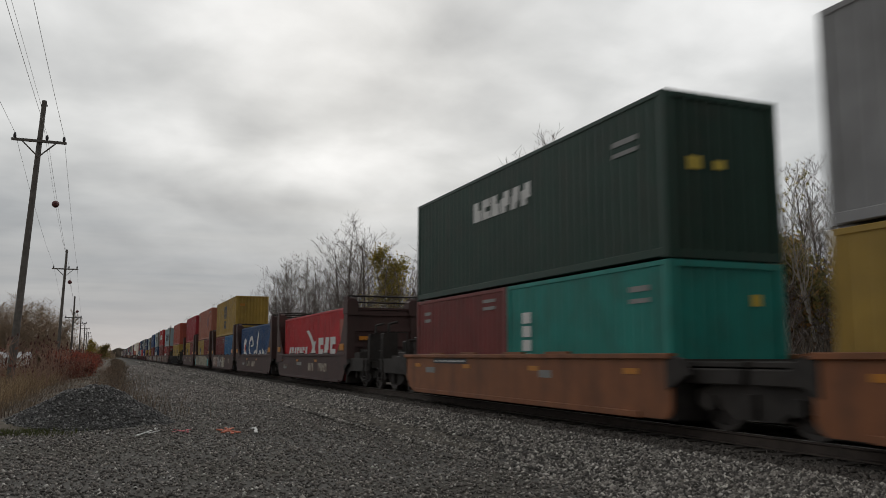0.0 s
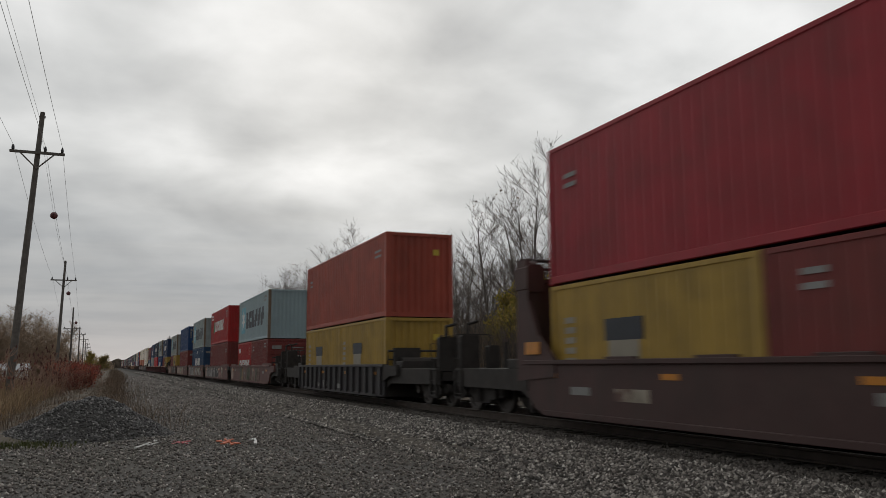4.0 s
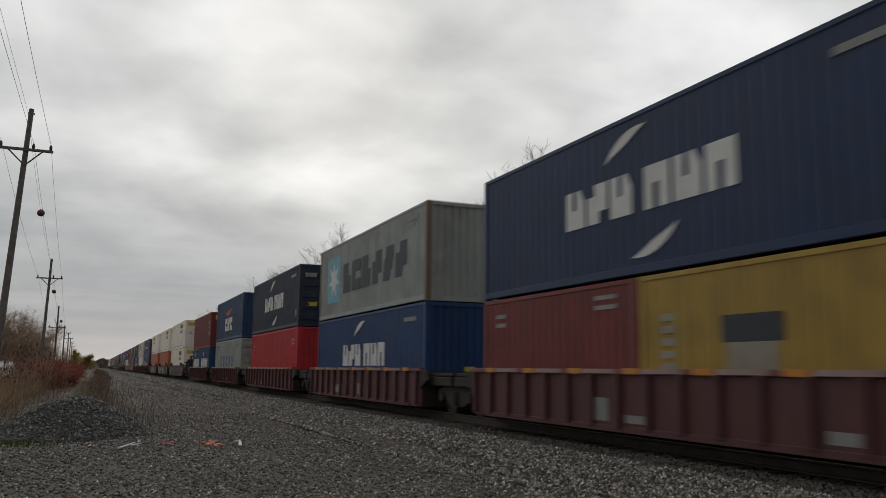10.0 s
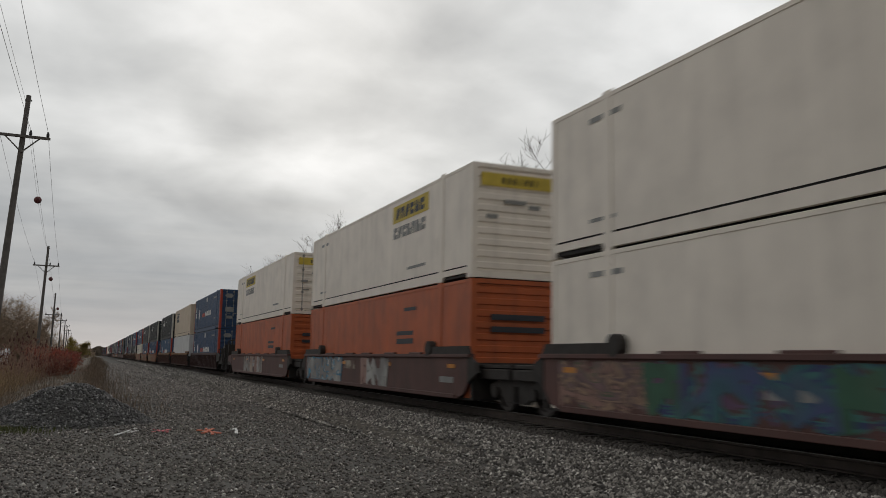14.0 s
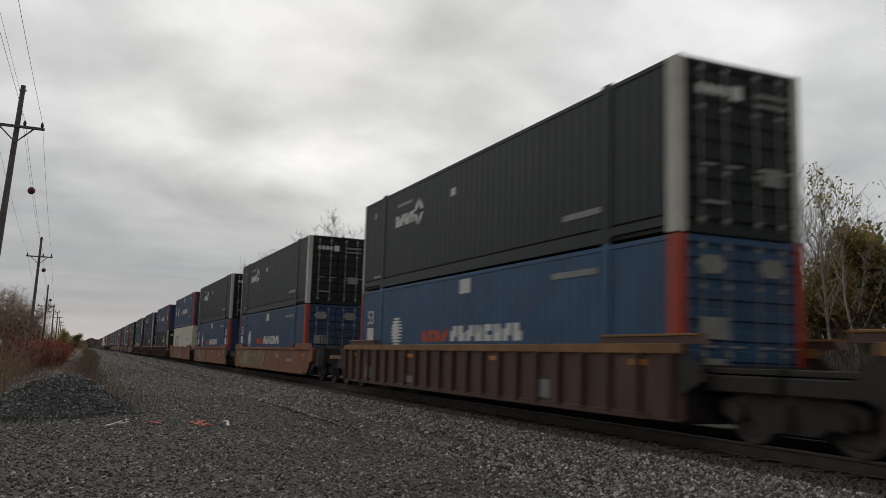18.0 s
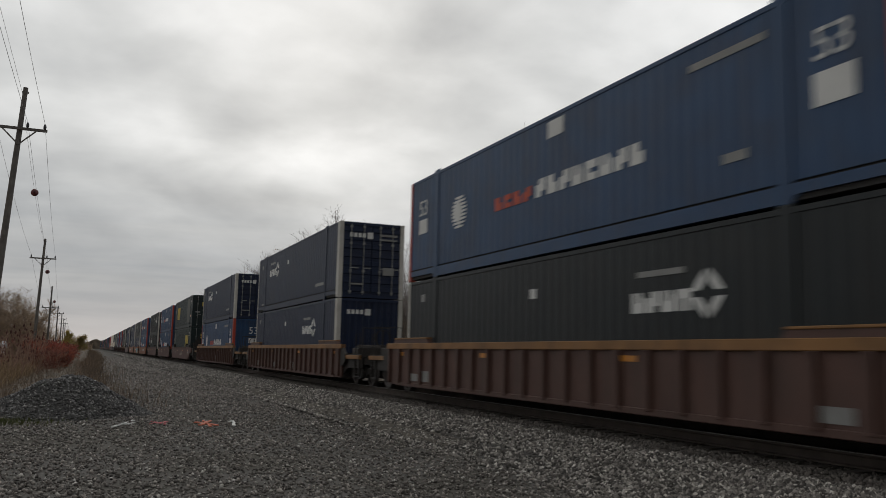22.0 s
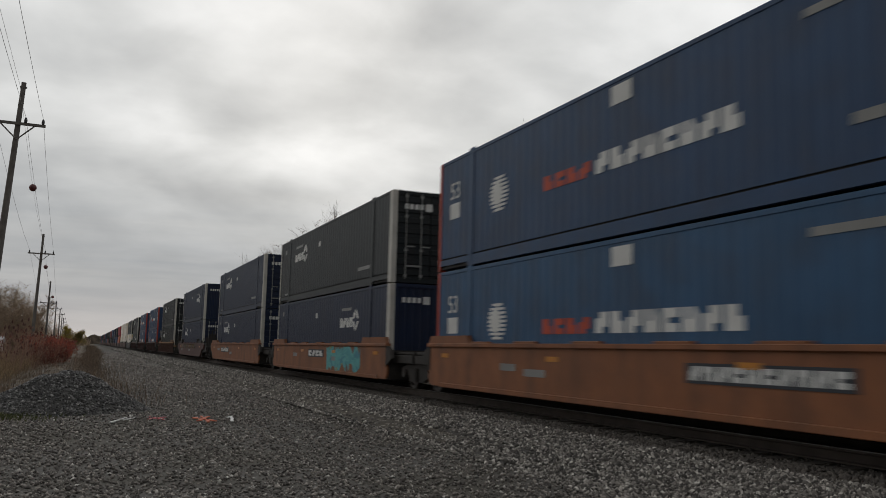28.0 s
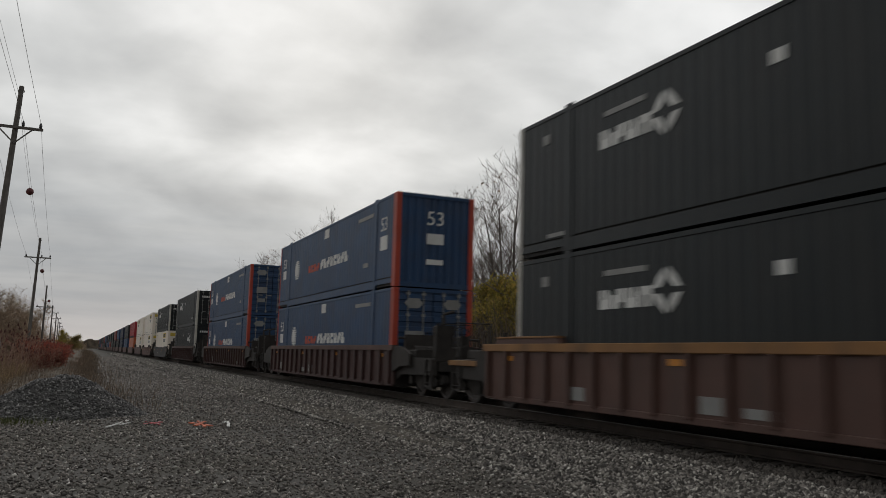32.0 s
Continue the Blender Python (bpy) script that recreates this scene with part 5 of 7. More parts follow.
            s.prism([(half - o - 1.72 + 0.36 * math.cos(a + t) * q, z + 0.38 * math.sin(a + t) * q) for t, q in ((0.12, 1.0), (0.78, 0.85), (1.45, 1.0), (1.3, 0.5), (0.78, 0.42), (0.27, 0.5))], x - 0.007, x, "x")
        part("emblem_ring", s, M_WHITE, c)
        put("number_bars", [(o, o + 1.2, z + 0.35, z + 0.45)], M_GREY)
        put("marking_bar", [(12.7, 14.0, 0.6, 0.72) if kind == "ring" else (1.4, 2.4, 0.5, 0.62)], M_GREY)
        put("marking_dot", [(7.2, 7.45, 2.05, 2.25)], M_WHITE)
        put("marking_bars", [(1.2, 1.9, 0.35, 0.43), (1.0, 1.25, 2.3, 2.5)], M_GREY)
    elif kind in ("globe", "globe_low"):
        right, left = [], []
        for k in range(9):
            z = 1.52 + 0.094 * (k - 4)
            w = 1.1 * math.sqrt(max(0.02, 0.45 ** 2 - (z - 1.52) ** 2))
            right += [(half - 3.42, z), (half - 3.5 + w, z), (half - 3.5 + w, z + 0.055), (half - 3.42, z + 0.055)]
            left += [(half - 3.5, z), (half - 3.5 - w * 0.8, z), (half - 3.5 - w * 0.8, z + 0.055), (half - 3.5, z + 0.055)]
        part("emblem_globe", Shape().prism(right + left[::-1], x - 0.007, x, "x"), M_WHITE, c, "white globe of stripes")
        part("emblem_disc", poly_plate(disc(half - 3.38, 1.56, 0.26), x - 0.001), M_WHITE, c)
        put("lettering", glyphs(4, 5.5, 7.3, 1.24, 1.54, 21, 0.2), M_ORED, "orange-red block lettering")
        put("lettering", glyphs(8, 7.4, 11.2, 1.24, 1.62, 22, 0.2), M_WHITE, "white block lettering")
        put("sticker", [(7.9, 8.5, 2.4, 2.75)], M_WHITE)
        put("size_bars", [(0.7, 1.3, 1.3, 1.7)] + ([(14.7, 15.35, 1.2, 1.65)] if kind == "globe" else []), M_WHITE)
        for u in (1.0, 15.02) if kind == "globe" else (1.0,):
            side_number(c, x, half - u, 1.82)
        put("marking_bar", [(12.3, 13.9, 2.42, 2.54), (13.0, 13.5, 0.8, 0.95)], M_GREY)
    elif kind in ("rail_far", "rail_near"):
        o = 2.4 if kind == "rail_far" else 11.3
        put("lettering", glyphs(3, o, o + 2.75, 1.2, 2.2, 1, 0.06), M_YELLOW, "broad yellow block lettering")
        put("lettering_line", [(o + 0.1, o + 2.2, 0.98, 1.14)], M_YELLOW)
        put("repair_panel", [(11.8, 14.1, 0.45, 2.7)] if kind == "rail_far" else [(0.9, 2.2, 0.3, 2.6)], M_PANEL, "paler repair panel")
        put("number_bars", [(14.0, 15.3, 2.3, 2.45), (14.0, 14.9, 2.1, 2.2)], M_GREY)
        put("sticker", [(14.6, 15.2, 0.95, 1.12)], M_AMBER)
        put("sticker", [(0.6, 0.9, 1.75, 2.05)], M_GREY)
    elif kind in ("panel_near", "panel_far"):
        o = 10.2 if kind == "panel_near" else 3.1
        put("name_panel", [(o, o + 3.0, 2.15, 2.68)], M_YELLOW, "yellow panel with dark bars")
        for one in rects(glyphs(6, o + 0.3, o + 2.75, 2.24, 2.58, 31, 0.22)):
            part("letter_block", blocks([one], x - 0.007), M_DARK, c)
        put("lettering", glyphs(7, o + 0.1, o + 2.8, 1.65, 2.0, 32, 0.15), M_GREY, "grey block lettering")
        put("marking_bars", [(11.6, 13.0, 0.6, 0.68), (1.4, 2.2, 0.55, 0.62), (1.4, 2.4, 2.45, 2.55)], M_GREY)
    elif kind == "orange_marks":
        put("name_panel", [(10.8, 12.2, 1.35, 1.5), (10.8, 12.2, 1.6, 1.72)], M_DARK, "dark name bars")
        put("marking_bars", [(11.4, 12.4, 2.3, 2.4)], M_DARK)
    elif kind == "eagle":
        part("emblem_wing", poly_plate([(half - 4.5, 2.04), (half - 6.0, 2.04), (half - 7.6, 2.26), (half - 7.0, 1.96), (half - 6.3, 1.76), (half - 5.1, 1.76)], x), M_ORED, c, "red wing shape")
        put("lettering", glyphs(3, 4.5, 7.9, 0.65, 1.55, 44, 0.12), M_WHITE, "white block lettering")
        put("number_bars", [(10.9, 11.05, 1.5 + 0.3 * k, 1.7 + 0.3 * k) for k in range(3)], M_GREY)
    elif kind == "rings":
        for k in range(5):
            s, u = Shape(), half - 3.3 - k * 1.27
            for a in range(8):
                t0, t1 = a * math.pi / 4, (a + 1) * math.pi / 4
                if k in (0, 2) and a == 0:
                    continue
                s.prism([(u + 0.36 * math.cos(t0), 1.42 + 0.4 * math.sin(t0)), (u + 0.36 * math.cos(t1), 1.42 + 0.4 * math.sin(t1)),
                         (u + 0.2 * math.cos(t1), 1.42 + 0.22 * math.sin(t1)), (u + 0.2 * math.cos(t0), 1.42 + 0.22 * math.sin(t0))], x - 0.006, x, "x")
            part("emblem_ring", s, M_BLUE, c, "blue ring shape")
        put("number_bars", [(0.8, 2.0, 2.45, 2.55), (0.8, 1.4, 2.28, 2.36)], M_DARK)
    elif kind == "stack":
        put("lettering", [(5.2, 5.5, 1.4, 2.12), (5.2, 6.8, 2.12, 2.4), (5.85, 6.15, 1.4, 2.12), (6.5, 6.8, 1.4, 2.12)] + glyphs(2, 5.2, 6.8, 0.6, 1.22, 3), M_DARK, "dark stacked block lettering")
    elif kind == "plain_white":
        put("lettering", glyphs(6, 4.2, 7.4, 1.75, 2.25, 51, 0.12), M_WHITE, "white block lettering")
        put("number_bars", [(10.6, 11.4, 2.2, 2.3), (10.6, 11.4, 2.0, 2.08)], M_GREY)
    elif kind == "low_script":
        put("lettering", glyphs(7, 1.2, 5.6, 1.0, 1.42, 61, 0.24) + glyphs(3, 7.7, 10.9, 1.0, 1.78, 62, 0.18), M_WHITE, "white block lettering")
        part("emblem_swoosh", poly_plate([(half - 5.2, 2.15), (half - 5.7, 2.18), (half - 6.2, 1.95), (half - 6.75, 1.62), (half - 7.2, 1.68), (half - 6.95, 1.3), (half - 7.35, 0.98), (half - 6.05, 0.98), (half - 6.5, 1.38), (half - 6.1, 1.72), (half - 5.6, 1.98)], x), M_WHITE, c)
        put("data_panel", [(11.35, 11.95, 1.75, 2.45)], PAINTS["paint_rust"], "faded data panel")
    elif kind == "script":
        part("emblem_figure", poly_plate([(half - 1.3, 0.95), (half - 1.2, 1.9), (half - 1.8, 2.2), (half - 2.5, 2.0), (half - 2.0, 1.6), (half - 2.6, 1.0)], x), M_WHITE, c)
        part("emblem_spot", poly_plate(disc(half - 1.9, 1.5, 0.28, 8), x - 0.008), M_ORED, c)
        for line, w in ((((5.3, 1.75), (5.0, 2.12), (4.4, 2.2), (3.8, 1.95), (3.6, 1.5), (3.9, 1.15), (4.6, 0.9), (5.3, 0.66)), 0.24), (((5.3, 1.75), (4.9, 1.62), (4.4, 1.66)), 0.12),
                        (((6.5, 1.3), (5.9, 1.25), (5.6, 0.95), (5.9, 0.7), (6.5, 0.75)), 0.17), (((7.3, 2.3), (6.9, 1.7), (6.75, 0.75)), 0.34), (((7.9, 1.25), (7.5, 0.95), (7.8, 0.7), (8.3, 0.8), (8.35, 1.25)), 0.18),
                        (((8.9, 1.3), (8.85, 0.7)), 0.24), (((9.0, 1.1), (9.5, 1.3), (9.7, 0.7)), 0.18), (((10.2, 1.3), (10.5, 0.8), (10.9, 1.3), (11.2, 0.75)), 0.16)):
            sh = Shape()
            for _ in range(2):
                line = [line[0]] + [(p[0] * (1 - f) + q[0] * f, p[1] * (1 - f) + q[1] * f) for p, q in zip(line, line[1:]) for f in (0.25, 0.75)] + [line[-1]]
            for k, (p, q) in enumerate(zip(line, line[1:])):
                sh.prism(thick((half - p[0], p[1]), (half - q[0], q[1]), w), x - 0.006 - 0.0003 * k, x, "x")
            part("emblem_stroke", sh, M_WHITE, c, "sweeping white stroke")
    elif kind == "bignums":
        put("lettering", [(2.4, 2.7, 1.2, 2.1), (2.7, 3.2, 1.9, 2.1), (2.7, 3.2, 1.2, 1.4), (4.2, 4.5, 1.2, 2.1), (4.5, 5.0, 1.9, 2.1), (4.5, 5.0, 1.2, 1.4)], M_BLUE, "blue block lettering")
        put("marking_bars", [(2.5, 3.2, 0.95, 1.05), (4.3, 5.0, 0.95, 1.05), (12.0, 12.8, 1.7, 1.9)], M_GREY)
    elif kind == "frame_mark":
        put("name_panel", [(1.7, 4.6, 1.55, 2.5)], M_DARK, "dark framed emblem")
        part("emblem_field", blocks(rects([(1.8, 4.5, 1.9, 2.42)]), x - 0.007), PAINTS["paint_beige"], c)
        for one in rects(glyphs(4, 1.95, 4.4, 1.96, 2.36, 81, 0.1)):
            part("letter_block", blocks([one], x - 0.012), M_DARK, c)
    elif kind == "small_marks":
        put("number_bars", [(0.65, 1.1, 1.95, 2.04), (0.65, 1.1, 2.15, 2.24)], M_GREY)
        put("marking_bars", [(L - 1.3, L - 0.6, 2.1 + 0.18 * k, 2.18 + 0.18 * k) for k in range(2)], M_GREY)
    elif kind == "yellow_tags":
        put("number_bars", [(0.6, 0.95, 2.2, 2.3), (0.6, 0.95, 2.4, 2.5)], M_GREY)
        put("sticker", [(11.1, 11.6, 1.0, 1.35)], M_YELLOW, "yellow square sticker")
        put("marking_bars", [(11.05, 11.6, 1.62, 1.78), (11.2, 11.65, 1.95, 2.2), (10.6, 11.0, 2.02, 2.14)], M_GREY)
    elif kind == "tall_sticker":
        put("sticker", [(0.75, 1.15, 0.5 + 0.3 * k, 0.74 + 0.3 * k) for k in range(5)], M_WHITE, "white sticker")
        put("marking_bars", [(4.9, 5.5, 2.1, 2.2), (4.9, 5.5, 1.9, 1.98)], M_GREY)
    elif kind == "window":
        put("marking_square", [(2.0, 3.2, 1.42, 1.82)], M_DARK, "dark rectangle")
        put("marking_square", [(2.12, 3.08, 0.98, 1.42)], PAINTS["paint_tan"], "dull tan rectangle")
        put("number_bars", [(0.55, 0.95, 1.0 + 0.2 * k, 1.12 + 0.2 * k) for k in range(5)], PAINTS["paint_tan"])
    elif kind == "blotch":
        put("marking_square", [(8.2, 9.6, 1.2, 2.0)], PAINTS["paint_maroon"], "darker painted-over rectangle")
        put("sticker", [(0.5, 1.2, 2.0, 2.6)], M_GREY)
        put("marking_bar", [(9.8, 11.2, 2.5, 2.6)], M_GREY)


GROUP = "containers of the train"
MOVING = []


def container(size, colour, end, emblem, a, z, label, post=None, wall="", plain=False):
    """One shipping container; a: its middle along the line as the clip begins. end: d for doors, f for a plain front wall towards -y."""
    L, Wd, H = SIZES[size]
    m = PAINTS["paint_" + colour]
    x0 = D
    c = thing("shipping_container", (x0, a, z), label, "container", GROUP)
    hw, hl = Wd / 2, L / 2
    big = size == "53"
    pw = 0.16 if not big else 0.30
    smooth_wall = wall == "smooth"
    pm = PAINTS["paint_" + post] if post else m
    for sx in (-1, 1):
        for sy in (-1, 1):
            key = ("post", H, pw if sy < 0 else 0.14, sx, sy)
            w = pw if sy < 0 else 0.14
            s = cached(key, lambda: Shape().box(-0.16 if sx > 0 else 0, 0 if sx > 0 else 0.16, 0 if sy < 0 else -w, w if sy < 0 else 0, 0, H, 0.012).mesh("corner_post"))
            part("corner_post", s, pm, c, at=(sx * hw, sy * hl, 0))
        if plain:
            continue
        part("top_rail", cached(("trail", L, sx), lambda: Shape().box(-0.06, 0.06, -hl + 0.14, hl - 0.14, -0.09, 0.0, 0.01).mesh("top_rail")), m, c, at=(sx * (hw - 0.062), 0, H - 0.002))
        part("bottom_rail", cached(("brail", L, big), lambda: (Shape().prism([(-hl + 0.3, 0.10), (-6.3, 0.10), (-6.2, 0.0), (6.2, 0.0), (6.3, 0.10), (hl - 0.14, 0.10), (hl - 0.14, 0.25), (-hl + 0.3, 0.25)], -0.05, 0.05, "x") if big
             else Shape().box(-0.05, 0.05, -hl + 0.14, hl - 0.14, 0.0, 0.15, 0.01)).mesh("bottom_rail")), m, c, at=(sx * (hw - 0.052), 0, 0.03))
        if big and not plain and sx < 0:
            for y in (-6.1, 6.1):
                part("lift_post", cached(("lift", H), lambda: Shape().box(-0.03, 0.03, -0.13, 0.13, 0.0, 1.0, 0.008).mesh("lift_post")), m, c,
                     at=Matrix.Translation((sx * (hw - 0.024), y, 0.0)) @ Matrix.Diagonal((1, 1, H + 0.05, 1)))
    depth, pitch = (0.026, 0.278) if not big else ((0.011, 0.305) if not smooth_wall else (0.004, 1.22))
    side = cached(("side", size, smooth_wall), lambda: corrugated(-hl + 0.13, hl - 0.13, 0.32 if big else 0.16, H - 0.08, -hw + 0.012, depth, pitch, 0.4 if not smooth_wall else 0.485))
    part("side_panel", side, m, c)
    part("side_panel", side, m, c, at=Matrix.Rotation(math.pi, 4, "Z"))
    if big:
        # dark backing that paints the shadow line between bottom rail and side panel
        part("inner_sill", cached(("groove", size), lambda: Shape().box(-hw + 0.05, hw - 0.05, -hl + 0.1, hl - 0.1, 0.2, 0.36).mesh("inner_sill")), M_GROOVE_FLOOR, c)
    part("roof", cached(("roof", size), lambda: Shape().box(-hw + 0.04, hw - 0.04, -hl + 0.05, hl - 0.05, H - 0.06, H - 0.015, 0.01).mesh("roof")), m, c)
    part("floor", cached(("floor", size), lambda: Shape().box(-hw + 0.05, hw - 0.05, -hl + 0.05, hl - 0.05, 0.05, 0.16).mesh("floor")), M_GROOVE_FLOOR, c)
    if plain:
        part("front_wall", cached(("front", size, True), lambda: end_sheet(Wd - 0.3, 0.1, H - 0.05, -hl + 0.03, 0.008, 1)), m, c)
    elif end == "d":
        ribs = 8 if big else 5
        leaf = cached(("leaf", size), lambda: door_leaf(hw - 0.15, 0.17, H - 0.12, ribs))
        rods = cached(("rods", size), lambda: lock_rods(hw - 0.15, 0.17, H - 0.12))
        for sx in (0, 1):
            d = part("door", leaf, m, c, at=(-hw + 0.14 if sx == 0 else 0.005, -hl + 0.06, 0))
            part("locking_gear", rods, M_GALV if big else m, d)
        part("door_header", cached(("head", size), lambda: Shape().box(-hw + 0.15, hw - 0.15, 0, 0.1, 0, 0.11, 0.01).mesh("door_header")), m, c, at=(0, -hl + 0.01, H - 0.115))
        part("door_sill", cached(("sill", size), lambda: Shape().box(-hw + 0.15, hw - 0.15, 0, 0.1, 0, 0.15, 0.01).mesh("door_sill")), m, c, at=(0, -hl + 0.01, 0.01))
    elif end == "r":
        part("front_wall", cached(("ribbed", size), lambda: door_leaf(Wd - 0.3, 0.17, H - 0.12, 9)), m, c, at=(-hw + 0.15, -hl + 0.06, 0))
        part("front_header", cached(("fhead", size), lambda: Shape().box(-hw + 0.15, hw - 0.15, 0, 0.09, 0, 0.11, 0.01).mesh("front_header")), m, c, at=(0, -hl + 0.005, H - 0.11))
        part("front_sill", cached(("fsill", size), lambda: Shape().box(-hw + 0.15, hw - 0.15, 0, 0.09, 0, 0.15, 0.01).mesh("front_sill")), m, c, at=(0, -hl + 0.005, 0.01))
    else:
        part("front_wall", cached(("front", size, end == "s"), lambda: end_sheet(Wd - 0.3, 0.16, H - 0.1, -hl + 0.03, 0.04 if end == "f" else 0.008, 1)), m, c)
        part("front_header", cached(("fhead", size), lambda: Shape().box(-hw + 0.15, hw - 0.15, 0, 0.09, 0, 0.11, 0.01).mesh("front_header")), m, c, at=(0, -hl + 0.005, H - 0.11))
        part("front_sill", cached(("fsill", size), lambda: Shape().box(-hw + 0.15, hw - 0.15, 0, 0.09, 0, 0.15, 0.01).mesh("front_sill")), m, c, at=(0, -hl + 0.005, 0.01))
    part("back_wall", cached(("rear", size), lambda: end_sheet(Wd - 0.3, 0.1, H - 0.05, hl - 0.04, 0.02, -1)), m, c)
    if emblem and not plain:
        logo(c, emblem, L, H, -hw + 0.010)
    # marks on the end wall
    y = -hl + (0.02 if end in "dr" else 0.026)

    def end_marks(rs, mm, label=""):
        for xa, xb, za, zb in rs:
            part("end_marking", Shape().box(xa, xb, y - 0.01 - (0.02 if end in "dr" else 0), y, za, zb), mm, c, label)

    if plain:
        pass
    elif emblem in ("ring", "ring_near"):
        end_marks([(-0.9 + 0.17 * k, -0.78 + 0.17 * k, H - 0.58, H - 0.42) for k in range(4)] + [(-0.2, 0.02, H - 0.62, H - 0.38)], M_WHITE)
        if end == "d":
            end_marks([(0.3, 1.0, H - 0.5, H - 0.42), (0.3, 1.0, H - 0.66, H - 0.6), (0.45, 0.9, 0.9, 1.2), (-0.8, -0.3, 0.5, 0.56)], M_GREY)
    elif emblem in ("globe", "globe_low"):
        if end == "d":
            for px in (-0.65, 0.62):
                part("end_emblem", Shape().prism([(px - 0.3, H - 0.46), (px - 0.17, H - 0.61), (px + 0.17, H - 0.61), (px + 0.3, H - 0.46), (px + 0.17, H - 0.31), (px - 0.17, H - 0.31)], y - 0.03, y, "y"), M_GREY, c, "pale six-sided mark")
            end_marks([(-0.9, -0.3, 1.25, 1.6), (0.3, 0.9, 0.55, 0.75), (-0.8, -0.4, 0.75, 0.95)], M_GREY)
        else:
            f = bpy.data.curves.new("number", "FONT")
            f.body, f.size, f.extrude, f.align_x = "53", 0.62, 0.004, "CENTER"
            t = new("size_number", f)
            f.materials.append(M_WHITE)
            t.parent, t.matrix_basis = c, Matrix.Translation((0, -hl + 0.018, H - 0.95)) @ Matrix.Rotation(math.pi / 2, 4, "X")
            t["label"] = "white size number 53"
            end_marks([(-0.28, 0.28, 1.35, 1.68), (-0.28, 0.28, 0.72, 0.88)], M_WHITE)
    elif emblem in ("rail_far", "rail_near"):
        end_marks([(-0.45 + 0.32 * k, -0.18 + 0.32 * k, 1.9, 2.25) for k in range(3)], M_YELLOW)
        end_marks([(-0.15, 0.2, 1.2, 1.4)], M_AMBER)
        end_marks([(-1.0, -0.6, 1.3, 1.42), (-0.1, 0.3, 0.9, 1.0)], M_GREY)
    elif emblem in ("panel_near", "panel_far"):
        end_marks([(-1.05, 1.05, H - 0.58, H - 0.24)], M_YELLOW, "yellow name panel")
        end_marks([(-0.5 + 0.16 * k, -0.4 + 0.16 * k, H - 0.5, H - 0.34) for k in range(7)], M_DARK)
        end_marks([(-0.4, 0.2, 1.9, 2.0), (0.3, 0.6, 1.8, 1.9), (-0.9, -0.6, 1.5, 1.6)], M_GREY)
    elif emblem == "orange_marks":
        end_marks([(-0.75, 0.75, H - 1.0, H - 0.86), (-0.75, 0.75, H - 1.3, H - 1.16)], M_DARK)
    elif end == "d":
        if colour == "abl":
            end_marks([(-0.98, -0.82, H - 0.42 - 0.19 * k, H - 0.29 - 0.19 * k) for k in range(6)], M_GREY)
        end_marks([(0.15, 0.9, H - 0.55, H - 0.48), (0.15, 0.9, H - 0.72, H - 0.66), (-0.95, -0.4, H - 0.6, H - 0.4), (0.3, 0.75, H - 1.15, H - 0.97)], M_GREY)
        end_marks([(-0.8, -0.35, 0.95, 1.15), (0.55, 0.75, 0.55, 0.7)], M_YELLOW)
    elif emblem == "triangle":
        part("end_emblem", Shape().prism([(-0.28, H - 0.78), (0.12, H - 0.78), (-0.08, H - 0.45)], y - 0.012, y, "y"), M_GREEN, c, "small green triangle")
    elif emblem == "plain_white":
        end_marks([(-0.75, -0.45, H - 1.35, H - 1.12), (-0.2, 0.05, H - 1.32, H - 1.16)], M_YELLOW)
    elif emblem == "arcs":
        end_marks([(0.0, 0.32, 0.8, 1.08)], M_YELLOW)
        end_marks([(0.75, 0.86, H - 1.5 + 0.17 * k, H - 1.4 + 0.17 * k) for k in range(7)], M_GREY)
    elif emblem == "yellow_tags":
        end_marks([(-0.85, -0.45, H - 0.62, H - 0.25), (0.05, 0.3, H - 1.0, H - 0.86)], M_YELLOW)
    elif emblem == "stack":
        end_marks([(-0.9, -0.55, H - 0.75, H - 0.58)], M_AMBER)
    elif emblem and emblem not in ("star", "blotch"):
        end_marks([(0.5, 0.72, H - 0.75, H - 0.55)], M_YELLOW)
    MOVING.append((c, x0, a, z))
    return c


# ---- well cars ----
def wheelset_mesh():
    """Two flanged wheels pressed on one axle, turned about x."""
    s = Shape()
    half = [(-0.685, 0.085), (-0.685, 0.36), (-0.685, 0.47), (-0.715, 0.455), (-0.825, 0.445), (-0.825, 0.36), (-0.785, 0.34), (-0.785, 0.13), (-0.845, 0.12), (-0.845, 0.075), (-1.0, 0.07)]
    prof = half[::-1] + [(-x, r) for x, r in half]
    n = 20
    for x, r in prof:
        s.v.extend((x, r * math.cos(2 * math.pi * k / n), r * math.sin(2 * math.pi * k / n)) for k in range(n))
    for i in range(len(prof) - 1):
        s.f.extend((i * n + k, i * n + (k + 1) % n, (i + 1) * n + (k + 1) % n, (i + 1) * n + k) for k in range(n))
    return s.mesh("wheelset")


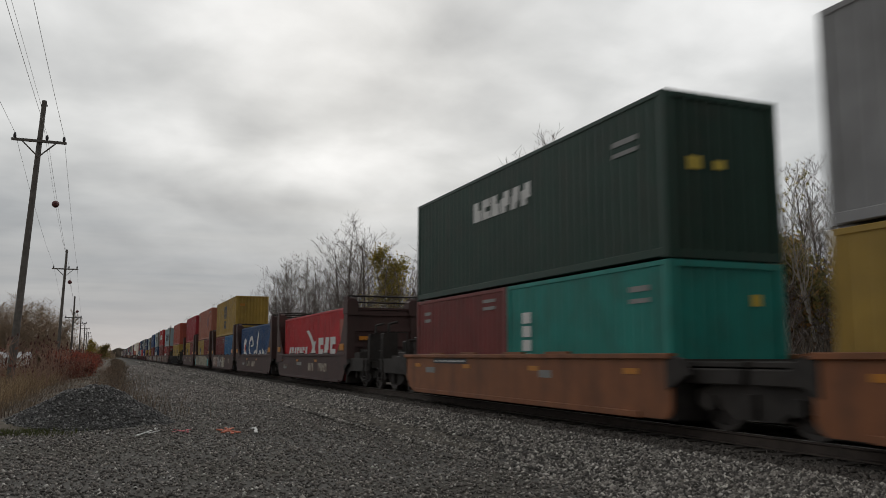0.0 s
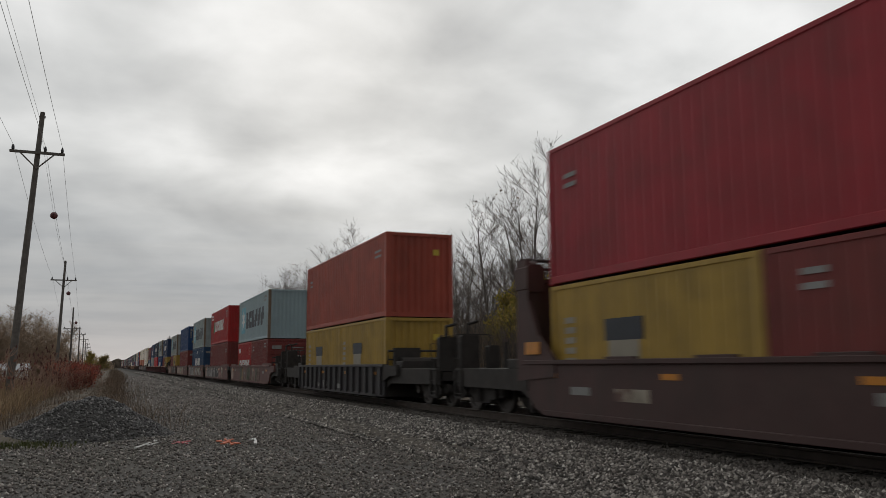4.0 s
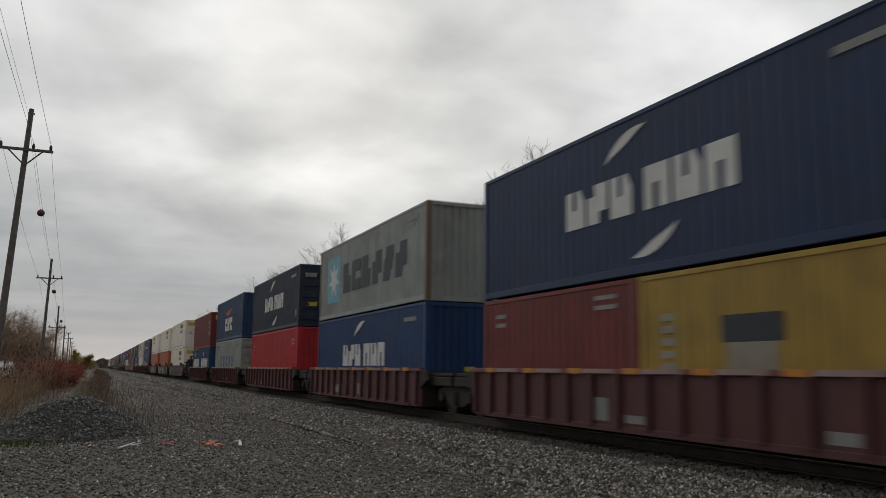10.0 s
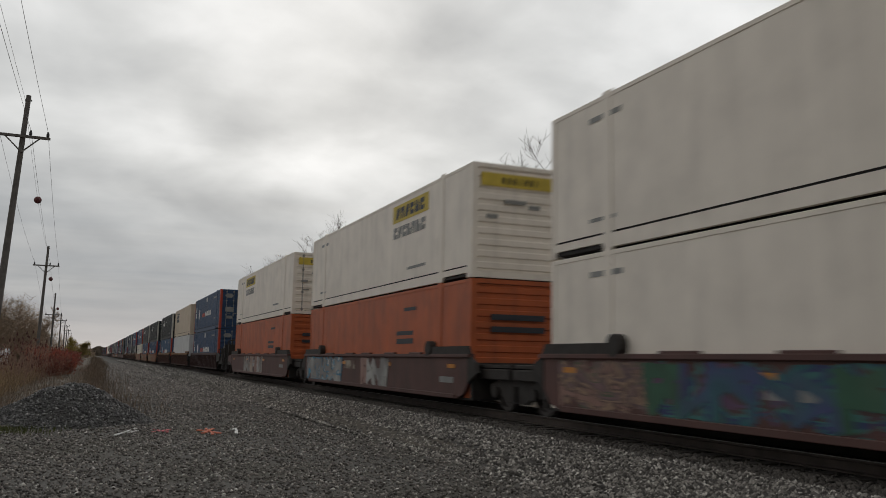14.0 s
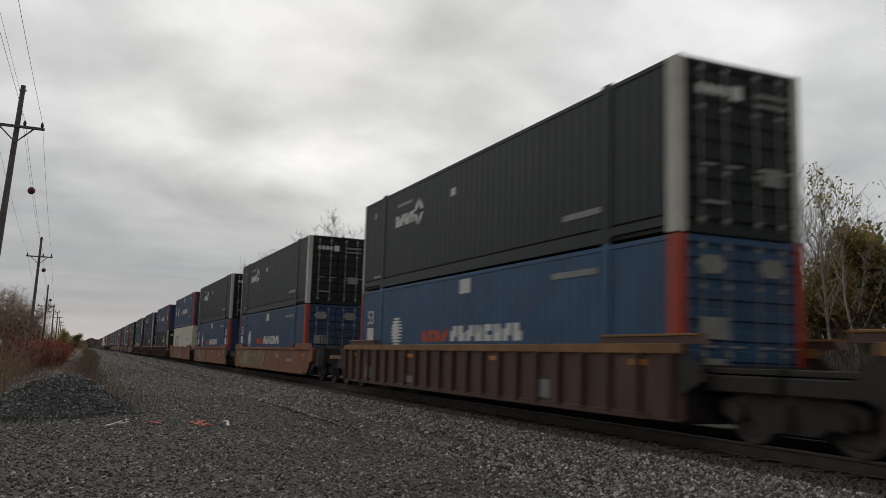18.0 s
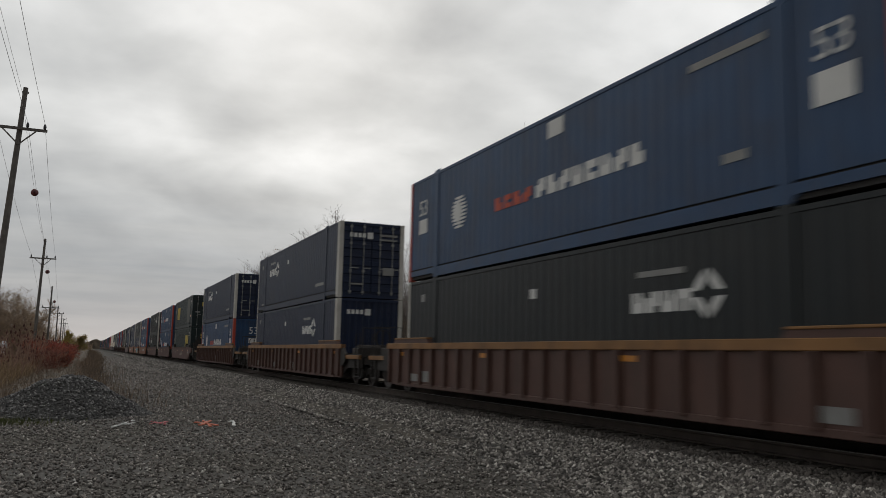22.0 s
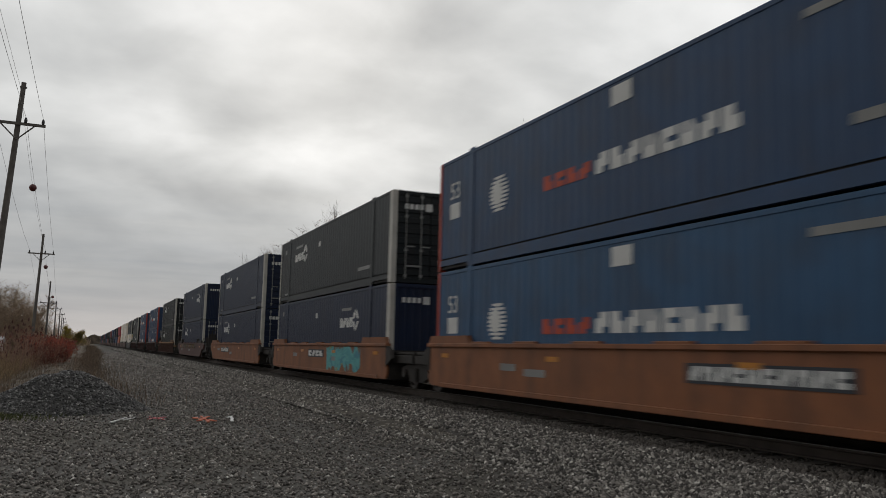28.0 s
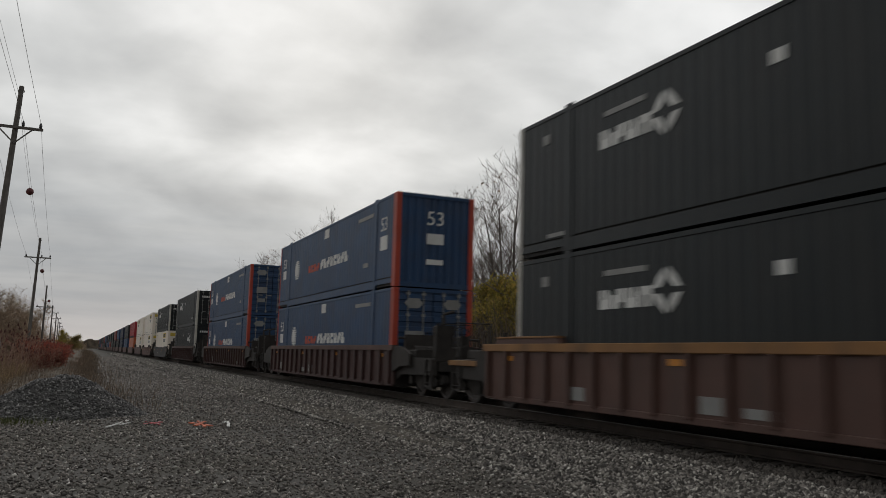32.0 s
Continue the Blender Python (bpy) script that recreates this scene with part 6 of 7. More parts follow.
def truck(parent, y):
    """A two-axle bogie: side frames, wheels, axles and bolster."""
    t = part("bogie", cached("bolster", lambda: Shape().box(-1.0, 1.0, -0.22, 0.22, 0.42, 0.72, 0.03).mesh("bogie")), M_UNDER, parent, at=(0, y, 0))
    wheelset = cached("wheelset", wheelset_mesh)
    frame_s = cached("sideframe", lambda: Shape().prism([(-1.25, 0.42), (-1.15, 0.36), (-0.75, 0.40), (-0.45, 0.22), (0.45, 0.22), (0.75, 0.40), (1.15, 0.36), (1.25, 0.42), (1.25, 0.60),
                                                         (0.95, 0.68), (0.5, 0.84), (-0.5, 0.84), (-0.95, 0.68), (-1.25, 0.60)], -0.07, 0.07, "x").tube([(-0.16, -0.89, 0.445), (0.16, -0.89, 0.445)], [0.13, 0.13], 10).tube([(-0.16, 0.89, 0.445), (0.16, 0.89, 0.445)], [0.13, 0.13], 10).mesh("side_frame"))
    spring = cached("spring", lambda: Shape().tube([(0, 0, 0.26), (0, 0, 0.6)], [0.09, 0.09], 10).mesh("spring"))
    for sx in (-1, 1):
        part("side_frame", frame_s, M_UNDER, t, at=(sx * 1.0, 0, 0))
        if sx < 0:
            part("spring", spring, M_UNDER, t, at=(sx * 1.09, 0, 0))
    for sy in (-1, 1):
        part("wheelset", wheelset, M_TYRE, t, at=(0, sy * 0.89, 0.445))
    return t


# faded cream blocks on the sides of single wagons: from the far end, metres along, then heights
CREAM = {102: [(7.4, 8.4, 0.5, 0.84), (9.3, 10.9, 0.5, 0.84), (1.6, 2.7, 0.62, 0.74)], 103: [(4.9, 6.1, 0.5, 0.82), (6.9, 8.3, 0.5, 0.82)], 104: [(11.0, 11.8, 0.6, 0.95)], 106: [(3.4, 4.4, 0.5, 0.72), (9.8, 11.4, 0.5, 0.72), (10.0, 11.2, 0.85, 1.0)],
         108: [(1.9, 2.9, 0.8, 0.98), (3.1, 4.3, 0.78, 0.96)], 112: [(1.4, 2.0, 0.66, 0.84), (2.2, 3.0, 0.66, 0.84), (7.0, 7.5, 0.5, 1.0)], 130: [(8.5, 11.0, 0.56, 0.74), (3.2, 4.6, 0.75, 0.9), (15.2, 16.0, 0.6, 0.74)], 131: [(5.0, 7.2, 0.7, 0.9)],
         118: [(8.0, 8.9, 0.82, 0.96), (9.2, 10.9, 0.74, 0.94)], 119: [(5.9, 7.2, 0.8, 1.08)]}


def thick(p, q, w):
    """A bar from p to q, w wide, as a four-cornered outline."""
    d = Vector((q[0] - p[0], q[1] - p[1])).normalized() * w * 0.5
    e = Vector((-d.y, d.x))
    return [(p[0] - d.x + e.x, p[1] - d.y + e.y), (p[0] - d.x - e.x, p[1] - d.y - e.y), (q[0] + d.x - e.x, q[1] + d.y - e.y), (q[0] + d.x + e.x, q[1] + d.y + e.y)]


def sprayed(c, r, yc, w, lo, hi, face, cloud, fills, edge, style):
    """A sprayed piece on the near side: a cloud of colour, then crowded bent strokes with their outline."""
    k = 26
    if cloud is not None:
        up = [(yc - w * i / k, hi - (r.uniform(0, 0.05) if r.uniform() < 0.75 else r.uniform(0.1, 0.3))) for i in range(k + 1)]
        dn = [(yc - w * i / k + r.uniform(-0.1, 0.1), lo + (r.uniform(0, 0.06) if r.uniform() < 0.7 else r.uniform(0.1, 0.35))) for i in range(k, -1, -1)]
        part("graffiti", Shape().prism(up + dn, face - 0.006, face, "x"), cloud, c, "sprayed graffiti")
    if not fills:
        return
    h = hi - lo
    cell = h * (0.95 if style == "block" else 0.8)
    n = max(1, round(w / cell))
    sets, back = [Shape() for _ in fills], Shape()
    z = 0
    for j in range(n):
        f = j * len(fills) // n if style == "run" else int(r.integers(0, len(fills)))
        x0, x1 = yc - w * (j + 0.08) / n, yc - w * (j + 0.92) / n
        lean = r.uniform(-0.12, 0.12)
        grid = [[(x0 + (x1 - x0) * a + lean * (b - 0.5) + r.uniform(-0.04, 0.04), lo + h * (0.17 + 0.66 * b) + r.uniform(-0.03, 0.03)) for b in (0, 0.5, 1)] for a in (0, 0.5, 1)]
        # two uprights and one to three ties between them
        strokes = [(grid[0][0], grid[0][2]), (grid[2][int(r.integers(0, 2))], grid[2][2 - int(r.integers(0, 2))])]
        for _ in range(int(r.integers(1, 4))):
            strokes.append((grid[0][int(r.integers(0, 3))], grid[2][int(r.integers(0, 3))]))
        if r.uniform() < 0.5:
            strokes.append((grid[1][0], grid[1][int(r.integers(1, 3))]))
        t = h * r.uniform(0.17, 0.26)
        for p, q in strokes:
            if math.hypot(p[0] - q[0], p[1] - q[1]) < 0.05:
                continue
            z += 1
            if edge is not None:
                back.prism([(a, min(hi, max(lo, b))) for a, b in thick(p, q, t * 1.5)], face - 0.0075 - 0.0001 * z, face - 0.003, "x")
            sets[f].prism([(a, min(hi, max(lo, b))) for a, b in thick(p, q, t)], face - 0.016 - 0.0001 * z, face - 0.007, "x")
    if edge is not None:
        tagged(part("graffiti_outlines", back, edge, c, "dark sprayed outlines"), kind="stuff")
    for m, sh in zip(fills, sets):
        if sh.v:
            tagged(part("graffiti_strokes", sh, m, c, "sprayed strokes"), kind="stuff")


def well_car(kind, colour, chord, a, well, far, near, far_joint, near_joint, top, bottom, graffiti, seed, label, plain=False):
    """One unit of a well car. well: half the well's length; far, near: from its middle to the next unit's joint."""
    r = np.random.default_rng(seed)
    m = PAINTS["steel_" + colour]
    cm = PAINTS["steel_bchord" if chord == "bmaroon" else "steel_" + chord]
    c = thing("well_car", (D, a, 0), label, "railway wagon", "wagons of the train")
    hx = 1.38
    short = well < 7 and colour == "faded"
    y0 = -max(well + 0.1, near - 1.0 if short else 0) if near_joint == "a" else -well - (1.9 if short else 0.35)
    y1 = max(well + 0.1, far - 1.0 if short else 0) if far_joint == "a" else well + (1.9 if short else 0.35)
    if colour == "ttx" and well > 7:
        y0, y1 = (-well - 1.35 if near_joint == "c" else y0), (well + 1.35 if far_joint == "c" else y1)
    edged = chord == "ochre"
    low_ends = edged or (colour == "ttx" and well > 7)
    if edged:
        y0, y1 = (-well - 1.15 if near_joint == "c" else y0), (well + 1.15 if far_joint == "c" else y1)
    if kind == "bulk":
        y0, y1 = -well - 0.7, well + 0.7
    if kind == "rib":
        prof = [(y0, bottom + 0.05), (y0 + 0.1, bottom), (y1 - 0.1, bottom), (y1, bottom + 0.05), (y1, top), (y0, top)]
    else:
        # the lower corners: nearly square on the tan and the faded wagons, rounded on the others
        q0, q1 = (0.22 if colour in ("ttx", "faded") and j == "a" else 0.75 for j in (near_joint, far_joint))
        prof = [(y0 + q0, bottom), (y1 - q1, bottom), (y1 - q1 * 0.47, bottom + 0.16 * q1), (y1 - q1 * 0.11, bottom + 0.56 * q1), (y1, bottom + 0.83 * q1), (y1, top), (y0, top),
                (y0, bottom + 0.83 * q0), (y0 + q0 * 0.11, bottom + 0.56 * q0), (y0 + q0 * 0.47, bottom + 0.16 * q0)]
    for sx in (-1, 1):
        xa = sx * hx
        sill = part("side_sill", Shape().prism(prof, xa - 0.03, xa + 0.03, "x"), m, c)
        ct = 0.16 if kind == "rib" and top > 1.3 else 0.09
        part("top_chord", Shape().box(xa - 0.09, xa + 0.09, y0, y1, top - ct, top, 0.01), cm, c)
        if plain:
            continue
        part("bottom_chord", Shape().box(xa - 0.07, xa + 0.07, y0 + 0.85, y1 - 0.85, bottom - 0.02, bottom + 0.09, 0.01), m, c)
        if edged:
            for q in (-well + 0.75, well - 0.75):
                raised = part("raised_sill", cached(("esill", top), lambda: Shape().prism([(-1.35, top - 0.01), (1.35, top - 0.01), (1.25, top + 0.11), (-1.25, top + 0.11)], -0.07, 0.07, "x").mesh("raised_sill")), m, c, at=(xa, q, 0))
                part("sill_cap", cached(("ecap", top), lambda: Shape().box(-0.09, 0.09, -1.25, 1.25, top + 0.11, top + 0.15, 0.008).mesh("sill_cap")), cm, raised, "ochre top edge")
        if kind == "rib":
            n = round((y1 - y0) / 0.82)
            rib = cached(("rib", top, bottom), lambda: Shape().box(-0.06, 0.06, -0.05, 0.05, bottom + 0.05, top - ct, 0.012).mesh("rib"))
            for k in range(n if sx < 0 else 0):
                part("rib", rib, m, sill, at=(xa + sx * 0.06, y0 + 0.25 + (y1 - y0 - 0.5) * k / (n - 1), 0))
        else:
            if y1 - y0 > 14 and not plain:
                for q in (y0 + 1.3, y1 - 1.3):
                    rise_h = 0.19 if colour in ("ttx", "dred") else 0.11
                    part("raised_sill", cached(("rsill", top, rise_h), lambda: Shape().prism([(-1.25, top - 0.01), (1.25, top - 0.01), (1.1, top + rise_h), (-1.1, top + rise_h)], -0.06, 0.06, "x").mesh("raised_sill")), M_UNDER if colour == "dred" else m, c, at=(xa, q, 0))
                    if colour == "dred" and sx < 0:
                        inner = q + (1.28 if q < (y0 + y1) / 2 else -1.28)
                        part("guide_knob", cached(("knob", top), lambda: Shape().tube([(-0.1, 0, top + 0.14), (0.1, 0, top + 0.14)], [0.2, 0.2], 14).mesh("guide_knob")), M_UNDER, c, "dark rounded corner guide", at=(xa, inner, 0))
            for k in range(int((y1 - y0) / 2.4) - 1 if sx < 0 and not plain else 0):
                part("stake_pocket", cached(("pad", top), lambda: Shape().box(-0.05, 0.05, -0.45, 0.45, top - 0.02, top + 0.045, 0.01).mesh("stake_pocket")), m, c, at=(xa, y0 + 3.4 + 2.3 * k + r.uniform(-0.3, 0.3), 0))
    part("well_floor", Shape().box(-1.3, 1.3, -well, well, bottom - 0.03, bottom + 0.01), M_UNDER, c)
    # ends: deck over the bogie, end bulkhead, drawbar
    for s_, e, joint in ((1, far, far_joint), (-1, near, near_joint)):
        ya, yb = (y1 - 0.06 if s_ > 0 else y0 + 0.06), s_ * (e - (0.10 if joint == "a" else 0.55))
        lo, hi = min(ya, yb), max(ya, yb)
        wide = 1.15 if joint == "a" else 1.3
        part("end_deck", Shape().box(-wide, wide, lo, hi, 0.98, 1.06, 0.01), M_UNDER, c)
        part("end_sill", Shape().prism([(ya, 0.3), (ya, 1.0), (yb, 1.0), (yb, 0.78), (ya + s_ * 0.5, 0.62)] if s_ > 0 else [(ya, 0.3), (ya + s_ * 0.5, 0.62), (yb, 0.78), (yb, 1.0), (ya, 1.0)], -0.35, 0.35, "x"), M_UNDER, c)
        part("end_wall", Shape().box(-1.34, 1.34, ya - 0.05, ya + 0.05, bottom, 1.1), M_UNDER, c)
        part("end_platform", Shape().box(-1.2, 1.2, min(ya, yb), max(ya, yb), 0.72, 0.96, 0.02), M_UNDER, c)
        for sx in (-1, 1) if not plain else ():
            run = abs(yb - ya)
            if low_ends and not edged and joint == "c":
                p = [(ya - s_ * 0.05, 0.72), (ya - s_ * 0.05, top), (ya + s_ * 0.5, top - 0.02), (ya + s_ * 0.5, 0.8), (ya + s_ * 0.1, 0.72)]
            elif low_ends and joint == "c":
                p = [(ya - s_ * 0.05, 0.62), (ya - s_ * 0.05, top - 0.12), (ya + s_ * 0.2, top - 0.14), (ya + s_ * 0.5, 1.06), (ya + s_ * 0.5, 0.84), (ya + s_ * 0.3, 0.7)]
            elif joint == "c" and kind != "bulk":
                p = [(ya - s_ * 0.05, 0.62), (ya - s_ * 0.05, top - 0.02), (ya + s_ * min(0.7, run), top - 0.06), (ya + s_ * min(1.35, run), 1.16), (ya + s_ * min(1.35, run), 0.84), (ya + s_ * min(0.6, run), 0.8)]
            else:
                p = [(ya - s_ * 0.05, 0.6), (ya - s_ * 0.05, top - 0.02), (ya + s_ * min(0.35, run), 1.1), (ya + s_ * min(0.5, run), 0.86)]
            part("gusset", Shape().prism(p if s_ < 0 else p[::-1], sx * hx - 0.05, sx * hx + 0.05, "x"), m if (colour in ("faded", "dred") or low_ends and not edged) and joint == "c" else M_UNDER, c)
            if edged and joint == "c":
                part("end_beam", Shape().box(sx * 1.34 - 0.06, sx * 1.34 + 0.06, min(ya - s_ * 0.3, yb), max(ya - s_ * 0.3, yb), 0.90, 1.03, 0.01), cm, c, "rusty ochre edge beam of the end platform")
        if joint == "c":
            part("coupler", Shape().box(-0.12, 0.12, min(s_ * e, yb), max(s_ * e, yb), 0.72, 0.98, 0.03).box(-0.2, 0.2, s_ * e - 0.12, s_ * e + 0.12, 0.70, 1.0, 0.04), M_UNDER, c)
            truck(c, s_ * (e - 1.75))
            for sx in (-1, 1) if not plain else ():
                s = Shape()
                for k in range(4):
                    s.tube([(sx * 1.33, yb - s_ * 0.1, 0.42 + 0.3 * k), (sx * 1.33, yb - s_ * 0.55, 0.42 + 0.3 * k)], [0.014, 0.014], 5)
                s.tube([(sx * 1.33, yb - s_ * 0.1, 0.35), (sx * 1.33, yb - s_ * 0.1, 1.75), (sx * 1.33, yb - s_ * 0.55, 1.75), (sx * 1.33, yb - s_ * 0.55, 0.35)], [0.016] * 4, 5)
                part("ladder", s, M_UNDER, c)
            s = Shape()
            n = 16
            s.tube([(-0.55 + 0.27 * math.cos(2 * math.pi * k / n), yb - s_ * 0.05, 1.62 + 0.27 * math.sin(2 * math.pi * k / n)) for k in range(n + 1)], [0.018] * (n + 1), 5, cap=False)
            s.tube([(-0.55, yb - s_ * 0.05, 1.05), (-0.55, yb - s_ * 0.05, 1.9)], [0.025, 0.025], 6)
            if s_ < 0 and not plain:
                part("brake_wheel", s, M_UNDER, c)
            if not plain:
                part("handrail", Shape().tube([(-1.25, yb - s_ * 0.06, 1.06), (-1.25, yb - s_ * 0.06, 1.95), (-0.3, yb - s_ * 0.06, 1.95), (-0.3, yb - s_ * 0.06, 1.06)], [0.02] * 4, 6), M_UNDER, c)
                part("brake_cylinder", Shape().tube([(-0.9, ya + s_ * 0.35, 1.24), (0.2, ya + s_ * 0.35, 1.24)], [0.17, 0.17], 12), M_UNDER, c)
                part("equipment_box", Shape().box(-1.22, -0.15, min(ya + s_ * 0.7, ya + s_ * 1.35), max(ya + s_ * 0.7, ya + s_ * 1.35), 1.05, 1.28, 0.03), M_UNDER, c)
                part("valve_block", Shape().box(0.1, 0.75, min(ya + s_ * 0.3, ya + s_ * 1.0), max(ya + s_ * 0.3, ya + s_ * 1.0), 1.05, 1.40, 0.04).tube([(0.4, ya + s_ * 0.6, 1.38), (0.4, ya + s_ * 1.5, 1.3), (0.3, ya + s_ * 1.6, 1.05)], [0.05] * 3, 6), M_UNDER, c)
                part("sill_step", Shape().prism([(yb - s_ * 0.6, 0.30), (yb - s_ * 0.1, 0.30), (yb - s_ * 0.1, 1.0), (yb - s_ * 0.16, 1.0), (yb - s_ * 0.16, 0.34), (yb - s_ * 0.54, 0.34), (yb - s_ * 0.54, 1.0), (yb - s_ * 0.6, 1.0)][::s_], -1.36, -1.28, "x"), M_UNDER, c)
                q = ya + s_ * 0.12
            if not plain and not low_ends:
                part("end_frame", Shape().tube([(-1.3, q, 1.0), (-1.3, q, 1.62), (1.3, q, 1.62), (1.3, q, 1.0)], [0.04] * 4, 6).tube([(-1.3, q, 1.34), (1.3, q, 1.34)], [0.03] * 2, 6).tube([(-0.7, q, 1.0), (-0.7, q, 1.62)], [0.04] * 2, 6).box(-1.1, -0.2, q - 0.1, q + 0.1, 1.06, 1.72, 0.02), M_UNDER, c)
                part("hand_brake", Shape().box(-1.24, -0.72, min(yb - s_ * 0.35, yb - s_ * 0.08), max(yb - s_ * 0.35, yb - s_ * 0.08), 1.06, 1.92, 0.04)
                     .tube([(-1.0, yb - s_ * 0.2, 1.9), (-1.0, yb - s_ * 0.2, 2.22), (-0.7, yb - s_ * 0.2, 2.3)], [0.06, 0.05, 0.045], 7), M_UNDER, c)
                part("control_box", Shape().box(-0.5, -0.2, min(yb - s_ * 0.5, yb - s_ * 0.2), max(yb - s_ * 0.5, yb - s_ * 0.2), 1.06, 1.66, 0.04), M_UNDER, c)
                part("standpipe", Shape().tube([(0.9, yb - s_ * 0.3, 1.06), (0.9, yb - s_ * 0.3, 1.8)], [0.09, 0.06], 7), M_UNDER, c)
            if not plain:
                high = top - 0.03 if low_ends and not edged else 1.02
                part("side_apron", Shape().prism([(ya, 0.36), (ya, high), (yb, high), (yb, 0.62), (ya + s_ * 0.45, 0.58)][::s_], -1.31, -1.25, "x"), M_UNDER, c)
            if not plain:
                part("air_hose", Shape().tube([(0.35, s_ * (e - 0.4), 0.75), (0.3, s_ * (e - 0.2), 0.45), (0.2, s_ * e, 0.4)], [0.025] * 3, 6), M_UNDER, c)
        else:
            part("drawbar", Shape().box(-0.2, 0.2, min(s_ * e, yb), max(s_ * e, yb), 0.70, 0.95, 0.03), M_UNDER, c)
            if s_ > 0:
                truck(c, e)
        if kind == "bulk":
            h = 3.42
            b0 = ya - s_ * 0.12
            ba, bb = min(b0, b0 + s_ * 0.5), max(b0, b0 + s_ * 0.5)
            part("bulkhead", Shape().box(-1.3, 1.3, ba + 0.1, bb - 0.1, 1.0, 2.9, 0.03), m, c)
            for zr in (1.5, 2.1, 2.7):
                part("stiffener", Shape().box(-1.3, 1.3, b0 + s_ * 0.42 - 0.06, b0 + s_ * 0.42 + 0.06, zr, zr + 0.14, 0.02), m, c)
            part("top_platform", Shape().box(-1.42, 1.42, ba + 0.05, bb + 0.0, h - 0.5, h - 0.42, 0.01), m, c)
            part("top_rail", Shape().tube([(-1.4, b0 + s_ * 0.4, h + 0.02), (1.4, b0 + s_ * 0.4, h + 0.02)], [0.035, 0.035], 6).tube([(-1.4, b0 + s_ * 0.1, h - 0.2), (1.4, b0 + s_ * 0.1, h - 0.2)], [0.03, 0.03], 6), M_UNDER, c)
            part("end_reflector", Shape().box(-0.95, -0.45, b0 + s_ * 0.5 - 0.03, b0 + s_ * 0.5 + 0.03, 1.75, 1.9), M_AMBER, c)
            part("reflector", Shape().box(-1.47, -1.43, ya - s_ * 0.35 - 0.3, ya - s_ * 0.35 + 0.3, 1.36, 1.62), M_AMBER, c)
            for sx in (-1, 1):
                p = [(ya - s_ * 1.25, top), (ya - s_ * 0.55, 1.75), (ya - s_ * 0.15, 2.5), (b0, h), (b0 + s_ * 0.5, h), (b0 + s_ * 0.5, 0.8), (ya - s_ * 1.25, 0.9)]
                part("bulkhead_gusset", Shape().prism(p if s_ < 0 else p[::-1], sx * 1.40 - 0.04, sx * 1.40 + 0.04, "x"), m, c)
                part("bulkhead_head", Shape().box(sx * 1.24 - 0.22, sx * 1.24 + 0.22, ba - 0.06, bb + 0.06, h - 0.72, h - 0.12, 0.07), m, c)
                half_w, yc_ = (bb - ba) / 2, (ba + bb) / 2
                round_top = [(yc_ + half_w * math.cos(math.pi * k / 8), h - half_w + half_w * math.sin(math.pi * k / 8)) for k in range(9)]
                part("bulkhead_post", Shape().prism([(ba, 1.0), (bb, 1.0)] + round_top, sx * 1.28 - 0.15, sx * 1.28 + 0.15, "x"), m, c)
    # reflectors, stencilled bars and sprayed pictures on the near side
    face = -hx - 0.032
    ref = cached("reflector", lambda: Shape().box(-0.012, 0.0, -0.22, 0.22, -0.05, 0.05).mesh("reflector"))
    cnt = 0 if plain else (7 if chord == "bmaroon" else 4)
    for k in range(cnt):
        zr = top - 0.04 if chord == "bmaroon" else top - 0.30
        part("reflector", ref, M_AMBER, c, at=(face - (0.06 if chord == "bmaroon" else 0.0), y0 + 1.1 + (y1 - y0 - 2.2) * k / (cnt - 1), zr))
        if chord == "bmaroon" and k < cnt - 1:
            part("reflector", cached("pale_tape", lambda: Shape().box(-0.010, 0.0, -0.5, 0.5, -0.04, 0.04).mesh("reflector")), M_TAPE, c, "worn pale reflective tape", at=(face - 0.06, y0 + 2.1 + (y1 - y0 - 2.2) * k / (cnt - 1), zr))
    for k in range(0 if plain else (2 if kind != "rib" else 3)):
        y = r.uniform(y0 + 1.5, y1 - 1.5)
        w = r.uniform(0.4, 1.0)
        off = 0.10 if kind == "rib" else 0.0
        sh = Shape()
        if off:
            sh.box(face - 0.008 - 0.002 * k, face, y - 0.3, y + 0.3, bottom + 0.15, bottom + 0.15 + r.uniform(0.12, 0.4))
        else:
            z = bottom + r.uniform(0.35, 0.6)
            sh.box(face - 0.008, face, y - 0.17 * int(r.integers(3, 7)), y, z, z + 0.15)
        part("stencil", sh, M_GREY, c)
    plates = {101: (1.9, 4.2, 0.95, 1.08), 126: (2.8, 5.4, 0.93, 1.06), 133: (10.0, 13.05, 0.72, 1.02), 134: (6.7, 9.1, 0.76, 1.06), 135: (3.1, 6.2, 0.72, 1.02)}
    if seed in plates:
        u0, u1, za, zb = plates[seed]
        ya, yb = well - 0.12 - u1, well - 0.12 - u0
        part("name_plate", Shape().box(face - 0.008, face, ya, yb, za, zb), M_DARK, c, "black plate with pale bars")
        n_ = 4 if seed == 134 else 10
        for q in glyphs(n_, 0.1, yb - ya - 0.06, za + 0.045, zb - 0.045, seed, 0.2):
            part("letter_block", blocks([[(yb - u, v) for u, v in q]], face - 0.006), M_WHITE, c)
    for u0, u1, za, zb in CREAM.get(seed, ()):
        part("stencil", Shape().box(face - 0.008, face, y1 - u1, y1 - u0, za, zb), M_STENCIL, c, "faded cream stencil block")
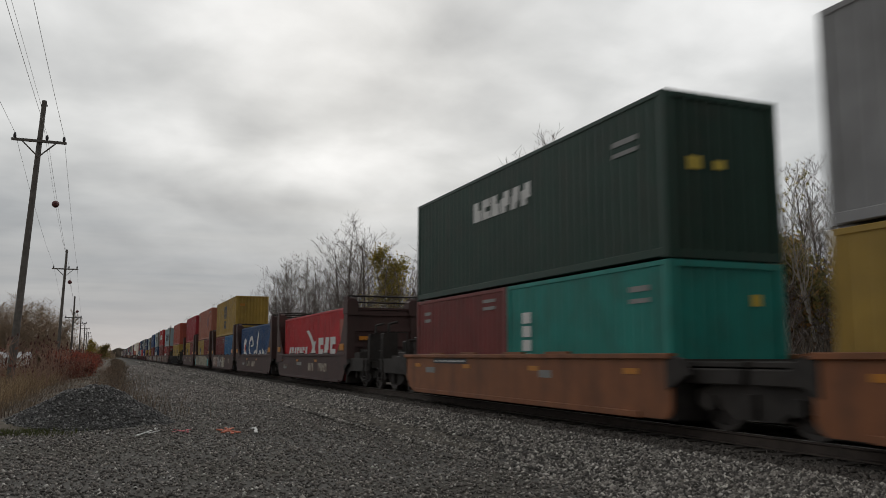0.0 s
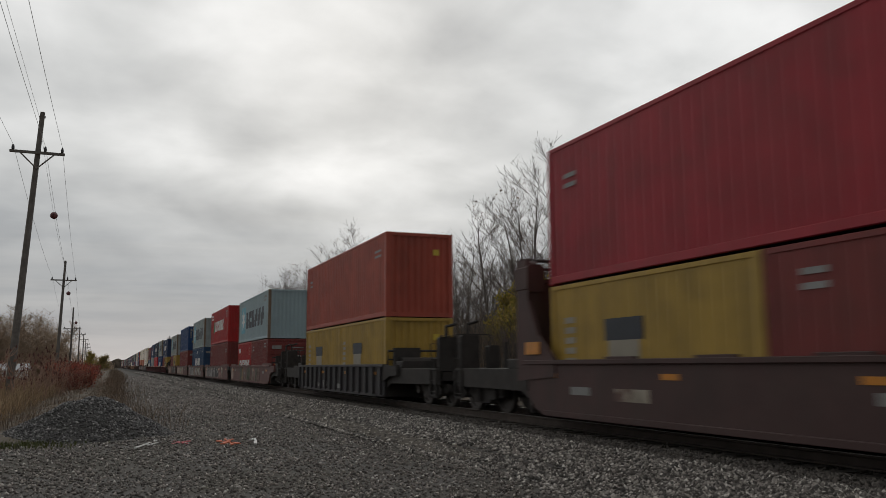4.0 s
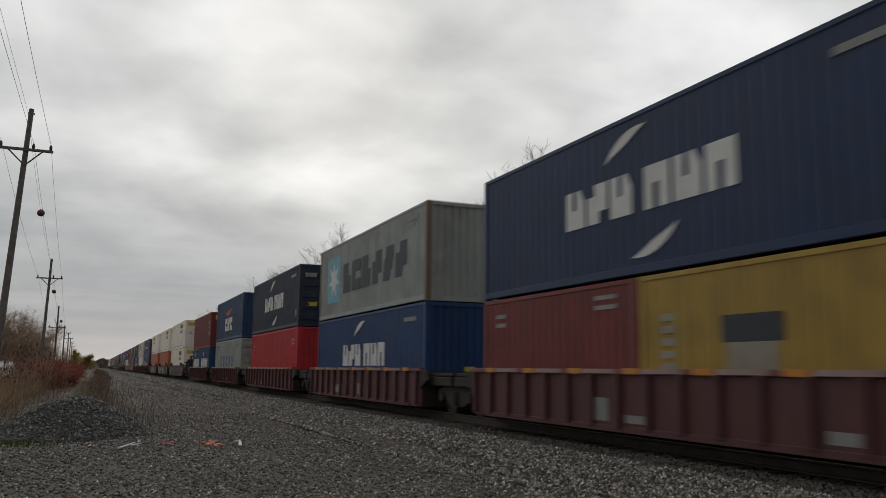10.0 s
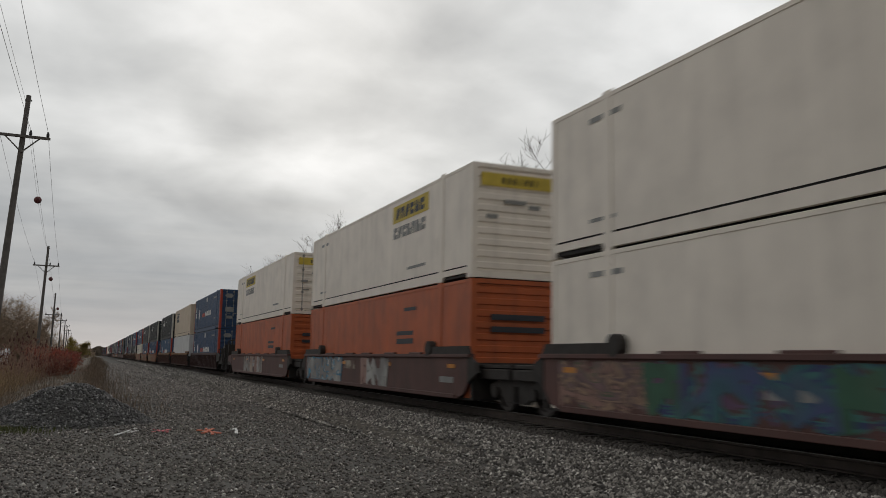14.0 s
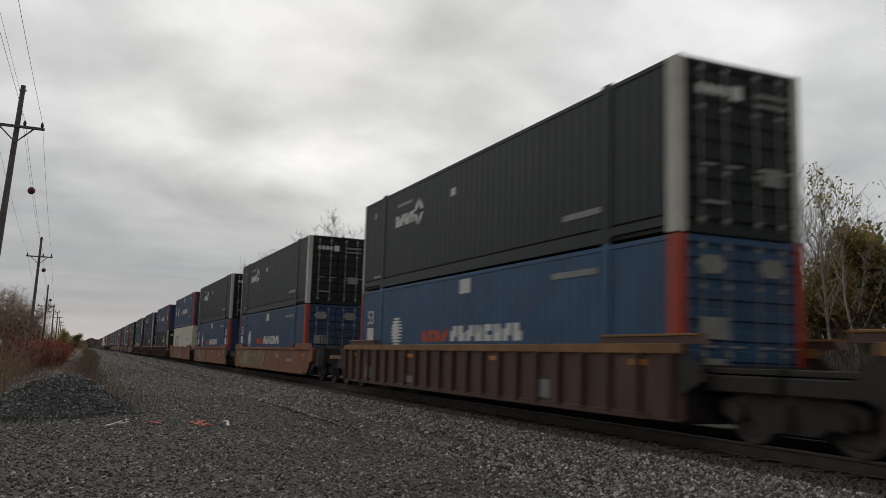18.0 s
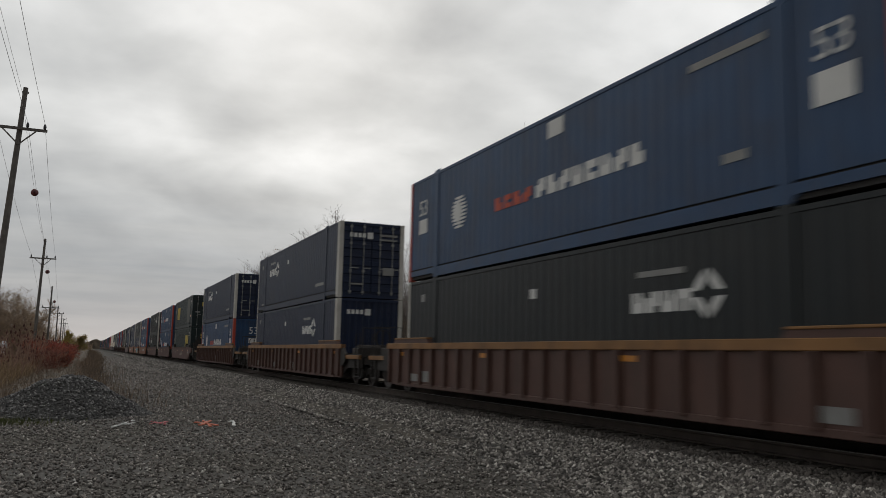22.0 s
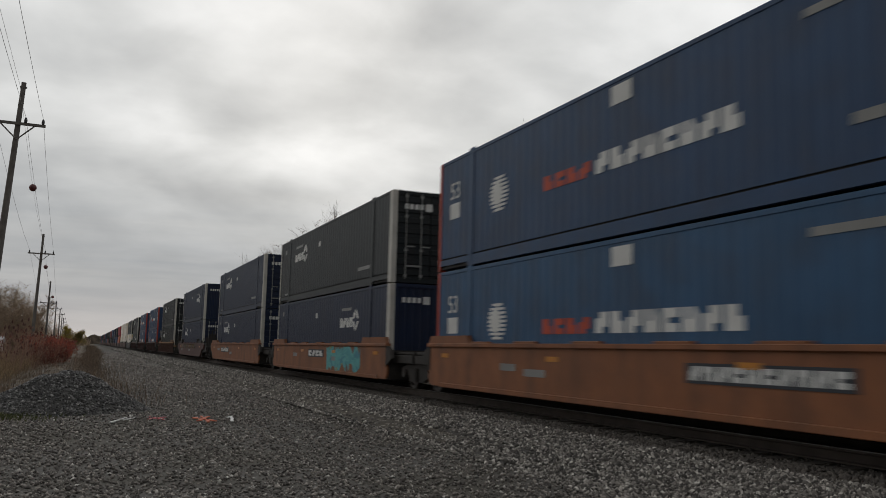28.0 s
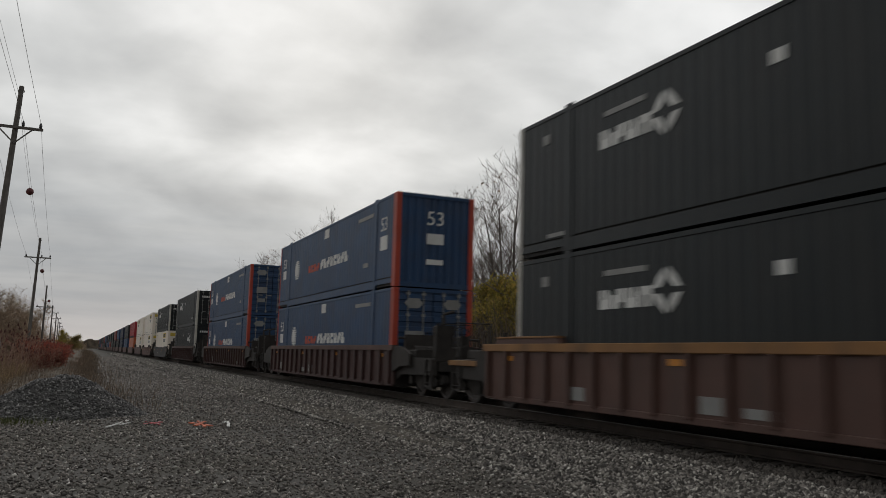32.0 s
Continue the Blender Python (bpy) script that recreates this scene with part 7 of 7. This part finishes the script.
    for u, w, g, style in graffiti:
        yc = y1 - u
        sprayed(c, r, yc, w, bottom + (0.62 if style == "top" else 0.06), top - 0.10, face, *SPRAY[g], style)
    MOVING.append((c, D, a, 0.0))
    return c


# ---- the train ----
# far end of the upper container as the clip begins, wagon kind, paint, top chord, upper box, lower boxes (far one first), graffiti
def box(size, colour, end="f", emblem="", post=None, wall="", label=""):
    return (size, colour, end, emblem, post, wall, label)


T_ = dict(
    green=("40h", "green", "f", "plain_white", None, "", "dark green corrugated container with white block lettering"),
)
STAR = lambda col="mgrey": box("40h", col, "f", "star", "rusty", label="pale grey container with a white star on light blue")
ARCS = lambda col="navy", end="f", size="40h": box(size, col, end, "arcs", label="navy blue container with white lettering between arcs")
RING = lambda end="d", col="black", em="ring": box("53", col, end, em, "oldwhite", label="black domestic container with white corner posts and ring emblem")
GLOBE = lambda end="f", col="sblue": box("53", col, end, "globe" if end == "f" else "globe_low", "postred", label="blue domestic container with a striped white globe")
RAILB = lambda em="rail_far": box("53", "csx", "d", em, label="dark green-black domestic container with yellow lettering")
PANEL = lambda em="panel_near", end="d": box("53", "white", end, em, wall="smooth", label="white smooth-sided domestic container with a yellow name panel")
OPLAIN = box("53", "orange", "r", "orange_marks", wall="smooth", label="plain orange smooth-sided domestic container")
MAROON20, YELLOW20 = box("20", "maroon", "f", "small_marks", label="maroon half-length shipping container"), box("20", "yellow", "f", "window", label="mustard yellow half-length container")
UNITS = [
    (8.0, "smooth", "ttx", "ttx", box("40h", "greybox", "f", "", label="plain light grey corrugated container"), [box("40", "yellow", "f", "", label="plain mustard yellow corrugated container")], []),
    (23.53, "smooth", "ttx", "ttx", T_["green"], [MAROON20, box("20", "teal", "f", "tall_sticker", label="teal half-length container with a white sticker")], []),
    (44.11, "bulk", "brown", "brown", None, [box("40h", "red", "f", "low_script", label="bright red container with white lettering")], []),
    (60.22, "bulk", "brown", "brown", None, [box("40h", "blue", "f", "script", label="blue container with tall white lettering")], []),
    (75.99, "bulk", "brown", "brown", box("40h", "yellow", "f", "stack", label="mustard yellow container with dark stacked lettering"), [MAROON20, box("20", "lblue", "f", "small_marks", label="bright blue half-length container")], [(1.2, 5.6, 12, "run"), (7.2, 1.3, 1, "")]),
    (92.48, "bulk", "brown", "brown", box("40h", "salmon", "f", "blotch", label="faded salmon-red container with a painted-over patch"), [YELLOW20, MAROON20], [(0.3, 0.7, 9, ""), (1.1, 11.0, 8, "block"), (12.2, 1.1, 9, "")]),
    (108.55, "bulk", "brown", "brown", box("40h", "crimson", "f", "small_marks", label="deep crimson corrugated shipping container"), [YELLOW20, MAROON20], []),
    (132.04, "rib", "dgrey", "dgrey", box("40h", "rust", "f", "small_marks", label="faded rust-red corrugated container"), [YELLOW20, YELLOW20], []),
    (154.73, "smooth", "faded", "faded", STAR("mblue"), [box("20", "hred", "f", "triangle_small", label="red half-length container with white lettering"), box("20", "maroon", "d", "small_marks", label="maroon half-length container with doors")], [(0.4, 0.9, 1, ""), (4.2, 8.6, 3, "")]),
    (173.0, "smooth", "faded", "faded", box("40h", "hred", "f", "triangle", label="red container with a green triangle and white lettering"), [box("40h", "maroon", "f", "small_marks", label="dull maroon corrugated container")], [(0.7, 0.9, 1, ""), (1.8, 4.4, 0, "block"), (6.3, 4.2, 11, "block"), (10.9, 2.4, 1, "")]),
    (191.5, "smooth", "faded", "faded", STAR("mgrey"), [ARCS("cmablue", "d")], [(1.0, 0.9, 1, ""), (2.0, 4.6, 0, ""), (6.9, 1.2, 1, ""), (8.4, 5.8, 10, "block")]),
    (210.2, "smooth", "faded", "faded", box("40h", "abl", "d", "small_marks", label="blue container with doors and white end lettering"), [box("40h", "maroon", "d", "small_marks", label="maroon container with ribbed doors")], [(0.8, 5.6, 1, ""), (6.6, 4.4, 6, "block")]),
    (228.7, "smooth", "faded", "faded", STAR("mgreen"), [MAROON20, YELLOW20], [(8.3, 7.0, 11, "block"), (3.0, 3.0, 1, "")]),
    (250.37, "rib", "bmaroon", "bmaroon", ARCS("navy"), [MAROON20, YELLOW20], []),
    (266.4, "rib", "bmaroon", "bmaroon", STAR("mgreen"), [ARCS("abl")], []),
    (282.55, "rib", "bmaroon", "bmaroon", ARCS("cmadark", "d"), [box("40h", "red", "f", "small_marks", label="bright red corrugated container")], []),
    (298.66, "rib", "bmaroon", "bmaroon", box("40h", "sblue", "f", "eagle", label="blue container with a red wing shape and white lettering"), [box("40h", "mgreen", "d", "rings", label="pale grey container with five blue ring shapes")], []),
    (314.8, "rib", "bmaroon", "bmaroon", box("40h", "maroon", "f", "yellow_tags", label="dark maroon corrugated shipping container"), [box("20", "cmablue", "f", "arcs_small", label="dark blue half-length container"), box("20", "cmablue", "f", "arcs_small", label="dark blue half-length container")], []),
    (339.2, "smooth", "dred", "dred", PANEL("panel_near", "r"), [PANEL("panel_near", "r")], [(0.7, 2.8, 13, ""), (3.5, 5.2, 2, "")]),
    (359.2, "smooth", "dred", "dred", PANEL("panel_near", "r"), [OPLAIN], [(0.5, 5.0, 5, ""), (8.0, 2.6, 12, "")]),
    (379.1, "smooth", "dred", "dred", PANEL("panel_far"), [OPLAIN], [(4.9, 5.6, 4, "")]),
    (403.3, "rib", "brown", "brown", GLOBE("d"), [GLOBE("d")], []),
    (423.2, "rib", "rustbrown", "ochre", box("53", "beige", "f", "frame_mark", label="beige domestic container with a dark framed emblem"), [box("53", "pwhite", "f", "", label="ribbed off-white domestic container")], []),
    (443.2, "rib", "rustbrown", "ochre", RING("d"), [GLOBE("d", "sblue2")], []),
    (467.0, "smooth", "ttx", "ttx", RING("d"), [GLOBE("d", "sblue")], [(1.2, 7.6, 14, "block")]),
    (487.2, "smooth", "ttx", "ttx", RING("d"), [GLOBE("f", "sblue")], [(1.4, 6.2, 7, "block")]),
    (507.05, "smooth", "ttx", "ttx", GLOBE("d"), [box("53", "cream", "d", "bignums", label="cream domestic container with blue lettering")], [(5.0, 6.6, 7, "block")]),
    (531.1, "rib", "rustbrown", "ochre", GLOBE("f"), [RING("f", "black", "ring_near")], []),
    (554.8, "rib", "rustbrown", "ochre", RING("d", "unavy"), [RING("f", "unavy", "ring_near")], []),
    (579.05, "rib", "rustbrown", "ochre", RING("d", "unavy"), [GLOBE("f", "sblue")], []),
    (603.1, "smooth", "dred", "dred", RAILB("rail_far"), [RAILB("rail_near")], []),
    (623.2, "smooth", "dred", "dred", GLOBE("d"), [GLOBE("d")], []),
    (643.4, "smooth", "dred", "dred", RING("f", "black", "ring_near"), [RING("d")], []),
    (667.3, "smooth", "ttx", "ttx", GLOBE("f"), [GLOBE("d", "sblue2")], []),
    (687.2, "smooth", "ttx", "ttx", RING("d"), [RING("f", "unavy", "ring_near")], [(9.7, 4.2, 9, "")]),
    (707.5, "smooth", "ttx", "ttx", RING("d", "unavy"), [RING("d", "unavy")], []),
    (731.8, "smooth", "dred", "dred", RING("f", "unavy", "ring_near"), [RING("d", "unavy")], [(2.0, 11.0, 3, "top")]),
    (756.2, "rib", "rustbrown", "ochre", RING("d"), [RING("d")], []),
    (780.1, "rib", "brown", "rustbrown", GLOBE("f"), [GLOBE("d")], []),
    (804.2, "rib", "brown", "rustbrown", GLOBE("d"), [GLOBE("d")], []),
    (828.4, "rib", "brown", "rustbrown", RING("d"), [RING("f", "black", "ring_near")], []),
    (852.6, "smooth", "dgrey", "dgrey", RING("d"), [PANEL("panel_near", "f")], []),
    (876.8, "smooth", "dred", "dred", PANEL("panel_near"), [PANEL("panel_near")], []),
    (896.8, "smooth", "dred", "dred", PANEL("panel_far"), [PANEL("panel_near")], []),
    (921.0, "smooth", "dred", "dred", box("53", "crimson", "f", "", label="dark red domestic container"), [OPLAIN], []),
]
tail = ["black", "unavy", "sblue", "maroon", "csx", "black"]
for i in range(16):
    col = tail[i % 6]
    UNITS.append((945.2 + 24.2 * i, "smooth", "dred", "dred", box("53", col, "d", "", label="dark domestic container far back in the train"),
                  [box("53", tail[(i * 5 + 2) % 6], "d", "", label="dark domestic container far back in the train")], []))
ARTIC = {0, 2, 3, 4, 5, 8, 9, 10, 11, 13, 14, 15, 16, 18, 19, 21, 22, 24, 25, 30, 31, 33, 34, 42}


def length_of(u):
    return SIZES[(u[4] or u[5][0])[0]][0]


mids = [u[0] - length_of(u) / 2 for u in UNITS]
for i, u in enumerate(UNITS):
    F, kind, colour, chord, upper, lower, graf = u
    L, mid = length_of(u), mids[i]

    def joint(j):
        """The point between unit j and the next, shared fairly between wells of unlike length."""
        la, lb = length_of(UNITS[j]), length_of(UNITS[j + 1])
        return (mids[j] + la / 2 + mids[j + 1] - lb / 2) / 2

    far = joint(i) - mid if i + 1 < len(UNITS) else L / 2 + 3.9
    near = mid - joint(i - 1) if i > 0 else L / 2 + 2.0
    long = L > 13
    base = 0.25 if long else 0.16
    top = (1.41 if kind == "rib" else 1.30) if long else (1.24 if kind == "bulk" else 1.19)
    well_car(kind, colour, chord, mid, L / 2 + 0.12, far, near, "a" if i in ARTIC else "c", "a" if (i - 1) in ARTIC or i == 0 else "c", top, base - 0.02, graf, 100 + i,
             {"rib": "ribbed-sided well wagon with dirty brown paint", "smooth": "smooth-sided well wagon, weathered and dirty", "bulk": "old well wagon with tall end bulkheads"}[kind]
             if colour != "ttx" else "smooth-sided orange-yellow well wagon, weathered", i > 43)
    z = base
    k = len(lower)
    hl = 0
    for j, b in enumerate(lower):
        Lb, _, Hb = SIZES[b[0]]
        am = mid if k == 1 else mid + (Lb / 2 + 0.035) * (1 if j == 0 else -1)
        container(b[0], b[1], b[2], b[3], am, z, b[6], b[4], b[5], i > 43)
        hl = Hb
    if upper:
        b = upper
        container(b[0], b[1], b[2], b[3], mid, z + hl + 0.025, b[6], b[4], b[5], i > 43)


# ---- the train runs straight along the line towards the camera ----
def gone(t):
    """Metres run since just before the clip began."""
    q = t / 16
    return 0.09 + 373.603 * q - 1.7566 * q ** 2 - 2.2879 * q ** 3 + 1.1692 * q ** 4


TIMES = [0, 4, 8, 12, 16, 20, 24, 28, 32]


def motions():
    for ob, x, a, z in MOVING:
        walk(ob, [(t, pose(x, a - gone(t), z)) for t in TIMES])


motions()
